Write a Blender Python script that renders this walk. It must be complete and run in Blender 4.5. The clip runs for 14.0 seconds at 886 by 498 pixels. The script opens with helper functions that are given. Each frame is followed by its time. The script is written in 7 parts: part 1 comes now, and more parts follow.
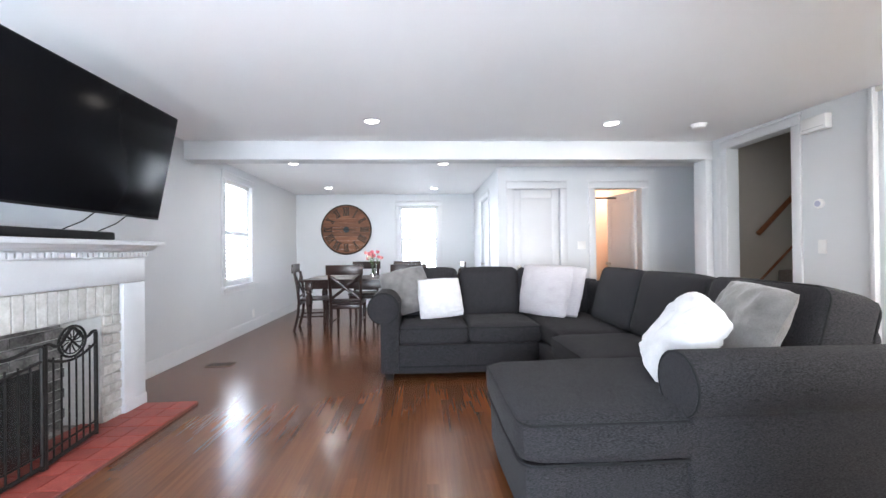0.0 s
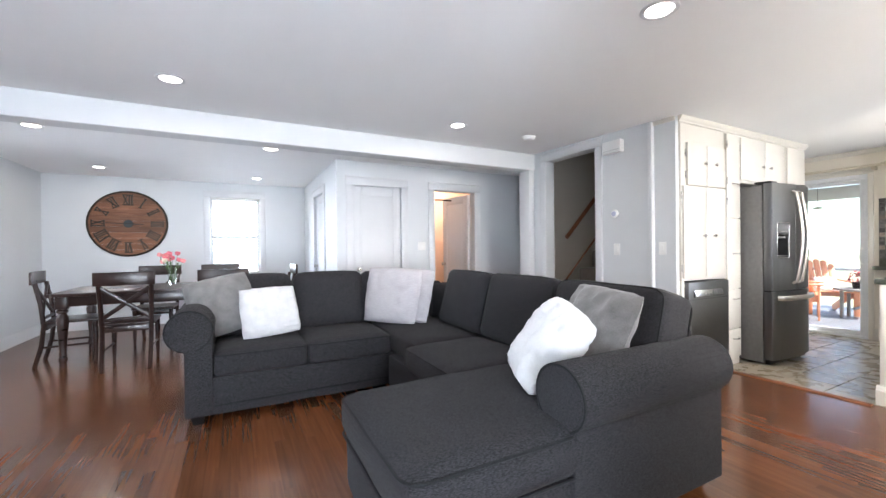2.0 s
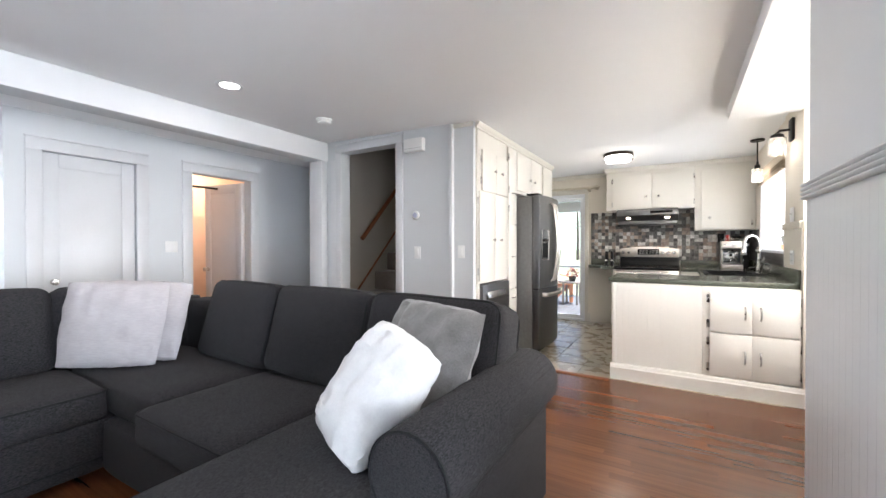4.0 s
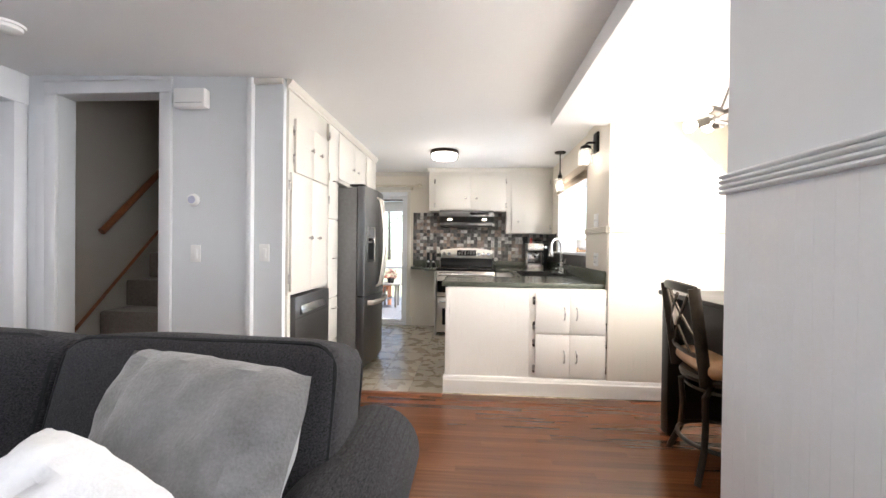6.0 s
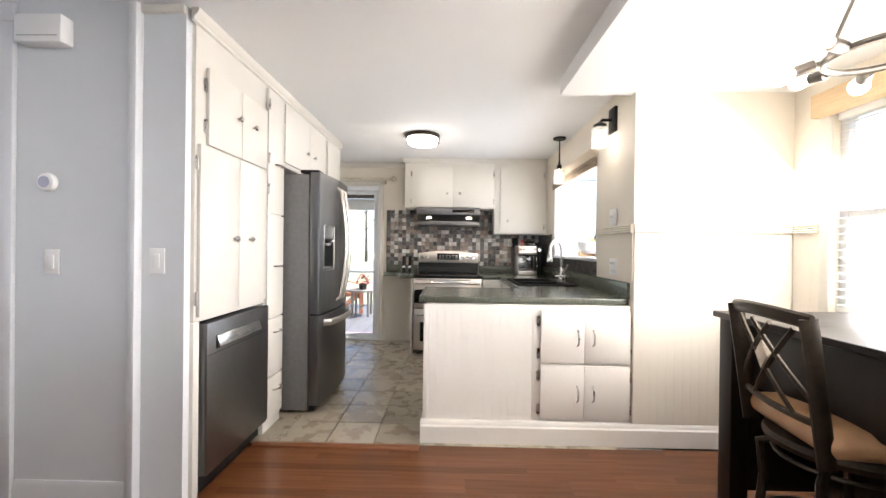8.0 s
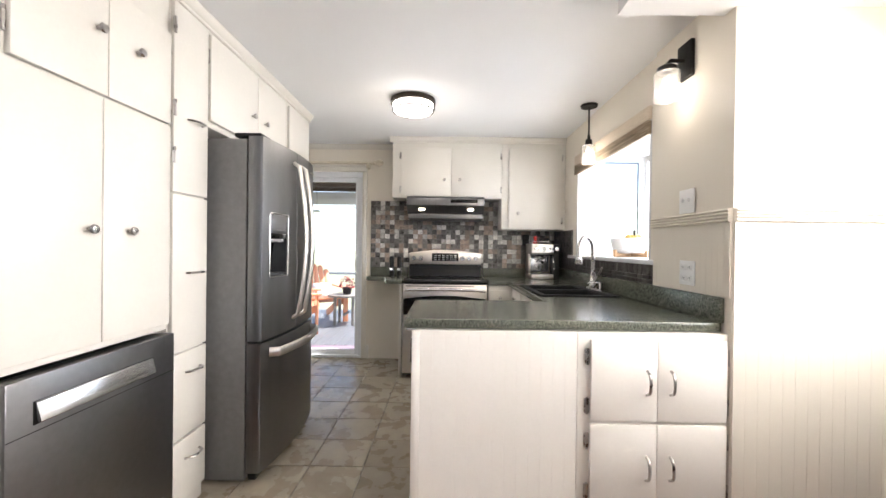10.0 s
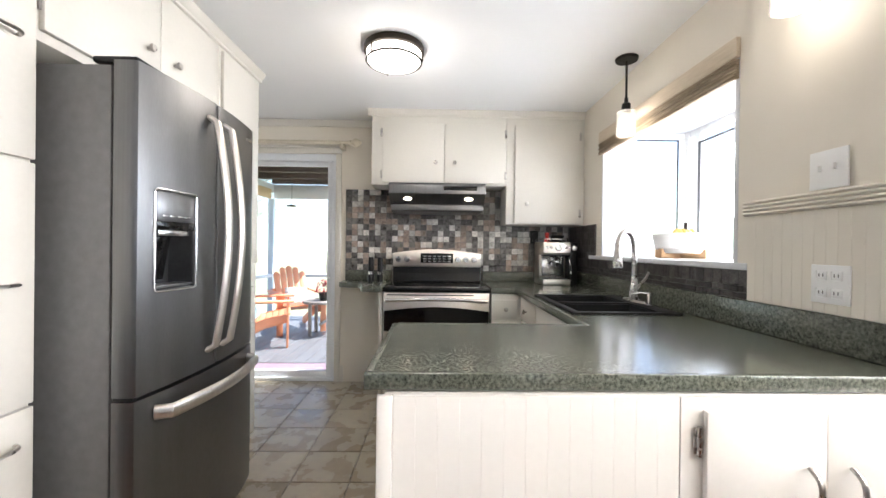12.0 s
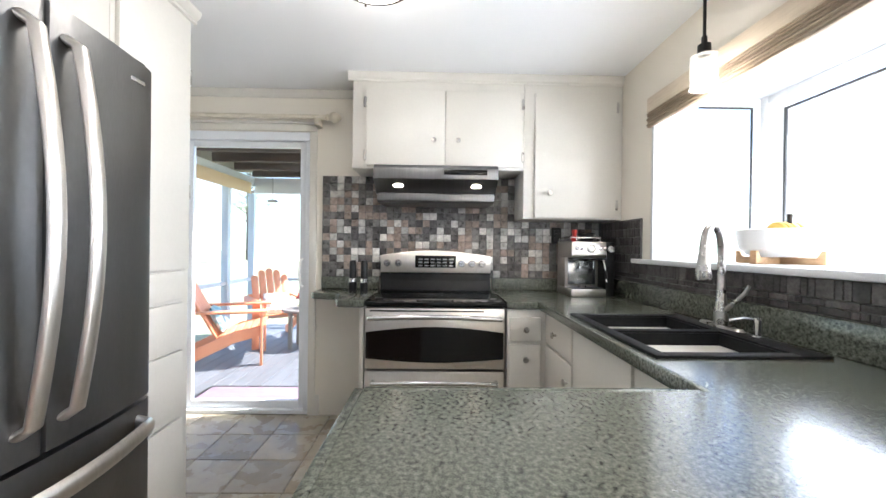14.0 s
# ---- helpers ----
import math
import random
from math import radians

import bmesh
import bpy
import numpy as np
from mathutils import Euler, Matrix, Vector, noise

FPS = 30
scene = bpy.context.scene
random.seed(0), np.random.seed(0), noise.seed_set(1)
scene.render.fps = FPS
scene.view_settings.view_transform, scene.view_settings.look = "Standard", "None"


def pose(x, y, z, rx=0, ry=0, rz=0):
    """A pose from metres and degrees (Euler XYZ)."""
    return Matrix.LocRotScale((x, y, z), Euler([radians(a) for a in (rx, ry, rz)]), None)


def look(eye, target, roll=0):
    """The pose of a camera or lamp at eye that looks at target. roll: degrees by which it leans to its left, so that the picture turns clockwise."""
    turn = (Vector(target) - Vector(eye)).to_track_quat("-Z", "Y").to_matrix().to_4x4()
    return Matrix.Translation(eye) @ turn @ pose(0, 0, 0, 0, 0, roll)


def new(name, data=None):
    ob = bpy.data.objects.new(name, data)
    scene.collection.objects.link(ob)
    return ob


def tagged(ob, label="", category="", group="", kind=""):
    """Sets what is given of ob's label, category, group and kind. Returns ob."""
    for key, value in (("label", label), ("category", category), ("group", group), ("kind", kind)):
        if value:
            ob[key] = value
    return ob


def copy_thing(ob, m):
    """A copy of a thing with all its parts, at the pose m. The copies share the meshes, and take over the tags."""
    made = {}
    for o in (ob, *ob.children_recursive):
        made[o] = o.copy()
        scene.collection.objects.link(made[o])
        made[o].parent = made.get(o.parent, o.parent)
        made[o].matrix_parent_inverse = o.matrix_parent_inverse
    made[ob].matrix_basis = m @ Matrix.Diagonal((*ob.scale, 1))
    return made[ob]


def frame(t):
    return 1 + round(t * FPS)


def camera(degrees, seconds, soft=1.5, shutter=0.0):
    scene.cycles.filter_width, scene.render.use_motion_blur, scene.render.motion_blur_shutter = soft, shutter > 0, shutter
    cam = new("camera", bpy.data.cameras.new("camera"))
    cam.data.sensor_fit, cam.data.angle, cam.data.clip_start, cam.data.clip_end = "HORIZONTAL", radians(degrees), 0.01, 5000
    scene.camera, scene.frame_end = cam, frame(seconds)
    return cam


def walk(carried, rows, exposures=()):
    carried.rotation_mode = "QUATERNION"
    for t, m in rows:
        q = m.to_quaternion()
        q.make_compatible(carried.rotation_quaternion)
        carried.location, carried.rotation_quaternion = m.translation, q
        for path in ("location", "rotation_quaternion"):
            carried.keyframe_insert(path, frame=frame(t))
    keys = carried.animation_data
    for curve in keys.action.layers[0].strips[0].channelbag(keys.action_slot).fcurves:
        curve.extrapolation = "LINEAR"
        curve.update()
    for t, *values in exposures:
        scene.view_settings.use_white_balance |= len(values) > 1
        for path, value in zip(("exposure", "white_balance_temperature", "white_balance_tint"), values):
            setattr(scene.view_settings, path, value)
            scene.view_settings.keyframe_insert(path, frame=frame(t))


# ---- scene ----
cam = camera(96.7, 14.0)
PATH = [
    (0, (0.955, 0.107, 1.149), (1.058, 2.104, 1.158), -0.7),
    (0.5, (0.926, 0.172, 1.16), (1.22, 2.151, 1.165), -0.6),
    (1, (0.906, 0.277, 1.169), (1.41, 2.212, 1.171), -0.6),
    (1.5, (0.897, 0.398, 1.18), (1.609, 2.267, 1.177), -0.6),
    (2, (0.887, 0.525, 1.184), (1.816, 2.296, 1.176), -0.6),
    (2.5, (0.9, 0.667, 1.195), (2.055, 2.299, 1.182), -0.5),
    (3, (0.972, 0.808, 1.209), (2.326, 2.28, 1.194), -0.4),
    (3.5, (1.067, 0.923, 1.207), (2.608, 2.198, 1.19), -0.3),
    (4, (1.163, 1.057, 1.214), (2.874, 2.092, 1.196), -0.1),
    (4.2, (1.203, 1.095, 1.214), (2.97, 2.032, 1.197), -0.0),
    (6.3, (1.875, 1.391, 1.216), (3.872, 1.489, 1.202), 0.7),
    (6.5, (1.942, 1.374, 1.221), (3.94, 1.458, 1.208), 0.7),
    (7, (2.135, 1.387, 1.229), (4.134, 1.445, 1.219), 0.7),
    (7.5, (2.342, 1.399, 1.231), (4.342, 1.448, 1.225), 0.7),
    (8, (2.552, 1.431, 1.232), (4.551, 1.471, 1.225), 0.7),
    (8.2, (2.638, 1.434, 1.23), (4.638, 1.475, 1.224), 0.7),
    (10.5, (3.633, 1.473, 1.214), (5.633, 1.467, 1.205), 0.7),
    (11, (3.828, 1.48, 1.205), (5.828, 1.453, 1.197), 0.7),
    (11.5, (4.001, 1.479, 1.205), (6.001, 1.444, 1.197), 0.7),
    (12, (4.18, 1.469, 1.208), (6.18, 1.436, 1.201), 0.7),
    (12.5, (4.367, 1.472, 1.214), (6.367, 1.435, 1.207), 0.8),
    (13, (4.532, 1.488, 1.215), (6.532, 1.447, 1.208), 0.7),
    (13.5, (4.693, 1.484, 1.212), (6.693, 1.444, 1.206), 0.7),
    (14, (4.865, 1.465, 1.215), (6.865, 1.428, 1.207), 0.7),
]
walk(cam, [(t, look(eye, target, roll)) for t, eye, target, roll in PATH], [(0, 1.78, 6100, 12), (4.2, 1.6, 6200, 12), (6.5, 1.58, 6350, 14), (11, 1.5, 6250, 14), (13, 1.65, 6000, 11), (14, 1.75, 5900, 11)])

# ---- world, sun and large lights ----
CEIL = 2.33
world = bpy.data.worlds.new("world")
scene.world = world
world.use_nodes = True
wn = world.node_tree.nodes
sky = wn.new("ShaderNodeTexSky")
sky.sky_type, sky.sun_disc = "NISHITA", False
sky.sun_elevation, sky.sun_rotation = radians(59), radians(165)
world.node_tree.links.new(sky.outputs[0], wn["Background"].inputs[0])
wn["Background"].inputs[1].default_value = 0.15
sun = new("sun", bpy.data.lights.new("sun", "SUN"))
sun.data.energy, sun.data.angle, sun.data.color = 4.5, radians(0.5), (1.0, 0.95, 0.87)
SUNWARD = Vector((0.12, -0.46, 0.80))
sun.matrix_world = look(SUNWARD * 30, (0, 0, 0))


def window_light(name, eye, target, w, h, watts, color=(0.93, 0.96, 1.0)):
    """Daylight of the sky in a window's opening."""
    ob = new(name, bpy.data.lights.new(name, "AREA"))
    ob.data.shape, ob.data.size, ob.data.size_y, ob.data.energy, ob.data.color = "RECTANGLE", w, h, watts, color
    ob.matrix_world = look(eye, target)
    return ob


window_light("daylight_west", (-1.84, 5.75, 1.43), (0, 5.75, 1.43), 0.8, 1.4, 22, (0.86, 0.93, 1.0))
window_light("daylight_north", (0.88, 8.52, 1.40), (0.88, 0, 1.40), 0.76, 1.4, 24, (0.86, 0.93, 1.0))
window_light("daylight_nook", (4.20, -1.0, 1.50), (4.05, 1, -0.55), 2.4, 1.5, 72, (1.0, 0.97, 0.92))
window_light("daylight_sink", (6.42, -0.46, 1.60), (6.42, 1, 2.30), 1.2, 0.85, 14)
# South window is assumed, never in view; its lamp tilts up to brighten the ceiling.
window_light("daylight_south_assumed", (0.2, -1.52, 0.95), (-0.1, 1, 2.3), 1.7, 1.2, 68, (0.86, 0.93, 1.0))

# ---- materials ----
MATS = {}


def mat(name, c1, c2=None, rough=0.5, metal=0.0, scale=6.0, detail=4.0, bump=0.0, bscale=120.0, stretch=(1, 1, 1), rand=0.0,
        rvar=0.0, emit=0.0, trans=0.0, coat=0.0, sheen=0.0, fine=0.35, alpha=1.0, ior=1.45):
    """A surface with variation at two scales, fine relief and uneven gloss, at real-world size."""
    if name in MATS:
        return MATS[name]
    m = bpy.data.materials.new(name)
    m.use_nodes = True
    nt, b = m.node_tree, m.node_tree.nodes["Principled BSDF"]
    b.inputs["Roughness"].default_value, b.inputs["Metallic"].default_value = rough, metal
    b.inputs["Transmission Weight"].default_value, b.inputs["Coat Weight"].default_value = trans, coat
    b.inputs["Sheen Weight"].default_value, b.inputs["IOR"].default_value = sheen, ior
    b.inputs["Coat Roughness"].default_value = 0.12
    c2 = c2 or c1
    co = nt.nodes.new("ShaderNodeTexCoord")
    mp = nt.nodes.new("ShaderNodeMapping")
    mp.inputs["Scale"].default_value = stretch
    nt.links.new(co.outputs["Object"], mp.inputs["Vector"])
    info = nt.nodes.new("ShaderNodeObjectInfo")
    if rand:
        off = nt.nodes.new("ShaderNodeVectorMath")
        off.operation = "MULTIPLY_ADD"
        off.inputs[1].default_value = (37.0, 53.0, 71.0)
        nt.links.new(info.outputs["Random"], off.inputs[0])
        nt.links.new(mp.outputs[0], off.inputs[2])
        vec = off.outputs[0]
    else:
        vec = mp.outputs[0]
    n1 = nt.nodes.new("ShaderNodeTexNoise")
    n1.inputs["Scale"].default_value, n1.inputs["Detail"].default_value = scale, detail
    n2 = nt.nodes.new("ShaderNodeTexNoise")
    n2.inputs["Scale"].default_value, n2.inputs["Detail"].default_value = bscale, 3.0
    nt.links.new(vec, n1.inputs["Vector"])
    nt.links.new(vec, n2.inputs["Vector"])
    mixf = nt.nodes.new("ShaderNodeMix")
    mixf.inputs[0].default_value = fine
    nt.links.new(n1.outputs[0], mixf.inputs[2])
    nt.links.new(n2.outputs[0], mixf.inputs[3])
    ramp = nt.nodes.new("ShaderNodeValToRGB")
    ramp.color_ramp.elements[0].position, ramp.color_ramp.elements[1].position = 0.32, 0.68
    ramp.color_ramp.elements[0].color, ramp.color_ramp.elements[1].color = (*c1, 1), (*c2, 1)
    nt.links.new(mixf.outputs[0], ramp.inputs[0])
    col = ramp.outputs[0]
    if rand:
        hsv = nt.nodes.new("ShaderNodeHueSaturation")
        mr = nt.nodes.new("ShaderNodeMapRange")
        mr.inputs[3].default_value, mr.inputs[4].default_value = 1 - rand, 1 + rand
        nt.links.new(info.outputs["Random"], mr.inputs[0])
        nt.links.new(mr.outputs[0], hsv.inputs["Value"])
        nt.links.new(col, hsv.inputs["Color"])
        col = hsv.outputs[0]
    nt.links.new(col, b.inputs["Base Color"])
    if rvar:
        rr = nt.nodes.new("ShaderNodeMapRange")
        rr.inputs[3].default_value, rr.inputs[4].default_value = rough - rvar, rough + rvar
        nt.links.new(n1.outputs[0], rr.inputs[0])
        nt.links.new(rr.outputs[0], b.inputs["Roughness"])
    if bump:
        bp = nt.nodes.new("ShaderNodeBump")
        bp.inputs["Strength"].default_value, bp.inputs["Distance"].default_value = bump, 0.002
        nt.links.new(n2.outputs[0], bp.inputs["Height"])
        nt.links.new(bp.outputs[0], b.inputs["Normal"])
    if emit:
        b.inputs["Emission Color"].default_value, b.inputs["Emission Strength"].default_value = (*c1, 1), emit
    MATS[name] = m
    return m


def island_value(m, amount):
    """Lets each joined piece of a mesh differ a little in brightness."""
    nt = m.node_tree
    b = nt.nodes["Principled BSDF"]
    src = b.inputs["Base Color"].links[0].from_socket
    geo, mr, hsv = nt.nodes.new("ShaderNodeNewGeometry"), nt.nodes.new("ShaderNodeMapRange"), nt.nodes.new("ShaderNodeHueSaturation")
    mr.inputs[3].default_value, mr.inputs[4].default_value = 1 - amount, 1 + amount
    nt.links.new(geo.outputs["Random Per Island"], mr.inputs[0])
    nt.links.new(mr.outputs[0], hsv.inputs["Value"])
    nt.links.new(src, hsv.inputs["Color"])
    nt.links.new(hsv.outputs[0], b.inputs["Base Color"])
    return m


WALL_GREY = mat("wall_grey", (0.64, 0.66, 0.68), (0.68, 0.70, 0.715), 0.6, scale=1.5, bump=0.15, bscale=350)
WALL_CREAM = mat("wall_cream", (0.72, 0.67, 0.585), (0.76, 0.71, 0.62), 0.55, scale=1.5, bump=0.15, bscale=350)
# Stairwell beige, with the dimness of the stairs put into the colour.
WALL_BEIGE_SHADED = mat("wall_beige_shaded", (0.46, 0.42, 0.36), (0.5, 0.46, 0.4), 0.6, scale=1.5, bump=0.15, bscale=350)
WALL_PEACH = mat("wall_peach", (0.75, 0.52, 0.38), (0.8, 0.58, 0.44), 0.6, scale=2, bump=0.1)
CEIL_WHITE = mat("ceiling_white", (0.86, 0.865, 0.87), (0.89, 0.895, 0.90), 0.75, scale=1.2, bump=0.2, bscale=260)
TRIM = mat("trim_white", (0.64, 0.65, 0.665), (0.69, 0.70, 0.715), 0.35, scale=3, bump=0.08, bscale=90)
CAB = mat("cabinet_cream", (0.63, 0.605, 0.55), (0.68, 0.65, 0.59), 0.32, scale=2.5, bump=0.1, bscale=70)
PANEL = mat("panel_cream", (0.77, 0.74, 0.69), (0.81, 0.78, 0.73), 0.4, scale=2.5, bump=0.1, bscale=70)
FLOOR_OAK = mat("floor_oak", (0.116, 0.040, 0.0150), (0.150, 0.054, 0.0197), 0.22, scale=3.5, detail=2.5, stretch=(17, 0.6, 1), fine=0.0, rand=0.2, coat=0.15)
FLOOR_OAK_JOINED = island_value(mat("floor_oak_joined", (0.116, 0.040, 0.0150), (0.150, 0.054, 0.0197), 0.22, scale=3.5, detail=2.5, stretch=(17, 0.6, 1), fine=0.0, coat=0.15), 0.2)
FLOOR_TILE = mat("floor_tile", (0.28, 0.24, 0.185), (0.39, 0.34, 0.255), 0.28, scale=8, detail=8, bump=0.9, bscale=18, rand=0.16, rvar=0.12)
GROUT = mat("grout", (0.20, 0.185, 0.155), (0.28, 0.255, 0.22), 0.9, scale=20, bump=0.4)
SUBFLOOR = mat("subfloor", (0.05, 0.025, 0.012), (0.07, 0.035, 0.018), 0.8)
STEEL = mat("stainless_steel", (0.66, 0.62, 0.58), (0.78, 0.74, 0.69), 0.32, 1.0, scale=1.5, bump=0.05, bscale=40, stretch=(60, 1, 1), rvar=0.06)
STEEL_DARK = mat("slate_steel", (0.19, 0.190, 0.193), (0.235, 0.234, 0.237), 0.34, 1.0, scale=1.5, bump=0.02, bscale=40, stretch=(1, 60, 1), rvar=0.06)
STEEL_SIDE = mat("grey_side", (0.16, 0.157, 0.155), (0.20, 0.197, 0.195), 0.42, 0.3, scale=30, bump=0.3, bscale=500)
CHROME = mat("brushed_chrome", (0.62, 0.62, 0.62), (0.72, 0.72, 0.72), 0.2, 1.0, scale=8, rvar=0.06)
HANDLE = mat("nickel_handle", (0.42, 0.40, 0.38), (0.55, 0.53, 0.5), 0.28, 1.0, scale=20, rvar=0.08)
BLACK_GLASS = mat("black_glass", (0.004, 0.004, 0.004), (0.006, 0.006, 0.006), 0.08, scale=3, ior=1.38)
BLACK = mat("black_plastic", (0.006, 0.006, 0.006), (0.011, 0.011, 0.011), 0.35, scale=30, bump=0.1, ior=1.35)
BLACK_METAL = mat("black_metal", (0.018, 0.017, 0.016), (0.035, 0.033, 0.03), 0.5, 0.6, scale=25, bump=0.3, bscale=300)
BRONZE = mat("dark_bronze", (0.03, 0.024, 0.019), (0.055, 0.042, 0.03), 0.4, 0.7, scale=20, rvar=0.1)
GLASS = mat("clear_glass", (1, 1, 1), None, 0.02, trans=1.0)
WHITE_PLASTIC = mat("white_plastic", (0.8, 0.8, 0.79), (0.84, 0.84, 0.83), 0.35, scale=10)
WOOD_DARK = mat("dark_stained_wood", (0.013, 0.006, 0.005), (0.034, 0.014, 0.009), 0.3, scale=5, detail=7, bump=0.1, bscale=80, stretch=(1, 1, 6), rvar=0.08, coat=0.2)
WOOD_RAIL = mat("rail_wood", (0.14, 0.045, 0.015), (0.24, 0.085, 0.03), 0.35, scale=6, detail=6, bump=0.1, stretch=(8, 1, 8))
LAMP_GLOW = mat("lamp_glow", (1.0, 0.93, 0.82), None, 0.4, emit=5.0)

# ---- building helpers ----


def thing(name, x, y, z, label, category, rz=0.0, group="", kind=""):
    """A top-level thing: an Empty at its base."""
    ob = new(name)
    ob.empty_display_size = 0.1
    ob.matrix_basis = pose(x, y, z, 0, 0, rz)
    return tagged(ob, label, category, group, kind)


def mesh_of(name, bm, material, smooth=True):
    me = bpy.data.meshes.new(name)
    bmesh.ops.recalc_face_normals(bm, faces=bm.faces)
    bm.to_mesh(me)
    bm.free()
    me.materials.append(material)
    if smooth:
        me.shade_smooth()
        me.set_sharp_from_angle(angle=radians(38))
    return me


def part(name, bm, material, parent, label="", world_coords=False):
    """Links a bmesh as one mesh object under a thing or a part."""
    if world_coords:
        top = parent
        while top.parent:
            top = top.parent
        bm.transform(top.matrix_basis.inverted())
    ob = new(name, mesh_of(name, bm, material))
    ob.parent = parent
    return tagged(ob, label)


def setting(name, bm, material, label, category):
    return tagged(new(name, mesh_of(name, bm, material)), label, category, kind="structure")


def solid(name, bm, material, label, category, x, y, z, group=""):
    """A thing that is one mesh, built round its own base point."""
    ob = new(name, mesh_of(name, bm, material))
    ob.matrix_basis = pose(x, y, z)
    return tagged(ob, label, category, group)


def box(x0, x1, y0, y1, z0, z1, bev=0.0, seg=2, into=None):
    bm = bmesh.new()
    v = [bm.verts.new((x, y, z)) for x in (x0, x1) for y in (y0, y1) for z in (z0, z1)]
    for q in ((0, 1, 3, 2), (4, 6, 7, 5), (0, 4, 5, 1), (2, 3, 7, 6), (0, 2, 6, 4), (1, 5, 7, 3)):
        bm.faces.new([v[i] for i in q])
    bmesh.ops.recalc_face_normals(bm, faces=bm.faces)
    if bev:
        bmesh.ops.bevel(bm, geom=bm.edges[:], offset=bev, segments=seg, profile=0.5, affect="EDGES")
    return merge(into, bm) if into is not None else bm


def merge(into, bm):
    """Adds one bmesh to another."""
    me = bpy.data.meshes.new("tmp")
    bm.to_mesh(me)
    bm.free()
    into.from_mesh(me)
    bpy.data.meshes.remove(me)
    return into


def lathe(profile, n=24, into=None, caps=True):
    """A turned shape from rows of (radius, height)."""
    bm = bmesh.new()
    rings = []
    for r, z in profile:
        if r < 1e-5:
            rings.append([bm.verts.new((0, 0, z))])
        else:
            rings.append([bm.verts.new((r * math.cos(6.28318 * i / n), r * math.sin(6.28318 * i / n), z)) for i in range(n)])
    for a, b in zip(rings, rings[1:]):
        for i in range(n):
            j = (i + 1) % n
            q = [a[i % len(a)], a[j % len(a)], b[j % len(b)], b[i % len(b)]]
            q = list(dict.fromkeys(q))
            if len(q) > 2:
                bm.faces.new(q)
    for ring in (rings[0], rings[-1]):
        if caps and len(ring) > 2:
            bm.faces.new(ring)
    return merge(into, bm) if into is not None else bm


def sweep(points, r, n=8, into=None, flat=1.0, closed=False, r2=None):
    """A round or flattened bar along a line of points."""
    bm = bmesh.new()
    pts = [Vector(p) for p in points]
    rings = []
    up, side = Vector((0, 0, 1)), None
    count = len(pts)
    for i, p in enumerate(pts):
        a = pts[(i - 1) % count] if closed or i else pts[0]
        b = pts[(i + 1) % count] if closed or i < count - 1 else pts[-1]
        d = (b - a).normalized()
        if side is None:
            side = d.cross(up)
            side = side if side.length > 1e-2 else Vector((1, 0, 0))
        side = (side - d * side.dot(d)).normalized()
        s = side
        u = s.cross(d)
        rr = r + ((r2 - r) * i / (count - 1) if r2 is not None else 0)
        rings.append([bm.verts.new(p + s * rr * math.cos(6.28318 * k / n) + u * rr * flat * math.sin(6.28318 * k / n)) for k in range(n)])
    for i in range(count if closed else count - 1):
        a, b = rings[i], rings[(i + 1) % count]
        for k in range(n):
            bm.faces.new((a[k], a[(k + 1) % n], b[(k + 1) % n], b[k]))
    if not closed:
        bm.faces.new(rings[0])
        bm.faces.new(rings[-1])
    return merge(into, bm) if into is not None else bm


def prism(outline, axis, a, b, bev=0.0, into=None):
    """A flat outline drawn out from a to b along an axis. The outline's pairs are the two other axes in order."""
    bm = bmesh.new()

    def put(u, v, w):
        return {"x": (w, u, v), "y": (u, w, v), "z": (u, v, w)}[axis]

    lo = [bm.verts.new(put(u, v, a)) for u, v in outline]
    hi = [bm.verts.new(put(u, v, b)) for u, v in outline]
    bm.faces.new(lo)
    bm.faces.new(hi)
    for i in range(len(lo)):
        j = (i + 1) % len(lo)
        bm.faces.new((lo[i], lo[j], hi[j], hi[i]))
    bmesh.ops.recalc_face_normals(bm, faces=bm.faces)
    if bev:
        bmesh.ops.bevel(bm, geom=bm.edges[:], offset=bev, segments=2, profile=0.5, affect="EDGES")
    return merge(into, bm) if into is not None else bm


def moved(bm, m):
    bm.transform(m)
    return bm


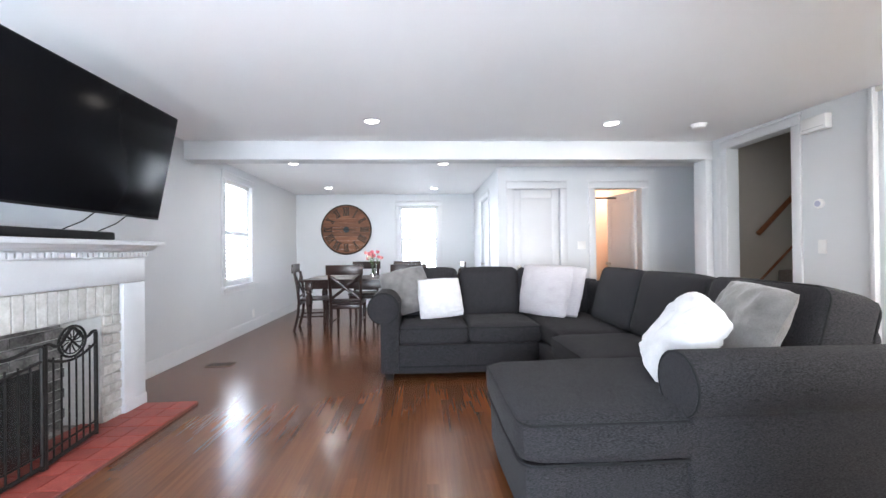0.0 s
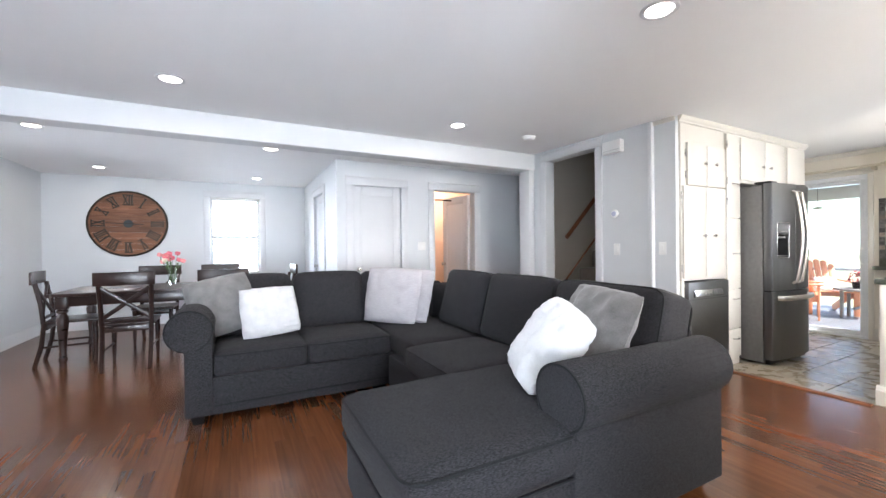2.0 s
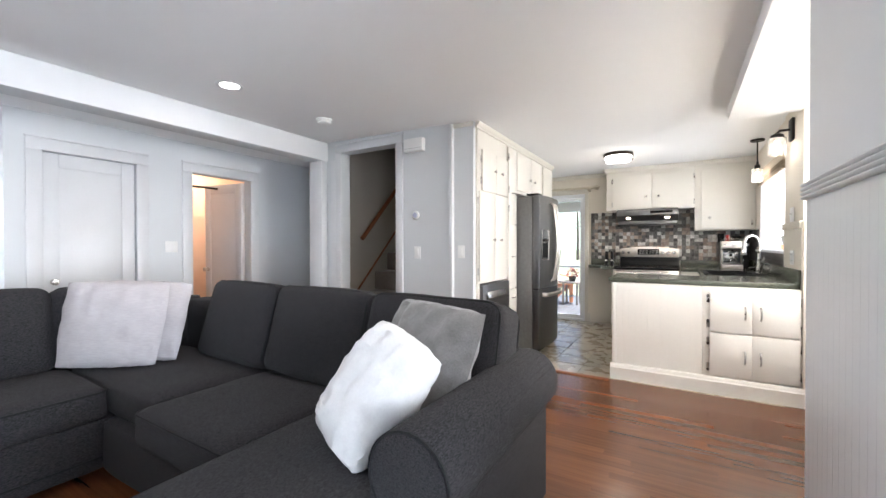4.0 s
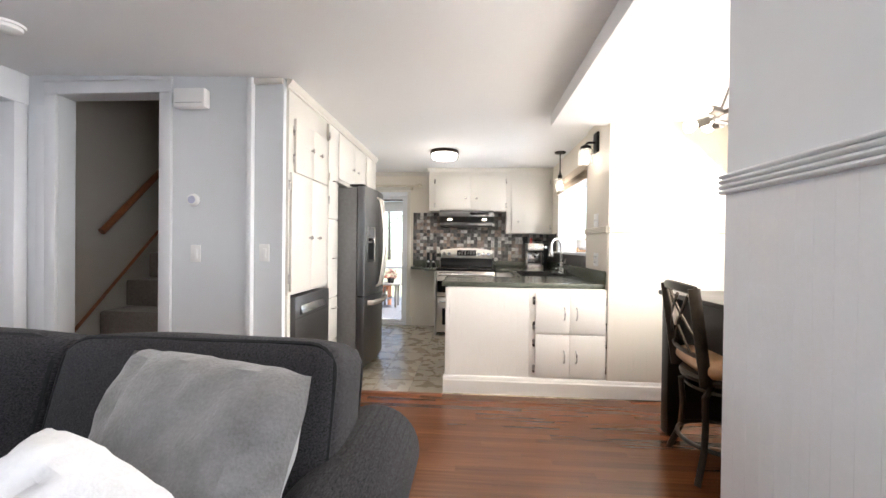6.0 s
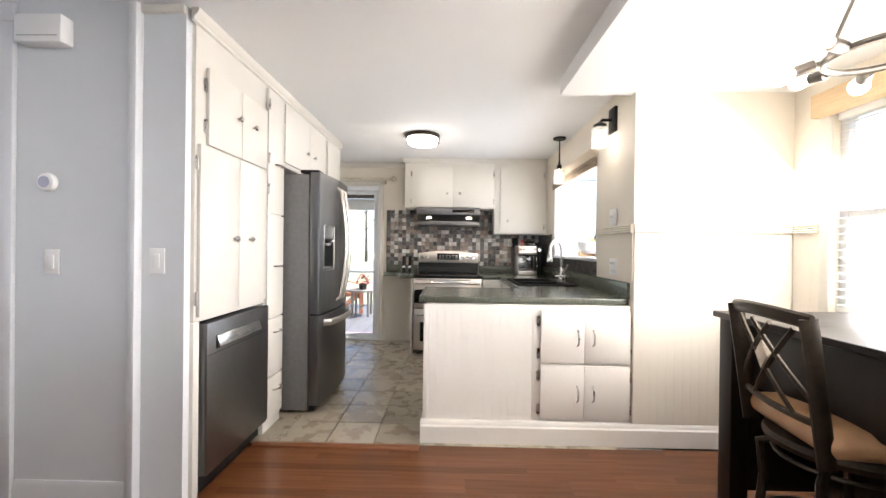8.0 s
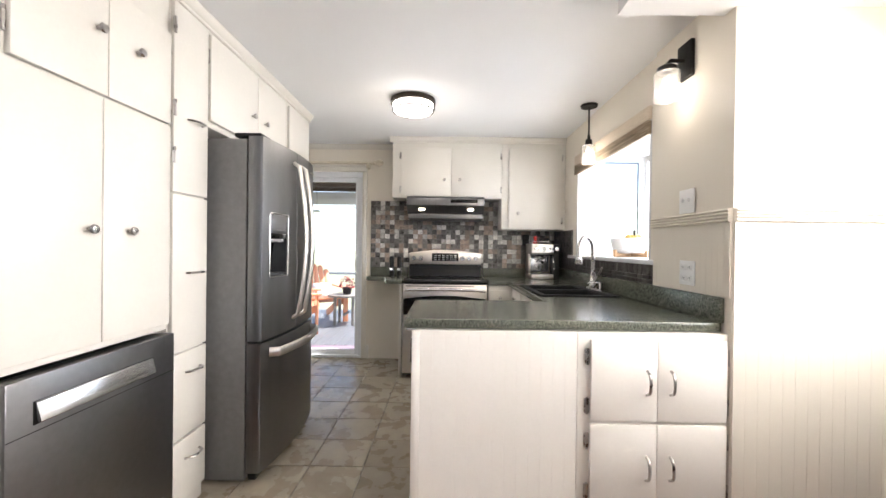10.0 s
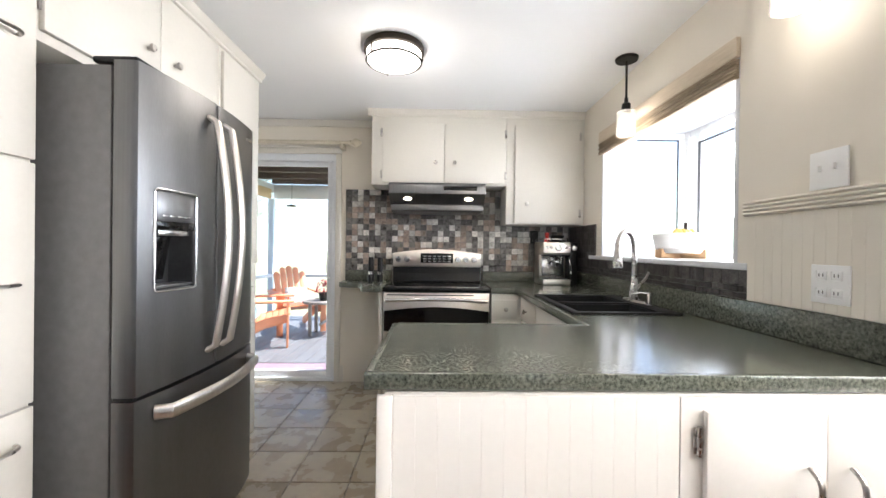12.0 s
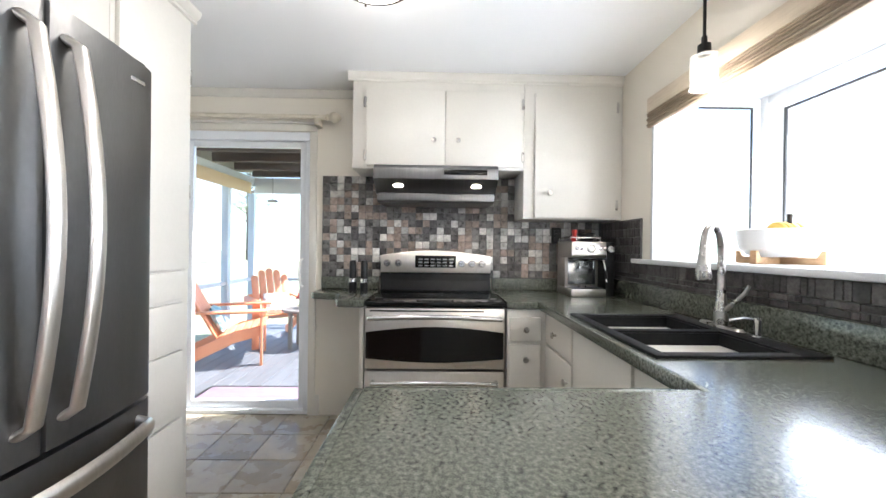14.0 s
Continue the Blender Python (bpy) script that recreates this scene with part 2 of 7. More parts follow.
def wall(name, axis, p0, p1, a0, a1, z0, z1, openings, material, label):
    """A wall with thickness p0 to p1 on its axis, running a0 to a1, with openings (a0, a1, z0, z1) that go through it."""
    av = sorted({a0, a1, *[v for o in openings for v in o[:2] if a0 < v < a1]})
    zv = sorted({z0, z1, *[v for o in openings for v in o[2:] if z0 < v < z1]})
    full = {(i, k) for i in range(len(av) - 1) for k in range(len(zv) - 1)
            if not any(o[0] <= (av[i] + av[i + 1]) / 2 <= o[1] and o[2] <= (zv[k] + zv[k + 1]) / 2 <= o[3] for o in openings)}
    bm = bmesh.new()

    def v(p, a, z):
        return bm.verts.new((p, a, z) if axis == "x" else (a, p, z))

    for i, k in full:
        al, ah, zl, zh = av[i], av[i + 1], zv[k], zv[k + 1]
        for p in (p0, p1):
            bm.faces.new((v(p, al, zl), v(p, ah, zl), v(p, ah, zh), v(p, al, zh)))
        if (i - 1, k) not in full:
            bm.faces.new((v(p0, al, zl), v(p1, al, zl), v(p1, al, zh), v(p0, al, zh)))
        if (i + 1, k) not in full:
            bm.faces.new((v(p0, ah, zl), v(p1, ah, zl), v(p1, ah, zh), v(p0, ah, zh)))
        if (i, k - 1) not in full:
            bm.faces.new((v(p0, al, zl), v(p1, al, zl), v(p1, ah, zl), v(p0, ah, zl)))
        if (i, k + 1) not in full:
            bm.faces.new((v(p0, al, zh), v(p1, al, zh), v(p1, ah, zh), v(p0, ah, zh)))
    bmesh.ops.remove_doubles(bm, verts=bm.verts, dist=1e-5)
    return setting(name, bm, material, label, "wall")


# ---- structure ----
wall("wall_west", "x", -1.75, -1.61, -1.6, 8.42, 0, 2.45, [(5.36, 6.14, 0.72, 2.13)], WALL_GREY, "pale blue-grey painted west wall with a window opening")
wall("wall_north", "y", 8.28, 8.42, -1.61, 2.15, 0, 2.45, [(0.50, 1.26, 0.72, 2.08)], WALL_GREY, "pale blue-grey painted dining room wall with a window opening")
wall("wall_dining_side", "x", 2.03, 2.15, 5.75, 8.28, 0, 2.45, [(6.45, 7.20, 0, 2.02)], WALL_GREY, "pale blue-grey wall beside the dining table with a white door")
wall("wall_closet", "y", 5.63, 5.75, 2.03, 5.2, 0, 2.45, [(2.25, 2.915, 0, 2.015), (3.43, 4.11, 0, 2.015)], WALL_GREY, "pale blue-grey wall with the closet and bathroom doorways")
wall("wall_stairs", "x", 4.32, 4.44, 2.8602, 4.72, 0, 2.45, [(3.51, 4.27, 0, 2.235)], WALL_GREY, "pale grey wall with the stair doorway")
wall("wall_pantry_side", "x", 4.345, 4.44, 2.66, 2.86, 0, 2.45, [], WALL_GREY, "pale grey wall beside the pantry cabinet")
wall("wall_hall_end", "x", 5.2, 5.3, 4.72, 5.75, 0, 2.45, [], WALL_GREY, "grey wall closing the short hallway")
wall("wall_hall_back", "y", 4.60, 4.72, 4.44, 5.3, 0, 2.45, [], WALL_GREY, "grey hallway wall behind the stairs")
wall("wall_south", "y", -1.5, -1.36, -1.75, 1.87, 0, 2.45, [(-1.1, 1.1, 0.30, 2.1)], WALL_GREY, "grey wall behind, out of view, with an assumed wide window opening")
wall("wall_stub_west", "x", 1.73, 1.87, -1.36, 0.56, 0, 2.45, [], WALL_GREY, "grey end of the partition wall")
wall("wall_stub", "y", 0.56, 0.70, 1.73, 2.886, 0, 2.45, [], WALL_GREY, "pale grey partition wall with beadboard wainscot")
wall("wall_nook_west", "x", 2.75, 2.886, -0.9, 0.56, 0, 2.45, [], WALL_CREAM, "cream wall of the breakfast nook")
wall("wall_nook_south", "y", -0.84, -0.70, 2.75, 5.19, 0, 2.45, [(3.05, 4.80, 0.86, 2.02)], WALL_CREAM, "cream breakfast nook wall with a wide window opening")
wall("wall_nook_east", "x", 5.05, 5.19, -0.70, 0.245, 0, 2.45, [], WALL_CREAM, "cream wall between breakfast nook and kitchen")
wall("wall_kitchen_stub", "y", 0.10, 0.283, 5.19, 5.66, 0, 2.45, [], WALL_CREAM, "cream wall end beside the kitchen window")
wall("wall_kitchen_stub_end", "x", 5.05, 5.19, 0.245, 0.283, 0, 2.45, [], WALL_CREAM, "cream end face of the kitchen wall")
wall("wall_kitchen_south", "y", 0.10, 0.262, 5.66, 7.85, 0, 2.45, [(5.74, 7.055, 1.16, 2.06)], WALL_CREAM, "cream kitchen wall with a box window over the sink")
wall("wall_kitchen_east", "x", 7.71, 7.85, 0.262, 4.3, 0, 2.45, [(2.37, 4.1, 0.0, 2.03)], WALL_CREAM, "cream kitchen wall with a sliding door opening")
wall("wall_kitchen_north", "y", 3.42, 3.54, 4.44, 7.71, 0, 2.45, [], WALL_CREAM, "cream wall behind the refrigerator")



def ceil_at(y):
    """The old ceiling rises a little towards the beam."""
    return CEIL + 0.048 * min(1.0, max(0.0, (y - 2.6) / 1.9))


bm = prism([(0.70, CEIL), (2.6, CEIL), (4.49, ceil_at(4.49)), (4.70, ceil_at(4.49)), (4.70, CEIL), (5.75, CEIL), (5.75, 2.5), (0.70, 2.5)], "x", -1.75, 4.44)
setting("ceiling", bm, CEIL_WHITE, "smooth white painted living room ceiling", "ceiling")
setting("ceiling_pantry", box(4.44, 5.3, 0.70, 3.46, CEIL, CEIL + 0.12), CEIL_WHITE, "white ceiling over the tall cabinets", "ceiling")
setting("ceiling_hallway", box(4.44, 5.3, 4.58, 5.75, CEIL, CEIL + 0.12), CEIL_WHITE, "white ceiling of the short hallway", "ceiling")
setting("ceiling_kitchen", box(5.3, 7.85, 0.10, 3.50, CEIL, CEIL + 0.12), CEIL_WHITE, "smooth white painted kitchen ceiling", "ceiling")
setting("ceiling_kitchen_edge", box(5.121, 5.3, 0.10, 0.70, CEIL, CEIL + 0.12), CEIL_WHITE, "white ceiling strip above the peninsula", "ceiling")
setting("ceiling_dining", box(-1.75, 2.15, 5.75, 8.42, CEIL, CEIL + 0.12), CEIL_WHITE, "smooth white dining room ceiling", "ceiling")
setting("ceiling_south", box(-1.75, 1.87, -1.5, 0.70, CEIL, CEIL + 0.12), CEIL_WHITE, "white ceiling at the room's near end", "ceiling")
setting("ceiling_nook", box(1.87, 5.12, -0.84, 0.737, 2.225, CEIL + 0.12), CEIL_WHITE, "lowered white ceiling of the breakfast nook", "ceiling")
setting("ceiling_hall", box(2.15, 5.3, 5.75, 8.42, CEIL, CEIL + 0.12), CEIL_WHITE, "white bathroom ceiling", "ceiling")
setting("beam", box(-1.61, 4.32, 4.49, 4.699, 2.168, CEIL + 0.044, 0.004), mat("beam_white", (0.64, 0.65, 0.665), (0.69, 0.70, 0.715), 0.8, scale=3, bump=0.1, bscale=200), "white painted ceiling beam across the room", "beam")
setting("beam_post", box(4.235, 4.318, 4.50, 4.70, 0, 2.168, 0.003), TRIM, "white post under the end of the beam", "post")
setting("subfloor", box(-1.75, 5.3, -1.5, 8.42, -0.12, -0.012), SUBFLOOR, "dark subfloor between the boards", "floor")
setting("subfloor_kitchen", box(5.0, 7.85, 0.1, 4.6, -0.12, -0.006), GROUT, "grey grout bed of the kitchen floor", "floor")

# ---- kitchen: counters, cabinets, appliances ----
COUNTER = mat("speckled_laminate", (0.006, 0.008, 0.006), (0.185, 0.195, 0.155), 0.2, scale=120, detail=3, bscale=420, fine=0.35, coat=0.2)


def hinge(parent, x, y, z, facing):
    """A small surface-mounted butterfly hinge."""
    w, d = 0.006, 0.004
    if facing == "-y":
        bm = box(x - 0.011, x + 0.011, y - d, y, z - 0.03, z + 0.03, 0.0015)
        sweep([(x, y - 0.006, z - 0.034), (x, y - 0.006, z + 0.034)], w, 8, bm)
    else:
        bm = box(x - d, x, y - 0.011, y + 0.011, z - 0.03, z + 0.03, 0.0015)
        sweep([(x - 0.006, y, z - 0.034), (x - 0.006, y, z + 0.034)], w, 8, bm)
    part("hinge", bm, HANDLE, parent, "worn nickel hinge", True)


def knob(parent, x, y, z, facing):
    bm = lathe([(0.006, 0), (0.006, 0.012), (0.013, 0.016), (0.0165, 0.022), (0.013, 0.029), (0.0, 0.031)], 16)
    moved(bm, pose(x, y, z, *{"-y": (90, 0, 0), "-x": (0, -90, 0)}[facing]))
    part("knob", bm, HANDLE, parent, "round nickel knob", True)


def pull(parent, x, y, z, facing, length=0.1, upright=False):
    """A bowed bar pull with flared ends."""
    pts = []
    for i in range(13):
        s = i / 12 * 2 - 1
        out = 0.030 * (1 - s ** 4) + 0.004
        a = s * length / 2
        if facing == "-y":
            pts.append((x + (0 if upright else a), y - out, z + (a if upright else 0)))
        else:
            pts.append((x - out, y + (0 if upright else a), z + (a if upright else 0)))
    part("pull", sweep(pts, 0.0065, 10, None, 0.8), HANDLE, parent, "bowed nickel pull handle", True)


def door_leaf(parent, name, lo, hi, material=None):
    """A slab cabinet door or drawer front between two corners."""
    return part(name, box(lo[0], hi[0], lo[1], hi[1], lo[2], hi[2], 0.004), material or CAB, parent, "", True)


FY = 2.64
tall = thing("pantry_cabinet", 4.386, FY, 0, "tall cream painted pantry cabinet with slab doors over the dishwasher", "cabinet")
body = box(4.386, 5.084, FY + 0.001, 3.30, 0.86, 2.305, 0.003)
box(4.386, 4.43, FY + 0.001, 3.30, 0, 0.859, 0.002, 2, body)
part("body", body, CAB, tall, "", True)
for x0, x1, z0, z1, kx in ((4.462, 4.766, 1.722, 2.10, 4.722), (4.769, 5.074, 1.722, 2.10, 4.889), (4.40, 4.747, 0.885, 1.712, 4.692), (4.7505, 5.074, 0.885, 1.712, 4.855)):
    d = door_leaf(tall, "door", (x0, FY - 0.019, z0), (x1, FY, z1))
    knob(d, kx, FY - 0.019, 1.932 if z0 > 1 else 1.266, "-y")
    hx = x0 - 0.009 if kx > (x0 + x1) / 2 else x1 + 0.006
    for hz in (z0 + 0.09, z1 - 0.09):
        hinge(d, hx, FY - 0.002, hz, "-y")
drawers = thing("drawer_tower", 5.085, FY, 0, "narrow cream cabinet tower with drawers and bowed pulls", "cabinet")
part("body", box(5.085, 5.336, FY + 0.001, 3.30, 0, 2.305, 0.003), CAB, drawers, "", True)
for z0, z1 in ((1.445, 2.26), (0.75, 1.435), (0.36, 0.74), (0.08, 0.35)):
    d = door_leaf(drawers, "drawer_front", (5.090, FY - 0.019, z0), (5.331, FY, z1))
    pull(d, 5.225, FY - 0.019, {1.445: 1.775, 0.75: 1.093, 0.36: 0.65, 0.08: 0.262}[z0], "-y", 0.105)
for hz in (1.60, 2.15, 1.8):
    hinge(drawers, 5.086, FY - 0.021, hz, "-y")
over = thing("over_fridge_cabinet", 5.337, FY, 1.79, "cream wall cabinet above the refrigerator with two doors", "cabinet")
part("body", box(5.337, 6.30, FY + 0.001, 3.30, 1.80, 2.305, 0.003), CAB, over, "", True)
for x0, x1, kx in ((5.352, 5.836, 5.760), (5.8385, 6.246, 5.922)):
    d = door_leaf(over, "door", (x0, FY - 0.019, 1.83), (x1, FY, 2.25))
    knob(d, kx, FY - 0.019, 1.985, "-y")
for hz in (1.92, 2.14):
    hinge(over, 5.344, FY - 0.004, hz, "-y")
side = thing("side_pantry", 6.301, FY, 0, "narrow cream tall cabinet beside the refrigerator with small drawers", "cabinet")
part("body", box(6.301, 6.76, FY + 0.001, 3.30, 0, 2.305, 0.003), CAB, side, "", True)
d = door_leaf(side, "door", (6.32, FY - 0.019, 1.10), (6.735, FY, 2.25))
for hz in (1.46, 2.0):
    hinge(d, 6.745, FY - 0.004, hz, "-y")
for z0, z1 in ((0.965, 1.09), (0.74, 0.95), (0.43, 0.73), (0.10, 0.42)):
    d = door_leaf(side, "drawer_front", (6.32, FY - 0.019, z0), (6.70, FY, z1))
    knob(d, 6.34, FY - 0.019, (z0 + z1) / 2, "-y")
crown = [(FY + 0.0, 2.27), (FY - 0.012, 2.275), (FY - 0.012, 2.288), (FY - 0.03, 2.305), (FY - 0.036, 2.328), (FY + 0.0, 2.328)]
setting("trim_crown_cabinets", prism(crown, "x", 4.35, 6.79), CAB, "cream crown moulding along the tall cabinets", "moulding")

dish = thing("dishwasher", 4.44, FY, 0, "dark stainless dishwasher with a recessed bar handle", "dishwasher")
part("tub", box(4.445, 5.09, FY + 0.03, 3.22, 0.10, 0.84, 0.003), BLACK, dish, "black tub", True)
door = part("door", box(4.445, 5.09, FY - 0.03, FY + 0.029, 0.10, 0.845, 0.006), STEEL_DARK, dish, "", True)
part("pocket", box(4.515, 4.965, FY - 0.0325, FY - 0.0305, 0.708, 0.775, 0.0008), BLACK, door, "", True)
part("handle", prism([(FY - 0.033, 0.774), (FY - 0.037, 0.770), (FY - 0.046, 0.735), (FY - 0.050, 0.718), (FY - 0.046, 0.714), (FY - 0.033, 0.722)], "x", 4.52, 4.96, 0.0015), CHROME, door, "bright scooped pocket handle", True)
part("seam", box(4.446, 5.089, FY - 0.0312, FY - 0.0302, 0.688, 0.6905), BLACK, door, "", True)
part("toe_kick", box(4.46, 5.09, FY + 0.03, FY + 0.05, 0.0, 0.099), BLACK, dish, "", True)


def loop_path(u0, u1, v0, v1, r):
    """A rectangle with rounded corners, as pairs."""
    out = []
    for cu, cv, a0 in ((u1 - r, v1 - r, 0), (u0 + r, v1 - r, 90), (u0 + r, v0 + r, 180), (u1 - r, v0 + r, 270)):
        for k in range(6):
            a = radians(a0 + 90 * k / 5)
            out.append((cu + r * math.cos(a), cv + r * math.sin(a)))
    return out


# refrigerator
FX0, FX1, FM = 5.395, 6.160, 5.7775
fr = thing("refrigerator", 5.40, 2.42, 0, "slate stainless french-door refrigerator with ice dispenser and freezer drawer", "refrigerator")
part("cabinet", box(FX0 + 0.003, FX1 - 0.003, 2.465, 3.25, 0.03, 1.755, 0.006), STEEL_SIDE, fr, "grey textured side panels", True)
part("hinge_cover", box(FX0 + 0.02, FX0 + 0.14, 2.40, 2.54, 1.769, 1.79, 0.008), BLACK, fr, "", True)
part("hinge_cover", box(FX1 - 0.13, FX1 - 0.01, 2.40, 2.54, 1.769, 1.79, 0.008), BLACK, fr, "", True)
part("hinge_cover", box(FX0 + 0.004, FX0 + 0.06, 2.40, 2.455, 0.7225, 0.7345, 0.003), BLACK, fr, "", True)


def front_y(x):
    """The bowed front of the refrigerator in plan."""
    s = (x - FM) / ((FX1 - FX0) / 2)
    return 2.350 + 0.036 * s * s


def bowed_door(x0, x1, z0, z1, into=None, round0=True, round1=True):
    pts = [(x0 + (x1 - x0) * i / 12, front_y(x0 + (x1 - x0) * i / 12)) for i in range(13)]
    out = [(x0, 2.455)]
    out += [(x0, pts[0][1] + 0.012), (x0 + 0.004, pts[0][1] + 0.003)] if round0 else [pts[0]]
    out += pts[1:-1]
    out += [(x1 - 0.004, pts[-1][1] + 0.003), (x1, pts[-1][1] + 0.012)] if round1 else [pts[-1]]
    return prism(out + [(x1, 2.455)], "z", z0, z1, 0, into)


# the left door is built round the dispenser's recess
DX0, DX1, DZ0, DZ1 = 5.462, 5.638, 1.058, 1.384
ld = bowed_door(FX0, DX0, 0.735, 1.768, None, True, False)
bowed_door(DX1, FM - 0.0025, 0.735, 1.768, ld, False, True)
bowed_door(DX0, DX1, 0.735, DZ0, ld, False, False)
bowed_door(DX0, DX1, DZ1, 1.768, ld, False, False)
left = part("fridge_door", ld, STEEL_DARK, fr, "", True)
right = part("fridge_door", bowed_door(FM + 0.0025, FX1, 0.735, 1.768), STEEL_DARK, fr, "", True)
low = part("freezer_drawer", bowed_door(FX0, FX1, 0.07, 0.722), STEEL_DARK, fr, "", True)
part("grille", box(FX0 + 0.03, FX1 - 0.01, 2.42, 2.46, 0.02, 0.062, 0.003), BLACK, fr, "", True)
for hx in (5.722, 5.826):
    pts = [(hx, 2.352, 0.80)] + [(hx, 2.326 - 0.052 * math.sin(math.pi * (i + 0.5) / 15), 0.79 + 0.92 * (i + 0.5) / 15) for i in range(15)] + [(hx, 2.352, 1.70)]
    part("door_handle", sweep(pts, 0.020, 14, None, 0.6), STEEL, left if hx < FM else right, "long bowed bright steel handle", True)
pts = [(5.465, 2.372, 0.665)] + [(5.46 + 0.635 * (i + 0.5) / 15, 2.330 - 0.045 * math.sin(math.pi * (i + 0.5) / 15), 0.665) for i in range(15)] + [(6.09, 2.372, 0.665)]
part("drawer_handle", sweep(pts, 0.013, 12, None, 1.9), STEEL, low, "long bowed bright steel handle", True)
FROST_STEEL = mat("dispenser_grey", (0.035, 0.036, 0.038), (0.055, 0.056, 0.058), 0.35, 0.4, scale=20)
rec = box(DX0, DX1, 2.4475, 2.4545, DZ0, DZ1)
for b in ((DX0, DX0 + 0.004, 2.372, 2.447, DZ0, DZ1), (DX1 - 0.004, DX1, 2.360, 2.447, DZ0, DZ1), (DX0 + 0.004, DX1 - 0.004, 2.372, 2.447, DZ0, DZ0 + 0.006)):
    box(*b, 0, 2, rec)
part("dispenser_recess", rec, FROST_STEEL, left, "deep dark dispenser recess", True)
rim = [(u, front_y(u) - 0.002, v) for u, v in loop_path(DX0 - 0.004, DX1 + 0.004, DZ0 - 0.004, DZ1 + 0.004, 0.014)]
part("dispenser_frame", sweep(rim, 0.0045, 8, closed=True), CHROME, left, "bright rounded dispenser frame", True)
slope = math.atan2(front_y(DX1) - front_y(DX0), DX1 - DX0)
face = Matrix.Translation((DX0, front_y(DX0), 0)) @ Matrix.Rotation(slope, 4, "Z")
DW = (DX1 - DX0) / math.cos(slope)
part("dispenser_panel", moved(box(0.001, DW - 0.001, 0.001, 0.05, 1.285, DZ1 - 0.001, 0.001), face), STEEL_DARK, left, "", True)
part("dispenser_display", moved(box(0.002, DW - 0.002, -0.0005, 0.045, 1.258, 1.2845, 0.001), face), BLACK_GLASS, left, "", True)
for i in range(4):
    part("button", moved(box(0.03 + i * 0.033, 0.05 + i * 0.033, -0.0012, 0.0008, 1.300, 1.305, 0.0004), face), CHROME, left, "", True)
part("dispenser_spout", moved(box(0.02, DW - 0.02, 0.006, 0.04, 1.236, 1.2575, 0.004), face), CHROME, left, "", True)
part("dispenser_paddle", moved(prism([(0.070, 1.085), (0.078, 1.085), (0.050, 1.235), (0.042, 1.235)], "x", 0.045, 0.115, 0.002), face), BLACK_GLASS, left, "", True)
part("dispenser_tray", moved(box(0.006, DW - 0.006, 0.004, 0.07, DZ0 + 0.0065, DZ0 + 0.014, 0.002), face), STEEL_DARK, left, "", True)
part("badge", box(6.035, 6.10, 2.3675, 2.3735, 1.70, 1.712, 0.001), CHROME, right, "small bright badge", True)

# peninsula
pen = thing("peninsula_cabinet", 5.05, 0.95, 0, "cream painted peninsula with beadboard front and four cabinet doors", "cabinet")
part("body", box(5.082, 5.66, 0.285, 1.585, 0.0, 0.872, 0.002), PANEL, pen, "", True)
part("front_frame", box(5.071, 5.0815, 0.20, 0.905, 0.14, 0.872, 0.001), PANEL, pen, "", True)
part("corner_stile", box(5.066, 5.0815, 1.565, 1.60, 0.14, 0.872, 0.003), PANEL, pen, "", True)
n = 13
for i in range(n):
    y0 = 0.907 + (1.563 - 0.907) * i / n
    y1 = 0.907 + (1.563 - 0.907) * (i + 1) / n
    bm = box(5.072, 5.0815, y0 + 0.0001, y1 - 0.0001, 0.14, 0.872, 0.0006, 1)
    part("bead_board", bm, PANEL, pen, "", True)
for y0, y1, z0, z1 in ((0.5803, 0.855, 0.51, 0.845), (0.292, 0.5797, 0.51, 0.845), (0.5803, 0.855, 0.155, 0.495), (0.292, 0.5797, 0.155, 0.495)):
    d = door_leaf(pen, "door", (5.053, y0, z0), (5.0705, y1, z1), PANEL)
    pull(d, 5.053, 0.625 if y0 > 0.5 else 0.528, (z0 + z1) / 2 - 0.005, "-x", 0.1, True)
    hy = y1 + 0.012 if y0 > 0.5 else y0 - 0.012
    for hz in (z0 + 0.06, z1 - 0.07):
        hinge(d, 5.068, hy, hz, "-x")
base = [(5.072, 0.0), (5.026, 0.0), (5.026, 0.105), (5.034, 0.115), (5.034, 0.125), (5.044, 0.138), (5.072, 0.138)]
setting("baseboard_peninsula", prism(base, "y", -0.698, 1.612), PANEL, "tall cream baseboard along the peninsula and nook wall", "baseboard")
setting("baseboard_peninsula_end", prism([(1.585, 0), (1.612, 0), (1.612, 0.105), (1.604, 0.115), (1.604, 0.125), (1.594, 0.138), (1.585, 0.138)], "x", 5.05, 5.66), PANEL, "cream baseboard on the peninsula's end", "baseboard")

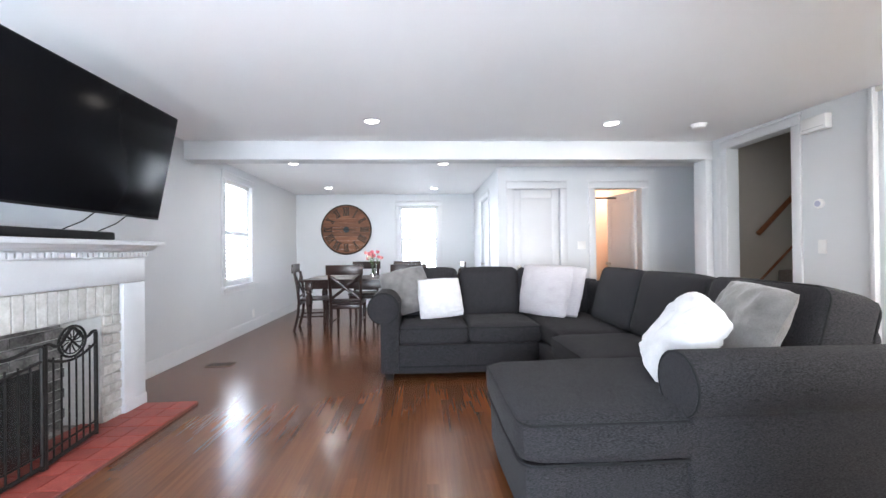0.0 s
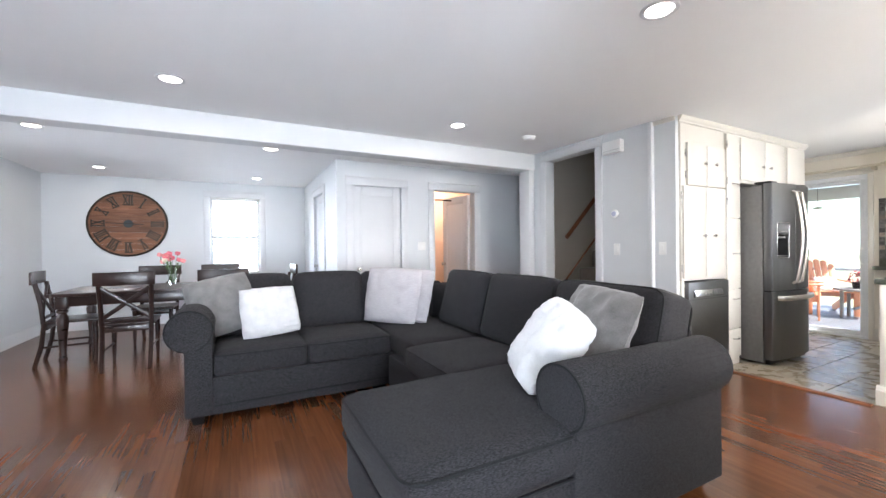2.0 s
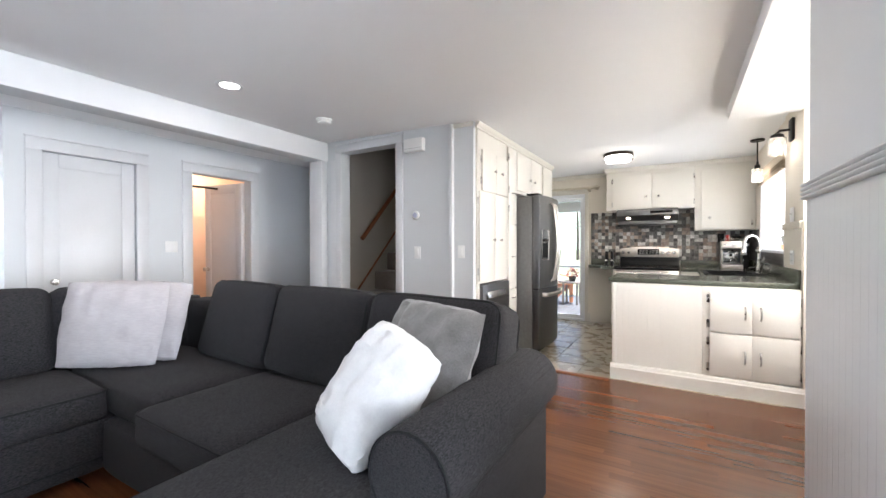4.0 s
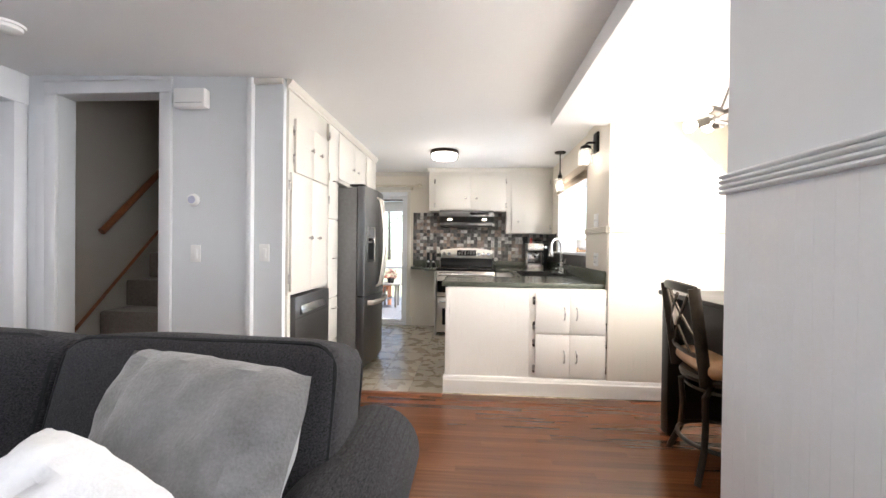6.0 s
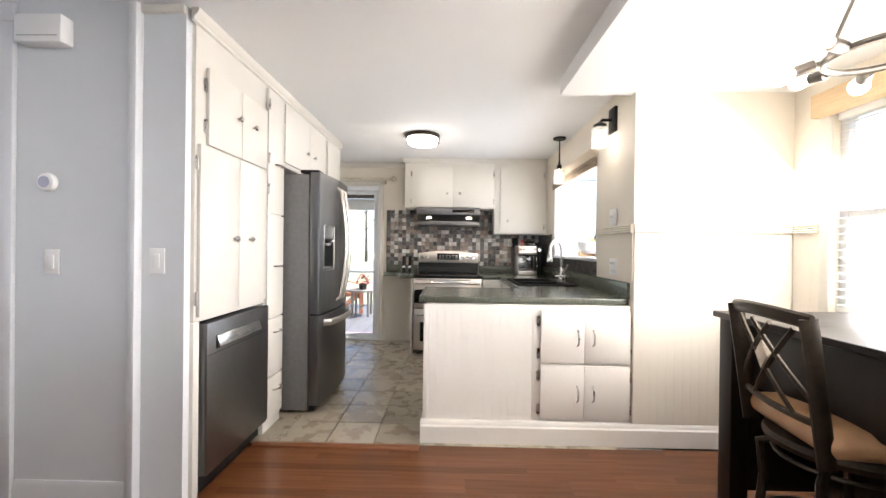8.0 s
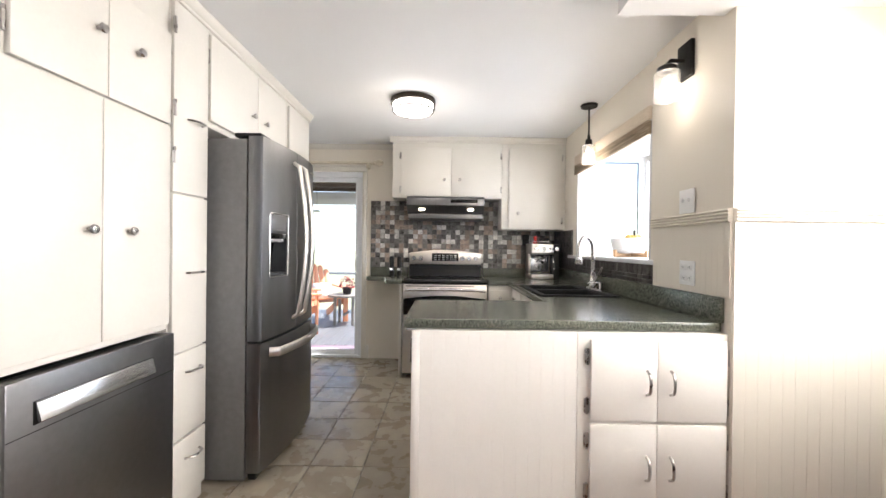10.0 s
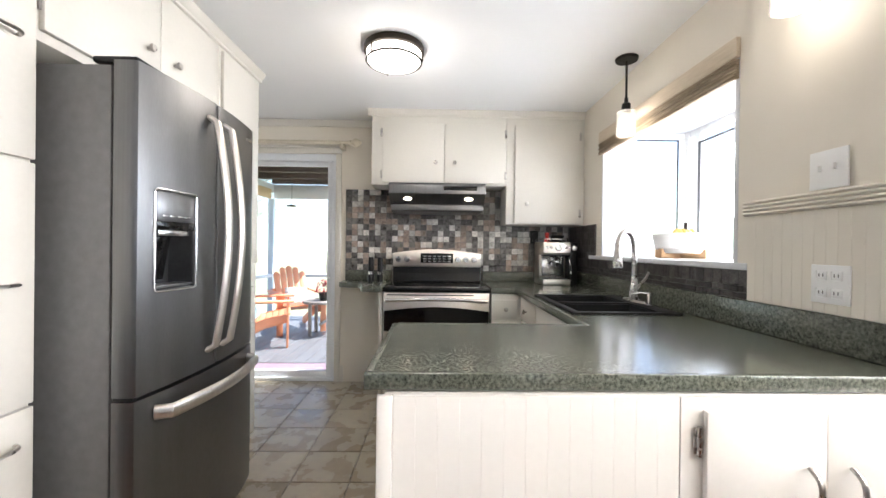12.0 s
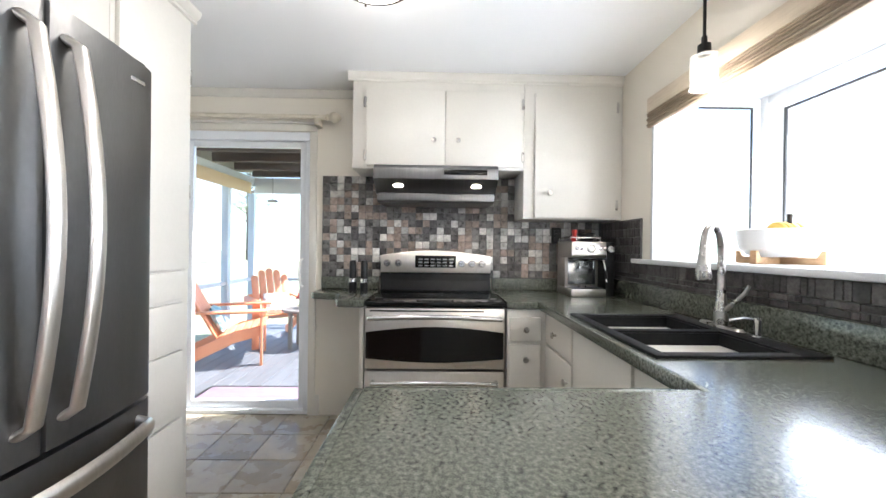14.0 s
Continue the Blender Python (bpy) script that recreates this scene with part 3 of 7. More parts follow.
# counter top in one U shape, left open for the sink
SX0, SX1, SY0, SY1 = 5.95, 6.63, 0.36, 0.845
top_thing = thing("countertop", 5.4, 0.9, 0.874, "green-grey speckled laminate countertop with a thick front edge", "countertop")
for x0, x1, y0, y1 in ((5.11, 5.69, 0.285, 1.614), (5.69, SX0, 0.285, 0.872), (SX0, SX1, 0.285, SY0), (SX0, SX1, SY1, 0.872), (SX1, 7.065, 0.285, 0.872), (7.065, 7.70, 0.285, 1.064)):
    part("slab", box(x0, x1, y0, y1, 0.8745, 0.915), COUNTER, top_thing, "", True)
for x0, x1, y0, y1 in ((5.090, 5.1098, 0.305, 1.634), (5.1102, 5.70, 1.6142, 1.634), (5.6905, 5.7095, 0.8922, 1.6138), (5.6905, 7.065, 0.8722, 0.8918), (7.046, 7.0648, 0.892, 1.064)):
    part("front_edge", box(x0, x1, y0, y1, 0.877, 0.9165, 0.004, 2), COUNTER, top_thing, "", True)
part("backsplash_lip", box(5.09, 7.66, 0.284, 0.304, 0.9152, 1.022, 0.004), COUNTER, top_thing, "", True)
part("backsplash_lip", box(7.662, 7.685, 0.3045, 1.064, 0.9152, 1.0, 0.004), COUNTER, top_thing, "", True)

# base cabinets under the sink run
sinkcab = thing("sink_cabinet", 6.3, 0.6, 0, "cream base cabinet with drawers under the sink", "cabinet")
part("body", box(5.70, 7.05, 0.30, 0.835, 0.0, 0.872, 0.002), CAB, sinkcab, "", True)
for x0, x1, z0, z1, kn in ((6.62, 7.03, 0.70, 0.855, 6.84), (6.62, 7.03, 0.12, 0.685, 6.66), (6.08, 6.60, 0.12, 0.855, 0), (5.72, 6.06, 0.12, 0.855, 0)):
    d = part("door", box(x0, x1, 0.836, 0.853, z0, z1, 0.004), CAB, sinkcab, "", True)
    if kn:
        bm = lathe([(0.006, 0), (0.006, 0.012), (0.0165, 0.018), (0.0165, 0.026), (0.0, 0.03)], 16)
        part("knob", moved(bm, pose(kn, 0.853, z0 + (z1 - z0) * (0.5 if z0 > 0.5 else 0.85), -90, 0, 0)), HANDLE, d, "round nickel knob", True)
corner = thing("corner_cabinet", 7.4, 0.95, 0, "cream base cabinet between range and sink with one drawer", "cabinet")
part("body", box(7.06, 7.69, 0.30, 1.060, 0.0, 0.872, 0.002), CAB, corner, "", True)
for z0, z1 in ((0.70, 0.83), (0.12, 0.68)):
    d = part("door", box(7.043, 7.0595, 0.875, 1.05, z0, z1, 0.004), CAB, corner, "", True)
    knob(d, 7.043, 0.96, (z0 + z1) / 2 + (0.0 if z0 > 0.5 else 0.2), "-x")

# small counter left of the range
slabl = thing("small_counter", 7.45, 2.06, 0.874, "small speckled counter with a curved end beside the range", "countertop")
pts = [(7.06, 1.862), (7.06, 1.97), (7.075, 2.01), (7.12, 2.035), (7.25, 2.045), (7.33, 2.06), (7.37, 2.10), (7.385, 2.20), (7.40, 2.245), (7.44, 2.27), (7.69, 2.27), (7.69, 1.862)]
part("slab", prism(pts, "z", 0.8745, 0.915, 0.006), COUNTER, slabl, "", True)
part("backsplash_lip", box(7.662, 7.685, 1.862, 2.27, 0.9152, 1.0, 0.004), COUNTER, slabl, "", True)
part("support_panel", box(7.09, 7.69, 1.866, 1.89, 0.0, 0.874, 0.002), CAB, slabl, "", True)

# range
rg = thing("range", 7.35, 1.466, 0, "stainless electric range with black glass cooktop and double oven", "stove")
Y0, Y1 = 1.074, 1.854
part("body", box(7.085, 7.66, Y0 + 0.004, Y1 - 0.004, 0.05, 0.885, 0.003), BLACK, rg, "", True)
part("cooktop", box(7.035, 7.60, Y0, Y1, 0.886, 0.915, 0.008, 3), BLACK_GLASS, rg, "black glass cooktop", True)
part("riser", prism([(7.58, 0.9155), (7.60, 0.985), (7.60, 1.06), (7.665, 1.06), (7.665, 0.9155)], "y", Y0 + 0.01, Y1 - 0.01, 0.004), BLACK, rg, "", True)
arc = [(Y0 + 0.012, 1.04)] + [(Y0 + 0.012 + (Y1 - Y0 - 0.024) * i / 14, 1.158 + 0.035 * math.sin(math.pi * i / 14)) for i in range(15)] + [(Y1 - 0.012, 1.04)]
guard = part("backguard", prism(arc, "x", 7.57, 7.66, 0.006), STEEL, rg, "brushed steel control panel", True)
part("display", box(7.5665, 7.5705, 1.325, 1.605, 1.075, 1.158, 0.001), BLACK_GLASS, guard, "", True)
for i in range(3):
    for j in range(6):
        part("button", box(7.5645, 7.5667, 1.345 + j * 0.042, 1.372 + j * 0.042, 1.085 + i * 0.022, 1.093 + i * 0.022), HANDLE, guard, "", True)
for ky in (1.795, 1.72, 1.285, 1.215, 1.145):
    bm = lathe([(0.024, 0), (0.026, 0.006), (0.022, 0.022), (0.019, 0.026), (0, 0.026)], 20)
    box(-0.004, 0.004, -0.021, 0.021, 0.024, 0.034, 0.002, 1, bm)
    part("knob", moved(bm, pose(7.57, ky, 1.105, 0, -90, 0)), CHROME, guard, "steel control knob", True)
dr = part("oven_door", box(7.04, 7.083, Y0 + 0.004, Y1 - 0.004, 0.54, 0.878, 0.006), STEEL, rg, "", True)
part("vent", box(7.036, 7.041, Y0 + 0.12, Y1 - 0.03, 0.858, 0.866, 0.001), BLACK, dr, "", True)
win = [(Y0 + 0.01, 0.60)] + [(Y0 + 0.01 + (Y1 - Y0 - 0.02) * i / 12, 0.60 - 0.022 * math.sin(math.pi * i / 12)) for i in range(1, 12)] + [(Y1 - 0.01, 0.60), (Y1 - 0.01, 0.745)] + [(Y1 - 0.01 - (Y1 - Y0 - 0.02) * i / 12, 0.745 + 0.03 * math.sin(math.pi * i / 12)) for i in range(1, 12)] + [(Y0 + 0.01, 0.745)]
part("oven_window", prism(win, "x", 7.034, 7.0405), BLACK_GLASS, dr, "black oven window", True)
for zc, p in ((0.825, dr),):
    pts = [(7.04, Y0 + 0.035, zc)] + [(7.0 - 0.012 * math.sin(math.pi * i / 12), Y0 + 0.03 + (Y1 - Y0 - 0.06) * i / 12, zc + 0.012 * math.sin(math.pi * i / 12)) for i in range(13)] + [(7.04, Y1 - 0.035, zc)]
    part("oven_handle", sweep(pts, 0.013, 12), CHROME, p, "steel oven handle", True)
dr2 = part("lower_oven_door", box(7.04, 7.083, Y0 + 0.004, Y1 - 0.004, 0.06, 0.528, 0.006), STEEL, rg, "", True)
pts = [(7.04, Y0 + 0.05, 0.47)] + [(7.0 - 0.012 * math.sin(math.pi * i / 12), Y0 + 0.05 + (Y1 - Y0 - 0.10) * i / 12, 0.47 + 0.01 * math.sin(math.pi * i / 12)) for i in range(13)] + [(7.04, Y1 - 0.05, 0.47)]
part("oven_handle", sweep(pts, 0.013, 12), CHROME, dr2, "steel oven handle", True)
part("oven_window", box(7.036, 7.041, Y0 + 0.08, Y1 - 0.08, 0.16, 0.38, 0.001), BLACK_GLASS, dr2, "", True)

# wall cabinets and hood
up = thing("wall_cabinet", 7.55, 1.46, 1.71, "cream wall cabinet over the range hood with two slab doors", "cabinet")
part("body", box(7.40, 7.705, 0.905, 2.005, 1.715, 2.305, 0.003), CAB, up, "", True)
for y0, y1, ky in ((1.416, 1.915, 1.485), (0.925, 1.412, 1.33)):
    d = part("door", box(7.381, 7.3995, y0, y1, 1.733, 2.215, 0.004), CAB, up, "", True)
    knob(d, 7.381, ky, 1.895, "-x")
    hy = y1 + 0.011 if ky < y1 - 0.2 else y0 - 0.011
    for hz in (1.80, 2.14):
        hinge(d, 7.399, hy, hz, "-x")
up2 = thing("tall_wall_cabinet", 7.55, 0.58, 1.40, "cream tall wall cabinet with one slab door above the coffee machine", "cabinet")
part("body", box(7.40, 7.705, 0.264, 0.904, 1.405, 2.305, 0.003), CAB, up2, "", True)
d = part("door", box(7.381, 7.3995, 0.31, 0.835, 1.412, 2.215, 0.004), CAB, up2, "", True)
knob(d, 7.381, 0.742, 1.57, "-x")
for hz in (1.50, 2.13):
    hinge(d, 7.399, 0.299, hz, "-x")
crown = [(7.40, 2.272), (7.392, 2.276), (7.392, 2.288), (7.378, 2.302), (7.372, 2.327), (7.40, 2.327)]
setting("trim_crown_uppers", prism(crown, "y", 0.264, 2.035), CAB, "cream crown moulding over the wall cabinets", "moulding")
setting("trim_crown_wall", prism([(7.71, 2.27), (7.70, 2.275), (7.69, 2.30), (7.685, 2.327), (7.71, 2.327)], "y", 2.036, 3.42), CAB, "cream crown moulding on the kitchen wall", "moulding")

hood = thing("range_hood", 7.45, 1.47, 1.5, "stainless under-cabinet range hood with two lit lamps", "range hood")
H0, H1 = 1.092, 1.845
part("canopy", prism([(7.235, 1.625), (7.235, 1.69), (7.25, 1.712), (7.70, 1.712), (7.70, 1.56), (7.36, 1.545)], "y", H0, H1, 0.004), STEEL_DARK, hood, "", True)
part("visor", prism([(7.325, 1.505), (7.325, 1.548), (7.34, 1.556), (7.362, 1.5435), (7.699, 1.558), (7.699, 1.50), (7.34, 1.495)], "y", H0 + 0.012, H1 - 0.012, 0.003), STEEL_DARK, hood, "", True)
part("control_strip", box(7.2315, 7.2355, 1.16, 1.42, 1.652, 1.684, 0.001), BLACK_GLASS, hood, "", True)
HOODGLOW = mat("hood_glow", (1.0, 0.82, 0.6), None, 0.4, emit=6.0)
for hy in (1.70, 1.22):
    bm = lathe([(0.0, 0), (0.026, 0.0), (0.026, 0.003), (0.0, 0.004)], 20)
    part("lamp_lens", moved(bm, pose(7.283, hy, 1.5905, 0, 212.7, 0) @ Matrix.Diagonal((0.55, 1.2, 1, 1))), HOODGLOW, hood, "glowing round lamp", True)
    lp = new("hood_lamp", bpy.data.lights.new("hood_lamp", "SPOT"))
    lp.data.energy, lp.data.color, lp.data.spot_size, lp.data.shadow_soft_size = 0.9, (1.0, 0.8, 0.58), radians(120), 0.03
    lp.matrix_world = look((7.33, hy, 1.485), (7.40, hy, 0.9))

# ---- living room: sectional sofa ----
SOFA = mat("charcoal_tweed", (0.009, 0.0088, 0.0095), (0.053, 0.0508, 0.0555), 0.95, scale=190, detail=2, bump=0.8, bscale=330, stretch=(0.5, 1.35, 1.9), sheen=0.03, fine=0.3, ior=1.25)
PIPE = mat("charcoal_piping", (0.004, 0.004, 0.005), (0.012, 0.012, 0.014), 0.85, scale=80, bump=0.3, bscale=400)


def rbox(x0, x1, y0, y1, z0, z1, r=0.05, puff=(0, 0, 0), cuts=9, wob=0.004, seed=0.0):
    """A soft upholstered block: rounded edges, swollen faces and slight unevenness."""
    bm = bmesh.new()
    bmesh.ops.create_cube(bm, size=2)
    bmesh.ops.subdivide_edges(bm, edges=bm.edges[:], cuts=cuts, use_grid_fill=True)
    c = Vector(((x0 + x1) / 2, (y0 + y1) / 2, (z0 + z1) / 2))
    h = Vector(((x1 - x0) / 2, (y1 - y0) / 2, (z1 - z0) / 2))
    rr = min(r, h.x * 0.98, h.y * 0.98, h.z * 0.98)
    for v in bm.verts:
        s = Vector([math.copysign(abs(a) ** 0.8, a) for a in v.co])
        p = Vector((s.x * h.x, s.y * h.y, s.z * h.z))
        q = Vector([max(-h[i] + rr, min(h[i] - rr, p[i])) for i in range(3)])
        dlt = p - q
        if dlt.length > 1e-6:
            p = q + dlt.normalized() * rr
        g = [(1 - min(1, abs(p[i] / h[i])) ** 2) for i in range(3)]
        p.x += puff[0] * g[1] * g[2] * math.copysign(1, p.x) * min(1, abs(p.x / h.x))
        p.y += puff[1] * g[0] * g[2] * math.copysign(1, p.y) * min(1, abs(p.y / h.y))
        p.z += puff[2] * g[0] * g[1] * math.copysign(1, p.z) * min(1, abs(p.z / h.z))
        w = noise.noise_vector((p + c) * 4.0 + Vector((seed, seed * 2, 0)))
        v.co = c + p + w * wob * 2
    return bm


def rolled_arm(body_w, cu, z_roll, r):
    """Outline of a rolled sofa arm: 0 is the inner face, positive outwards, then height. The roll overhangs outwards."""
    a0, a1 = 180 + math.degrees(math.acos(min(1.0, cu / r))), -math.degrees(math.acos((body_w - cu) / r))
    pts = [(0, 0.06)]
    for k in range(25):
        a = radians(a0 + (a1 - a0) * k / 24)
        pts.append((cu + r * math.cos(a), z_roll + r * math.sin(a)))
    return pts + [(body_w, 0.06)]


sofa = thing("sectional_sofa", 2.0, 3.2, 0, "charcoal tweed U-shaped sectional sofa with chaise and rolled arms", "sofa")
# left section
part("base", rbox(0.66, 2.06, 3.645, 4.55, 0.045, 0.31, 0.02, (0, 0.006, 0)), SOFA, sofa, "", True)
for i, (x0, x1) in enumerate(((0.735, 1.362), (1.368, 2.03))):
    s = part("seat_cushion", rbox(x0, x1, 3.635, 4.30, 0.30, 0.475, 0.045, (0, 0.012, 0.022), seed=i), SOFA, sofa, "", True)
    part("piping", sweep([(u, v, 0.452) for u, v in loop_path(x0 + 0.004, x1 - 0.004, 3.637, 4.296, 0.05)], 0.006, 6, closed=True), PIPE, s, "", True)
for i, (x0, x1) in enumerate(((0.73, 1.33), (1.345, 1.99))):
    bm = rbox(x0, x1, -0.11, 0.10, 0.0, 0.50, 0.07, (0.0, 0.045, 0.02), seed=5 + i)
    part("back_cushion", moved(bm, pose(0, 4.31, 0.46, -14, 0, 0)), SOFA, sofa, "", True)
part("back_frame", rbox(0.60, 2.9, 4.38, 4.56, 0.07, 0.83, 0.06), SOFA, sofa, "", True)
arm = prism([(0.735 - u, z) for u, z in rolled_arm(0.163, 0.135, 0.640, 0.142)], "y", 3.62, 4.55, 0.010)
arm = part("arm", arm, SOFA, sofa, "rolled arm", True)
part("piping", sweep([(0.60 + 0.137 * math.cos(radians(a)), 3.622, 0.640 + 0.137 * math.sin(radians(a))) for a in range(-75, 256, 15)], 0.006, 6), PIPE, arm, "", True)
part("seam", sweep([(0.73, 3.640, 0.115), (1.4, 3.634, 0.115), (2.05, 3.640, 0.115)], 0.005, 6), PIPE, sofa, "", True)
# corner
part("corner_base", rbox(2.05, 2.95, 3.62, 4.55, 0.05, 0.31, 0.02), SOFA, sofa, "", True)
part("seat_cushion", rbox(2.04, 2.72, 3.20, 4.30, 0.30, 0.475, 0.045, (0, 0.01, 0.02), seed=9), SOFA, sofa, "", True)
bm = rbox(-0.34, 0.34, -0.11, 0.10, 0.0, 0.49, 0.07, (0.0, 0.045, 0.02), seed=8)
part("back_cushion", moved(bm, pose(2.30, 4.28, 0.46, -14, 0, -6)), SOFA, sofa, "", True)
# right section and chaise
part("right_base", rbox(1.99, 2.95, 2.44, 3.63, 0.05, 0.31, 0.02), SOFA, sofa, "", True)
s = part("seat_cushion", rbox(1.955, 2.66, 2.44, 3.19, 0.30, 0.478, 0.045, (0.012, 0, 0.022), seed=11), SOFA, sofa, "", True)
part("piping", sweep([(u, v, 0.455) for u, v in loop_path(1.957, 2.656, 2.444, 3.186, 0.05)], 0.006, 6, closed=True), PIPE, s, "", True)
part("chaise_base", rbox(1.338, 2.95, 1.612, 2.43, 0.05, 0.315, 0.03, (0.01, 0.006, 0), seed=3), SOFA, sofa, "", True)
s = part("chaise_cushion", rbox(1.318, 2.66, 1.594, 2.435, 0.305, 0.50, 0.06, (0.012, 0.01, 0.018), 12, seed=4), SOFA, sofa, "", True)
part("piping", sweep([(u, v, 0.472) for u, v in loop_path(1.320, 2.655, 1.5975, 2.432, 0.07)], 0.0065, 6, closed=True), PIPE, s, "", True)
part("piping", sweep([(u, v, 0.318) for u, v in loop_path(1.320, 2.655, 1.5975, 2.432, 0.07)], 0.0065, 6, closed=True), PIPE, s, "", True)
part("back_frame", rbox(2.77, 2.96, 1.70, 4.55, 0.07, 0.80, 0.06), SOFA, sofa, "", True)
for i, (y0, y1) in enumerate(((1.70, 2.42), (2.44, 3.15), (3.17, 3.86))):
    bm = rbox(-0.11, 0.12 if i else 0.17, y0, y1, 0.0, 0.50, 0.05, (0.045, 0.012, 0.02), seed=15 + i)
    c = part("back_cushion", moved(bm, pose(2.66, 0, 0.47, 0, 16, 0)), SOFA, sofa, "", True)
    for u in (-0.085, 0.105 if i else 0.145):
        bm = sweep([(u, v, w) for v, w in loop_path(y0 + 0.006, y1 - 0.006, 0.006, 0.496, 0.07)], 0.0065, 6, closed=True)
        part("piping", moved(bm, pose(2.66, 0, 0.47, 0, 16, 0)), PIPE, c, "", True)
out = rolled_arm(0.213, 0.133, 0.597, 0.134)
arm = part("arm", prism([(1.80 - u, z) for u, z in out], "x", 1.985, 2.965, 0.014), SOFA, sofa, "rolled arm", True)
cy, cz = 1.80 - 0.133, 0.597
part("piping", sweep([(1.988, cy + 0.128 * math.cos(radians(a)), cz + 0.128 * math.sin(radians(a))) for a in range(-50, 262, 13)], 0.006, 6), PIPE, arm, "", True)
for fx, fy in ((0.645, 3.69), (0.645, 4.48), (1.42, 1.70), (2.90, 1.70), (1.42, 2.37), (2.90, 4.48), (2.1, 3.7)):
    bm = lathe([(0.044, 0), (0.060, 0.066), (0.0, 0.067)], 4)
    part("foot", moved(bm, pose(fx, fy, 0, 0, 0, 45)), BLACK, sofa, "black block foot", True)

# ---- trim: casings, doors, windows, baseboards ----


def casing(name, axis, p, out, a0, a1, z0, z1, w, label, material=None, sill=False):
    """A window or door casing on a wall face at p, standing out by the signed depth, round an opening."""
    t = thing(name, *((p, (a0 + a1) / 2, z0) if axis == "x" else ((a0 + a1) / 2, p, z0)), label, "trim", kind="structure")

    def bar(pn, b0, b1, c0, c1, extra=0.0):
        lo, hi = sorted((p, p + out + math.copysign(extra, out)))
        bm = box(lo, hi, b0, b1, c0, c1, 0.004) if axis == "x" else box(b0, b1, lo, hi, c0, c1, 0.004)
        part(pn, bm, material or TRIM, t, "", True)

    bar("casing_side", a0 - w, a0, z0, z1)
    bar("casing_side", a1, a1 + w, z0, z1)
    bar("casing_head", a0 - w, a1 + w, z1 + 0.001, z1 + w)
    bar("back_band", a0 - w - 0.006, a1 + w + 0.006, z1 + w + 0.001, z1 + w + 0.018, 0.008)
    if sill:
        bar("window_sill", a0 - w - 0.03, a1 + w + 0.03, z0 - 0.03, z0 - 0.001, 0.04)
        bar("apron", a0 - w, a1 + w, z0 - 0.10, z0 - 0.031)
    return t


def panel_door(name, axis, p, a0, a1, z0, z1, label, knob_at, turn=None, face=-1):
    """A one-panel painted door whose leaf is 40 mm thick, with its knob."""
    w = a1 - a0
    t = thing(name, *((p, a0, z0) if axis == "x" else (a0, p, z0)), label, "door", kind="structure")
    if turn is not None:
        t.matrix_basis = turn
    elif axis == "x":
        t.matrix_basis = pose(p, a0, z0, 0, 0, 90)
    h = z1 - z0
    leaf = box(0, w, -0.02, 0.016, 0, h, 0.003)
    part("leaf", leaf, TRIM, t)
    s = 0.105
    for b in ((0.001, s, 0.001, h - 0.001), (w - s, w - 0.001, 0.001, h - 0.001), (s + 0.0005, w - s - 0.0005, h - 0.12, h - 0.001), (s + 0.0005, w - s - 0.0005, 0.001, 0.2)):
        part("rail", box(b[0], b[1], -0.029, -0.0205, b[2], b[3], 0.004), TRIM, t)
        part("rail", box(b[0], b[1], 0.0165, 0.024, b[2], b[3], 0.004), TRIM, t)
    for sgn in (-1, 1):
        bm = lathe([(0.026, 0), (0.026, 0.005), (0.009, 0.008), (0.009, 0.03), (0.024, 0.036), (0.028, 0.048), (0.02, 0.06), (0, 0.062)], 18)
        part("door_knob", moved(bm, pose(knob_at * w, -0.03 if sgn < 0 else 0.025, 0.90, 90 if sgn < 0 else -90, 0, 0)), HANDLE, t, "dark nickel door knob")
    return t


casing("trim_closet_door", "y", 5.63, -0.018, 2.25, 2.915, 0, 2.015, 0.1, "white painted casing round the closet door")
panel_door("door_1", "y", 5.68, 2.255, 2.91, 0.008, 2.01, "closed white painted one-panel closet door", 0.1)
casing("trim_bath_door", "y", 5.63, -0.018, 3.43, 4.11, 0, 2.015, 0.1, "white painted casing round the bathroom doorway")
panel_door("door_2", "y", 5.70, 3.44, 4.10, 0.008, 2.0, "open white bathroom door", 0.92, pose(4.105, 5.78, 0.008, 0, 0, 98))
casing("trim_side_door", "x", 2.03, -0.018, 6.45, 7.20, 0, 2.02, 0.09, "white painted casing round the side door")
panel_door("door_3", "x", 2.08, 6.455, 7.195, 0.008, 2.015, "closed white panelled side door", 0.9)
casing("trim_stair_door", "x", 4.32, -0.022, 3.51, 4.27, 0, 2.235, 0.085, "deep white painted casing round the stair doorway")
setting("trim_stair_inner", box(4.30, 4.319, 4.356, 4.42, 0, 2.16, 0.004), TRIM, "white inner moulding beside the stair casing", "trim")
setting("trim_strip", box(4.302, 4.3445, 2.860, 2.897, 0, CEIL - 0.001, 0.003), TRIM, "narrow white vertical trim strip on the wall", "trim")
setting("trim_wall_crown", box(4.324, 4.3445, 2.66, 2.859, 2.29, 2.329, 0.004), CAB, "small cream moulding at the ceiling", "moulding")
setting("trim_stub_corner", box(1.712, 1.729, 0.50, 0.715, 0, CEIL - 0.001, 0.003), TRIM, "white corner board on the partition wall's end", "trim")

BLIND = mat("white_blind", (0.80, 0.80, 0.79), (0.84, 0.84, 0.83), 0.5, scale=10)


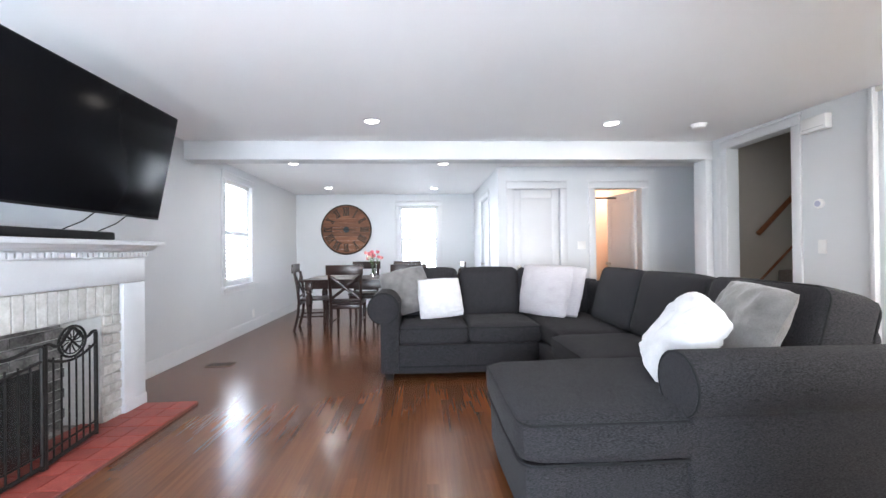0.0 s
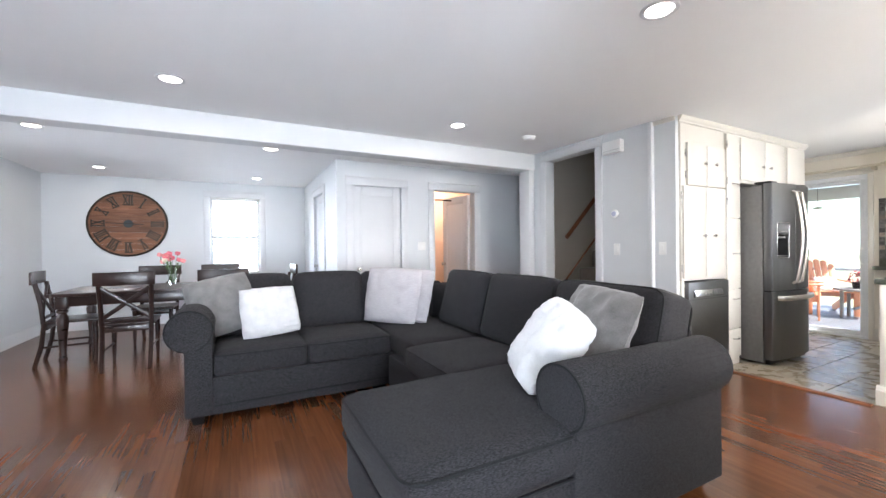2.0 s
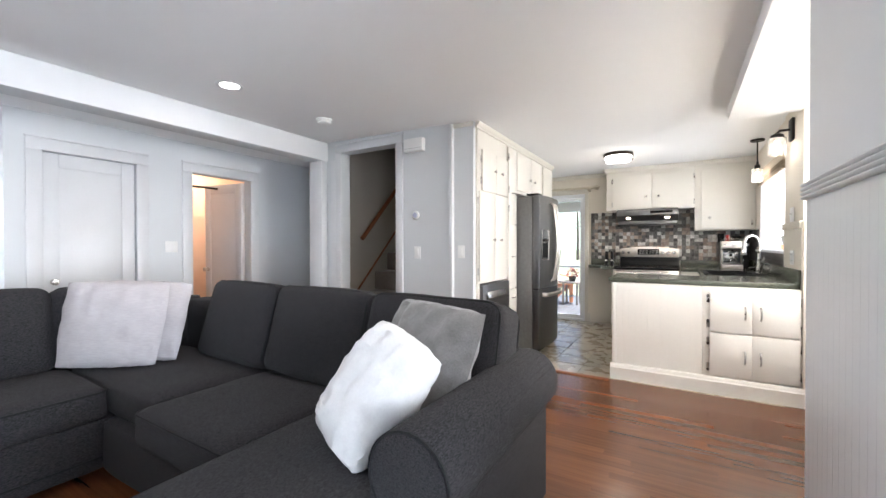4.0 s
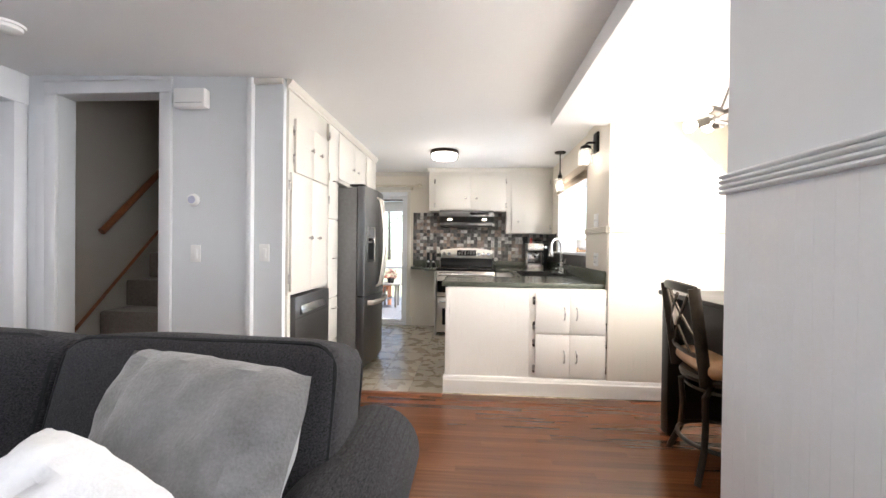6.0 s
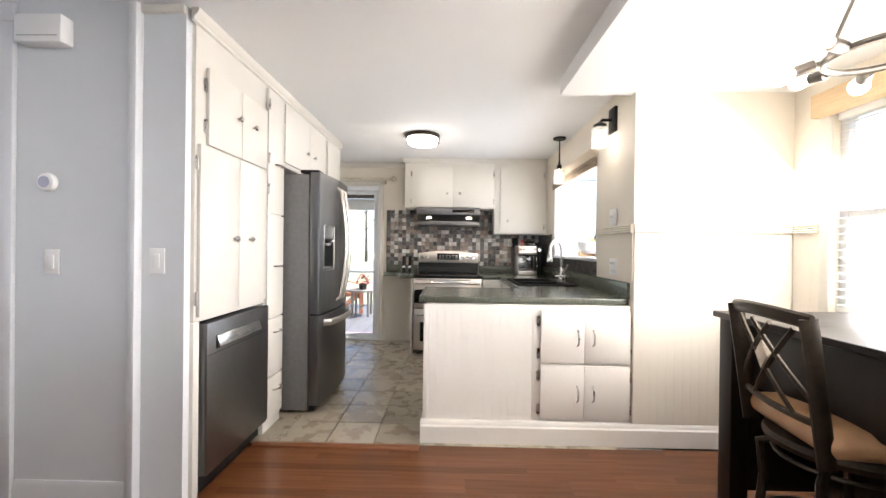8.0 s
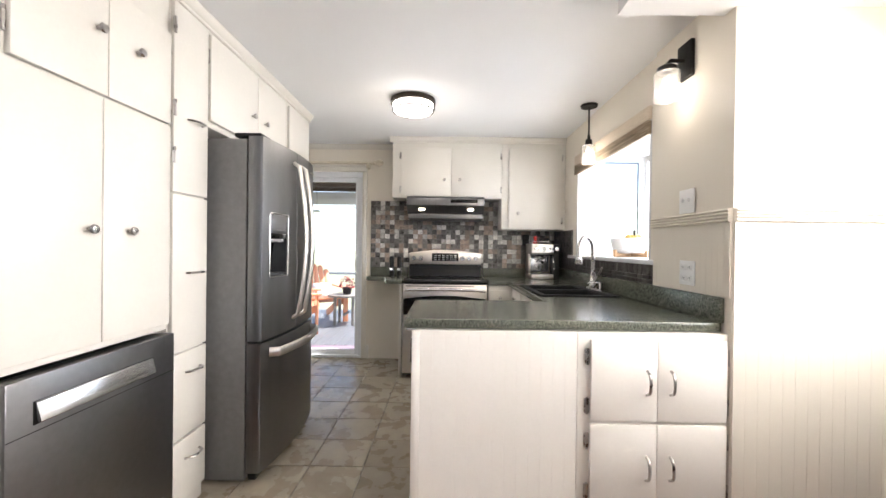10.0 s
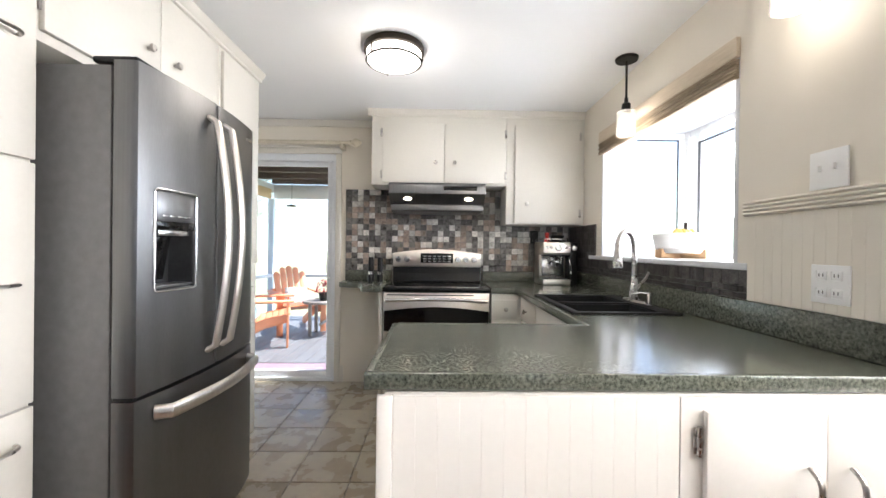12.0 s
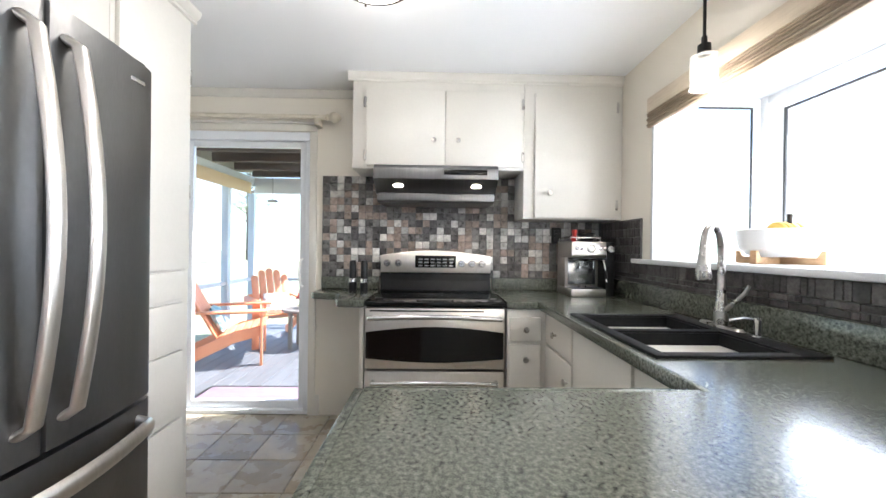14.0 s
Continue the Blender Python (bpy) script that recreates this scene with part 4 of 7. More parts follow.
def sash_window(name, axis, p_in, p_out, a0, a1, z0, z1, label, slats=26, tilt=24):
    """A double-hung window in its opening with a blind of thin level slats."""
    mid = (p_in + p_out) / 2
    t = thing(name, *((mid, (a0 + a1) / 2, z0) if axis == "x" else ((a0 + a1) / 2, mid, z0)), label, "window", kind="structure")
    s = 1 if p_out > p_in else -1

    def bar(pn, q0, q1, b0, b1, c0, c1, m=TRIM, bev=0.002, par=None):
        lo, hi = sorted((q0, q1))
        bm = box(lo, hi, b0, b1, c0, c1, bev) if axis == "x" else box(b0, b1, lo, hi, c0, c1, bev)
        return part(pn, bm, m, par or t, "", True)

    f = 0.045
    bar("window_frame", mid - 0.03, mid + 0.03, a0, a0 + f, z0, z1)
    bar("window_frame", mid - 0.03, mid + 0.03, a1 - f, a1, z0, z1)
    bar("window_frame", mid - 0.03, mid + 0.03, a0 + f + 0.0005, a1 - f - 0.0005, z0, z0 + f)
    bar("window_frame", mid - 0.03, mid + 0.03, a0 + f + 0.0005, a1 - f - 0.0005, z1 - f, z1)
    zm = (z0 + z1) / 2
    bar("meeting_rail", mid - 0.025, mid + 0.025, a0 + f + 0.0005, a1 - f - 0.0005, zm - 0.022, zm + 0.022)
    for c0, c1 in ((z0 + f, zm - 0.022), (zm + 0.022, z1 - f)):
        g = bar("pane", mid - 0.003, mid + 0.003, a0 + f, a1 - f, c0 + 0.0005, c1 - 0.0005, GLASS, 0)
        g.visible_shadow = False
    bl = thing("window_blind", *((p_in + s * 0.03, (a0 + a1) / 2, z1) if axis == "x" else ((a0 + a1) / 2, p_in + s * 0.03, z1)), "white horizontal slat blind lowered in the window", "blind")
    pc = p_in + s * 0.032
    lo, hi = sorted((pc - 0.025, pc + 0.02))
    hd = box(lo, hi, a0 + 0.01, a1 - 0.01, z1 - 0.055, z1 - 0.004, 0.003) if axis == "x" else box(a0 + 0.01, a1 - 0.01, lo, hi, z1 - 0.055, z1 - 0.004, 0.003)
    part("headrail", hd, BLIND, bl, "", True)
    for i in range(slats):
        z = z1 - 0.075 - (z1 - z0 - 0.16) * i / (slats - 1)
        bm = prism([(-0.024, -0.003), (-0.008, 0.001), (0.008, 0.001), (0.024, -0.003), (0.024, -0.0045), (0.008, -0.0005), (-0.008, -0.0005), (-0.024, -0.0045)], "x", a0 + 0.015, a1 - 0.015)
        m = pose(0, pc, z, tilt * s, 0, 0) if axis == "y" else pose(pc, 0, z, 0, 0, 90) @ pose(0, 0, 0, -tilt * s, 0, 0)
        part("slat", moved(bm, m), BLIND, bl, "", True)
    lo, hi = sorted((pc - 0.02, pc + 0.02))
    zb = z0 + 0.045
    bm = box(lo, hi, a0 + 0.015, a1 - 0.015, zb, zb + 0.025, 0.003) if axis == "x" else box(a0 + 0.015, a1 - 0.015, lo, hi, zb, zb + 0.025, 0.003)
    part("bottom_rail", bm, BLIND, bl, "", True)
    return t


casing("trim_west_window", "x", -1.61, 0.02, 5.36, 6.14, 0.72, 2.13, 0.085, "white painted window casing with sill", sill=True)
sash_window("window_1", "x", -1.61, -1.75, 5.36, 6.14, 0.72, 2.13, "white double-hung window with daylight behind")
casing("trim_north_window", "y", 8.28, -0.02, 0.50, 1.26, 0.72, 2.08, 0.095, "white painted window casing with sill", sill=True)
sash_window("window_2", "y", 8.28, 8.42, 0.50, 1.26, 0.72, 2.08, "white double-hung dining room window")
casing("trim_nook_window", "y", -0.70, 0.018, 3.05, 4.80, 0.86, 2.02, 0.06, "cream casing round the nook window", CAB, sill=True)
sash_window("window_3", "y", -0.70, -0.84, 3.05, 4.80, 0.86, 2.02, "wide sunlit nook window with a blind", slats=24, tilt=6)
TANBLIND = mat("tan_woven", (0.50, 0.36, 0.21), (0.66, 0.50, 0.32), 0.7, scale=6, bump=0.3, bscale=60, stretch=(1, 1, 14))
solid("blind_valance", box(-0.92, 0.92, -0.03, 0.03, 0, 0.13, 0.004), TANBLIND, "tan wooden blind valance over the nook window", "valance", 3.925, -0.64, 1.99)
# Added out of view as the opening for the south light.
sash_window("window_4", "y", -1.36, -1.5, -1.1, 1.1, 0.30, 2.1, "wide white window behind", slats=22, tilt=-8)

BASEH = 0.145
PROF = [(0.0, 0.0), (0.016, 0.0), (0.016, 0.105), (0.011, 0.12), (0.011, 0.130), (0.004, BASEH), (0.0, BASEH)]


def baseboard(name, axis, p, sgn, a0, a1):
    setting(name, prism([(p + sgn * u, v) for u, v in PROF], "y" if axis == "x" else "x", a0, a1), TRIM, "white moulded baseboard along the wall", "baseboard")


baseboard("baseboard_west", "x", -1.61, 1, 3.10, 8.28)
baseboard("baseboard_north", "y", 8.28, -1, -1.594, 2.03)
baseboard("baseboard_side", "x", 2.03, -1, 5.63, 6.36)
baseboard("baseboard_closet", "y", 5.63, -1, 3.02, 3.325)
baseboard("baseboard_stairs", "x", 4.32, -1, 2.90, 3.42)
baseboard("baseboard_stub", "y", 0.70, 1, 1.73, 2.886)
setting("baseboard_kitchen", prism([(7.71 - u, v) for u, v in PROF], "y", 2.29, 2.33), CAB, "cream baseboard on the kitchen wall", "baseboard")


def reeded_rail(name, axis, p, sgn, a0, a1, z, m, label):
    """A chair rail of four rounded reeds."""
    pr = [(0, z - 0.028)]
    for i in range(4):
        zc = z - 0.021 + 0.014 * i
        for k in range(7):
            a = radians(-85 + 170 * k / 6)
            pr.append((0.012 + 0.011 * math.cos(a), zc + 0.0066 * math.sin(a)))
    pr += [(0, z + 0.028)]
    setting(name, prism([(p + sgn * u, v) for u, v in pr], "y" if axis == "x" else "x", a0, a1), m, label, "chair rail")


reeded_rail("trim_rail_stub", "y", 0.70, 1, 1.73, 2.888, 1.388, TRIM, "white reeded chair rail on the partition wall")
reeded_rail("trim_rail_kitchen", "y", 0.283, 1, 5.052, 5.662, 1.368, WALL_CREAM, "cream reeded chair rail on the kitchen wall")
reeded_rail("trim_rail_nook_east", "x", 5.05, -1, -0.70, 0.281, 1.368, WALL_CREAM, "cream reeded chair rail in the nook")
reeded_rail("trim_rail_nook_south", "y", -0.70, 1, 4.87, 5.026, 1.368, WALL_CREAM, "cream reeded chair rail beside the nook window")


def beadboard(name, axis, p, sgn, a0, a1, z0, z1, m, label, pitch=0.045):
    t = thing(name, *((p, a0, z0) if axis == "x" else (a0, p, z0)), label, "wainscot", kind="structure")
    k = max(1, round((a1 - a0) / pitch))
    w = (a1 - a0) / k
    lo, hi = sorted((p + sgn * 0.0005, p + sgn * 0.0075))
    if axis == "x":
        me = mesh_of("board", box(0, hi - lo, 0.0001, w - 0.0001, 0, z1 - z0, 0.0004, 1), m)
    else:
        me = mesh_of("board", box(0.0001, w - 0.0001, 0, hi - lo, 0, z1 - z0, 0.0004, 1), m)
    for i in range(k):
        ob = new("board", me)
        ob.parent = t
        ob.location = (lo - p, w * i, 0) if axis == "x" else (w * i, lo - p, 0)


beadboard("wainscot_stub", "y", 0.70, 1, 1.735, 2.88, BASEH, 1.36, TRIM, "white beadboard wainscot on the partition wall")
beadboard("wainscot_kitchen", "y", 0.283, 1, 5.055, 5.655, 1.025, 1.34, WALL_CREAM, "cream beadboard wainscot above the counter", 0.038)
beadboard("wainscot_nook", "x", 5.05, -1, -0.69, 0.28, 0.14, 1.34, WALL_CREAM, "cream beadboard wainscot in the nook", 0.05)
beadboard("wainscot_nook_window", "y", -0.70, 1, 4.865, 5.04, 0.0, 1.34, WALL_CREAM, "cream beadboard beside the nook window", 0.05)

# ---- stairs ----
CARPET = mat("taupe_carpet", (0.10, 0.082, 0.066), (0.15, 0.125, 0.105), 0.95, scale=40, bump=0.8, bscale=500, sheen=0.2)
st = thing("stairs", 4.5, 3.9, 0, "straight flight of stairs with taupe carpet", "stairs", kind="structure")
for i in range(9):
    x0 = 4.237 + 0.243 * i
    bm = rbox(max(x0, 4.445), x0 + 0.30, 3.50, 4.375, max(0.0, 0.23 * i - 0.03), 0.207 + 0.23 * i, 0.025, cuts=6, wob=0.001)
    part("carpeted_step", bm, CARPET, st, "", True)
wall("wall_stair_north", "y", 4.41, 4.55, 4.44, 6.9, 0, 4.2, [], WALL_BEIGE_SHADED, "shaded beige stairwell wall")
wall("wall_stair_south", "y", 3.425, 3.495, 4.44, 6.9, 0, 4.2, [], WALL_BEIGE_SHADED, "shaded beige stairwell wall beside the steps")
wall("wall_stair_end", "x", 6.9, 7.0, 3.42, 4.55, 0, 4.2, [], WALL_BEIGE_SHADED, "shaded beige wall at the head of the stairs")
setting("ceiling_stairs", box(4.44, 7.0, 3.42, 4.55, 4.2, 4.3), CEIL_WHITE, "white ceiling above the stairs", "ceiling")
setting("wall_stair_front", box(4.44, 4.5, 3.495, 4.41, 2.46, 4.2), WALL_BEIGE_SHADED, "beige wall over the stair doorway", "wall")
hr = thing("handrail", 4.75, 4.36, 1.3, "brown wooden handrail on the stairwell wall", "handrail")
part("rail", sweep([(4.73, 4.355, 1.30), (4.76, 4.355, 1.325), (5.75, 4.355, 2.32)], 0.026, 12, None, 1.1), WOOD_RAIL, hr, "", True)
for bx in (4.95, 5.5):
    z = 1.325 + (bx - 4.76) * 1.005
    part("bracket", sweep([(bx, 4.408, z - 0.07), (bx, 4.37, z - 0.07), (bx, 4.355, z - 0.028)], 0.006, 8), HANDLE, hr, "", True)
setting("trim_stringer", sweep([(4.47, 4.392, 0.46), (5.75, 4.392, 1.72)], 0.017, 4), WOOD_RAIL, "brown wooden stringer cap along the stairs", "trim")

# ---- bathroom behind the open door ----
wall("wall_bath_back", "y", 7.2, 7.3, 2.15, 5.3, 0, 2.45, [], WALL_PEACH, "peach coloured bathroom wall")
wall("wall_bath_side", "x", 5.2, 5.3, 5.75, 7.2, 0, 2.45, [], WALL_PEACH, "peach coloured bathroom side wall")
wall("wall_bath_west", "x", 3.25, 3.33, 5.75, 7.2, 0, 2.45, [], WALL_PEACH, "peach coloured bathroom wall by the tub")
CLOTH_W = mat("white_curtain", (0.72, 0.66, 0.6), (0.8, 0.75, 0.7), 0.9, scale=8, bump=0.3, bscale=300)
rod = thing("shower_curtain", 3.7, 6.3, 0.2, "pale shower curtain hanging from a dark rod", "curtain")
part("rod", sweep([(3.335, 6.2, 1.95), (5.19, 6.2, 1.95)], 0.013, 10), BRONZE, rod, "", True)
cur = bmesh.new()
rows = []
for i in range(41):
    x = 3.37 + 0.30 * i / 40
    rows.append((cur.verts.new((x, 6.2 + 0.03 * math.sin(i * 1.3), 1.93)), cur.verts.new((x, 6.2 + 0.045 * math.sin(i * 1.3 + 0.2), 0.2))))
for a, b in zip(rows, rows[1:]):
    cur.faces.new((a[0], b[0], b[1], a[1]))
bmesh.ops.solidify(cur, geom=cur.faces[:], thickness=0.003)
part("cloth", cur, CLOTH_W, rod, "", True)
# No fixture here: an added point light brightens the bathroom behind the door.
lp = new("bath_fill", bpy.data.lights.new("bath_fill", "POINT"))
lp.data.energy, lp.data.color, lp.data.shadow_soft_size = 8, (1.0, 0.78, 0.58), 0.1
lp.location = (4.2, 6.75, 2.1)

# ---- wall plates and small fixtures ----


def plate(name, axis, p, sgn, a, z, label, category, kind="switch", gangs=1, colour=None):
    colour = colour or WHITE_PLASTIC
    w = 0.0355 + 0.023 * (gangs - 1)
    t = thing(name, *((p, a, z) if axis == "x" else (a, p, z)), label, category)

    def bit(pn, q0, q1, b0, b1, c0, c1, m, bev):
        lo, hi = sorted((p + sgn * q0, p + sgn * q1))
        bm = box(lo, hi, a + b0, a + b1, z + c0, z + c1, bev) if axis == "x" else box(a + b0, a + b1, lo, hi, z + c0, z + c1, bev)
        part(pn, bm, m, t, "", True)

    bit("plate", 0.0, 0.006, -w, w, -0.058, 0.058, colour, 0.002)
    for g in range(gangs):
        off = (g - (gangs - 1) / 2) * 0.046
        if kind == "switch":
            bit("rocker", 0.0062, 0.011, off - 0.016, off + 0.016, -0.033, 0.033, colour, 0.002)
        elif kind == "toggle":
            bit("toggle", 0.0062, 0.016, off - 0.004, off + 0.004, -0.004, 0.014, WHITE_PLASTIC, 0.001)
        else:
            for dz in (-0.026, 0.026):
                bit("socket", 0.0062, 0.009, off - 0.016, off + 0.016, dz - 0.014, dz + 0.014, colour, 0.004)
                for dy in (-0.006, 0.006):
                    bit("slot", 0.0091, 0.0095, off + dy - 0.0012, off + dy + 0.0012, dz - 0.004, dz + 0.006, BLACK, 0)
    return t


plate("light_switch", "x", 4.32, -1, 3.255, 1.145, "white rocker light switch on the grey wall", "switch")
plate("light_switch", "x", 4.345, -1, 2.785, 1.155, "white rocker light switch beside the pantry", "switch")
plate("light_switch", "y", 5.63, -1, 3.223, 1.205, "white double light switch beside the closet door", "switch", "toggle", 2)
plate("light_switch", "y", 0.291, 1, 5.345, 1.458, "white double toggle switch above the chair rail", "switch", "toggle", 2)
plate("power_outlet", "y", 0.291, 1, 5.335, 1.112, "white quad power outlet above the counter", "outlet", "socket", 2)
plate("power_outlet", "x", -1.61, 1, 6.2, 0.24, "white power outlet low on the wall", "outlet", "socket")
plate("power_outlet", "x", 7.683, -1, 0.60, 1.31, "black power outlet on the mosaic wall", "outlet", "socket", 1, BLACK)
th = thing("thermostat", 4.32, 3.27, 1.508, "round white thermostat with a small display", "thermostat")
part("ring", moved(lathe([(0.040, 0), (0.042, 0.008), (0.038, 0.022), (0.030, 0.026), (0, 0.026)], 28), pose(4.32, 3.27, 1.508, 0, -90, 0)), WHITE_PLASTIC, th, "", True)
part("display", moved(lathe([(0.026, 0), (0.026, 0.0012), (0, 0.0014)], 24), pose(4.293, 3.27, 1.508, 0, -90, 0)), mat("display_grey", (0.45, 0.47, 0.6), (0.5, 0.52, 0.66), 0.2), th, "pale blue display", True)
ch = thing("door_chime", 4.32, 3.265, 2.18, "white plastic door chime box high on the wall", "door chime")
part("box", box(4.255, 4.319, 3.16, 3.375, 2.12, 2.245, 0.008), WHITE_PLASTIC, ch, "", True)
part("seam", box(4.253, 4.2545, 3.175, 3.36, 2.145, 2.149), mat("seam_grey", (0.4, 0.4, 0.4)), ch, "", True)
sm = thing("smoke_detector", 3.68, 3.84, ceil_at(3.84) + 0.001, "round white smoke detector on the ceiling", "smoke detector")
part("base", lathe([(0.0, -0.0005), (0.072, -0.0005), (0.072, -0.016), (0.0, -0.016)], 32), WHITE_PLASTIC, sm)
part("cover", lathe([(0.062, -0.017), (0.060, -0.034), (0.045, -0.044), (0, -0.046)], 32), WHITE_PLASTIC, sm)
vent = thing("floor_vent", -1.14, 4.29, 0.0, "brown metal floor register near the wall", "floor vent")
part("frame", box(-0.13, 0.13, -0.075, 0.075, 0.0005, 0.006, 0.002), mat("vent_brown", (0.12, 0.1, 0.08), (0.17, 0.145, 0.12), 0.5, 0.5), vent)
for i in range(11):
    part("slat", box(-0.112 + i * 0.021, -0.100 + i * 0.021, -0.058, 0.058, 0.0062, 0.008), BLACK_METAL, vent)

CANS = ((0.50, 3.78), (2.79, 3.82), (2.72, 1.73), (-0.74, 5.40), (1.25, 5.43), (-0.76, 7.45), (1.19, 7.55))
first = None
for cx, cy in CANS:
    if first is None:
        first = thing("recessed_light", cx, cy, ceil_at(cy) if cy < 4.7 else CEIL, "lit recessed ceiling downlight with white trim ring", "ceiling light", group="recessed lights")
        part("trim_ring", lathe([(0.062, -0.0015), (0.088, -0.0015), (0.086, -0.006), (0.066, -0.008), (0.062, -0.0015)], 36, None, False), TRIM, first)
        part("lens", lathe([(0.0, -0.001), (0.0615, -0.001), (0.0615, -0.003), (0.0, -0.003)], 32), LAMP_GLOW, first, "glowing lens")
    else:
        copy_thing(first, pose(cx, cy, ceil_at(cy) if cy < 4.7 else CEIL))
    lp = new("downlight", bpy.data.lights.new("downlight", "AREA"))
    lp.data.shape, lp.data.size, lp.data.energy, lp.data.color = "DISK", 0.11, 2.2 if cy < 4.7 else 1.4, (1.0, 0.9, 0.78)
    lp.location = (cx, cy, CEIL - 0.004 if cy > 4.7 else ceil_at(cy) - 0.012)

# ---- fireplace wall ----
BRICK_W = mat("whitewashed_brick", (0.46, 0.45, 0.41), (0.72, 0.71, 0.68), 0.8, scale=14, detail=7, bump=0.9, bscale=60, rand=0.12)
BRICK_D = mat("firebox_brick", (0.06, 0.058, 0.055), (0.36, 0.35, 0.33), 0.85, scale=9, detail=7, bump=0.9, bscale=60, rand=0.2)
MORTAR = mat("mortar", (0.54, 0.53, 0.50), (0.64, 0.63, 0.60), 0.95, scale=30, bump=0.6, bscale=200)
wall("wall_chimney", "x", -1.61, -1.36, 1.15, 3.13, 1.26, CEIL - 0.001, [], WALL_GREY, "painted chimney breast above the mantel")
mt = thing("mantel", -1.25, 2.2, 0, "white painted wooden mantelpiece with dentil moulding", "mantelpiece")
MX = -1.17
for y0, y1 in ((3.02, 3.235), (1.05, 1.265)):
    part("leg", box(-1.60, MX, y0, y1, 0.0, 0.945, 0.004), TRIM, mt, "", True)
    part("leg_plinth", box(-1.60, MX + 0.008, y0 - 0.004, y1 + 0.004, 0.0205, 0.10, 0.004), TRIM, mt, "", True)
part("frieze", box(-1.60, MX, 1.05, 3.235, 0.946, 1.125, 0.004), TRIM, mt, "", True)
part("dentil_band", box(-1.60, MX + 0.012, 1.04, 3.245, 1.126, 1.172, 0.003), TRIM, mt, "", True)
den = mesh_of("dentil", box(-0.010, 0.010, -0.0135, 0.0135, 0.0, 0.030, 0.002, 1), TRIM)
for i in range(55):
    ob = new("dentil", den)
    ob.parent = mt
    ob.location = Vector((MX + 0.021, 1.06 + i * 0.0402, 1.134)) - Vector((-1.25, 2.2, 0))
part("cornice", prism([(-1.60, 1.173), (MX + 0.03, 1.173), (MX + 0.036, 1.184), (MX + 0.055, 1.19), (MX + 0.075, 1.21), (-1.60, 1.21)], "y", 1.01, 3.275, 0.002), TRIM, mt, "", True)
part("shelf", box(-1.60, MX + 0.10, 0.96, 3.325, 1.2105, 1.246, 0.008, 3), TRIM, mt, "", True)
part("back_ledge", box(-1.60, -1.33, 1.1, 3.13, 1.2465, 1.33, 0.004), TRIM, mt, "", True)

# brick surround and firebox
sr = thing("fireplace_surround", -1.45, 2.14, 0, "whitewashed brick fireplace surround with sooty firebox", "fireplace")
part("core", box(-1.60, -1.345, 2.86, 3.015, 0, 0.944), MORTAR, sr, "", True)
part("core", box(-1.60, -1.345, 1.27, 1.42, 0, 0.944), MORTAR, sr, "", True)
part("core", box(-1.60, -1.345, 1.4205, 2.8595, 0.74, 0.944), MORTAR, sr, "", True)
bk = mesh_of("brick", box(-0.011, 0.003, -0.099, 0.099, -0.028, 0.028, 0.004, 1), BRICK_W)
bh = mesh_of("brick", box(-0.011, 0.003, -0.0335, 0.0335, -0.028, 0.028, 0.004, 1), BRICK_W)
bv = mesh_of("brick", box(-0.011, 0.002, -0.031, 0.031, -0.098, 0.098, 0.004, 1), BRICK_W)


def lay(me, y, z, jx=0.0):
    ob = new("brick", me)
    ob.parent = sr
    ob.location = Vector((-1.336 + jx, y, z)) - Vector((-1.45, 2.14, 0))


for r in range(14):
    z = 0.035 + r * 0.067
    jx = random.uniform(-0.001, 0.002)
    if z < 0.72:
        if r % 2:
            lay(bk, 2.962, z, jx)
            lay(bh, 2.883, z, -jx)
        else:
            lay(bh, 2.982, z, jx)
            lay(bh, 2.908, z, -jx)
for i in range(26):
    lay(bv, 1.31 + i * 0.0665, 0.842, random.uniform(-0.001, 0.002))
part("firebox", box(-1.60, -1.595, 1.42, 2.86, 0, 0.74), MORTAR, sr, "", True)
fbk = mesh_of("firebrick", box(-0.006, 0.006, -0.105, 0.105, -0.03, 0.03, 0.003, 1), BRICK_D)
for r in range(11):
    for c in range(8):
        y = 1.43 + c * 0.217 + (0.108 if r % 2 else 0)
        if y < 2.86:
            ob = new("firebrick", fbk)
            ob.parent = sr
            ob.location = Vector((-1.588, y, 0.035 + r * 0.067)) - Vector((-1.45, 2.14, 0))
part("firebox_floor", box(-1.594, -1.346, 1.42, 2.86, 0.0, 0.018), BRICK_D, sr, "", True)

sr.location.x += 0.145

# hearth of red quarry tiles
HEARTH = mat("quarry_tile", (0.20, 0.035, 0.028), (0.34, 0.075, 0.055), 0.45, scale=10, detail=6, bump=0.5, bscale=90, rand=0.2, rvar=0.1)
hb = box(-1.345, -0.775, 1.0, 3.225, 0.0, 0.014)
hearth = setting("hearth", hb, mat("hearth_grout", (0.13, 0.055, 0.045), (0.20, 0.09, 0.075), 0.9, scale=30, bump=0.5, bscale=200), "hearth of red quarry tiles flush with the floor", "hearth")
qt = mesh_of("tile", box(0.002, 0.138, 0.002, 0.138, 0, 0.010, 0.003, 1), HEARTH)
for i in range(4):
    for j in range(16):
        ob = new("tile", qt)
        ob.parent = hearth
        ob.location = (-1.343 + i * 0.142, 3.084 - j * 0.142, 0.013 + random.uniform(0, 0.001))

# fire screen
fs = thing("fire_screen", -1.12, 2.15, 0.024, "black wrought iron fire screen with a round medallion", "fire screen")
FXs = -1.09


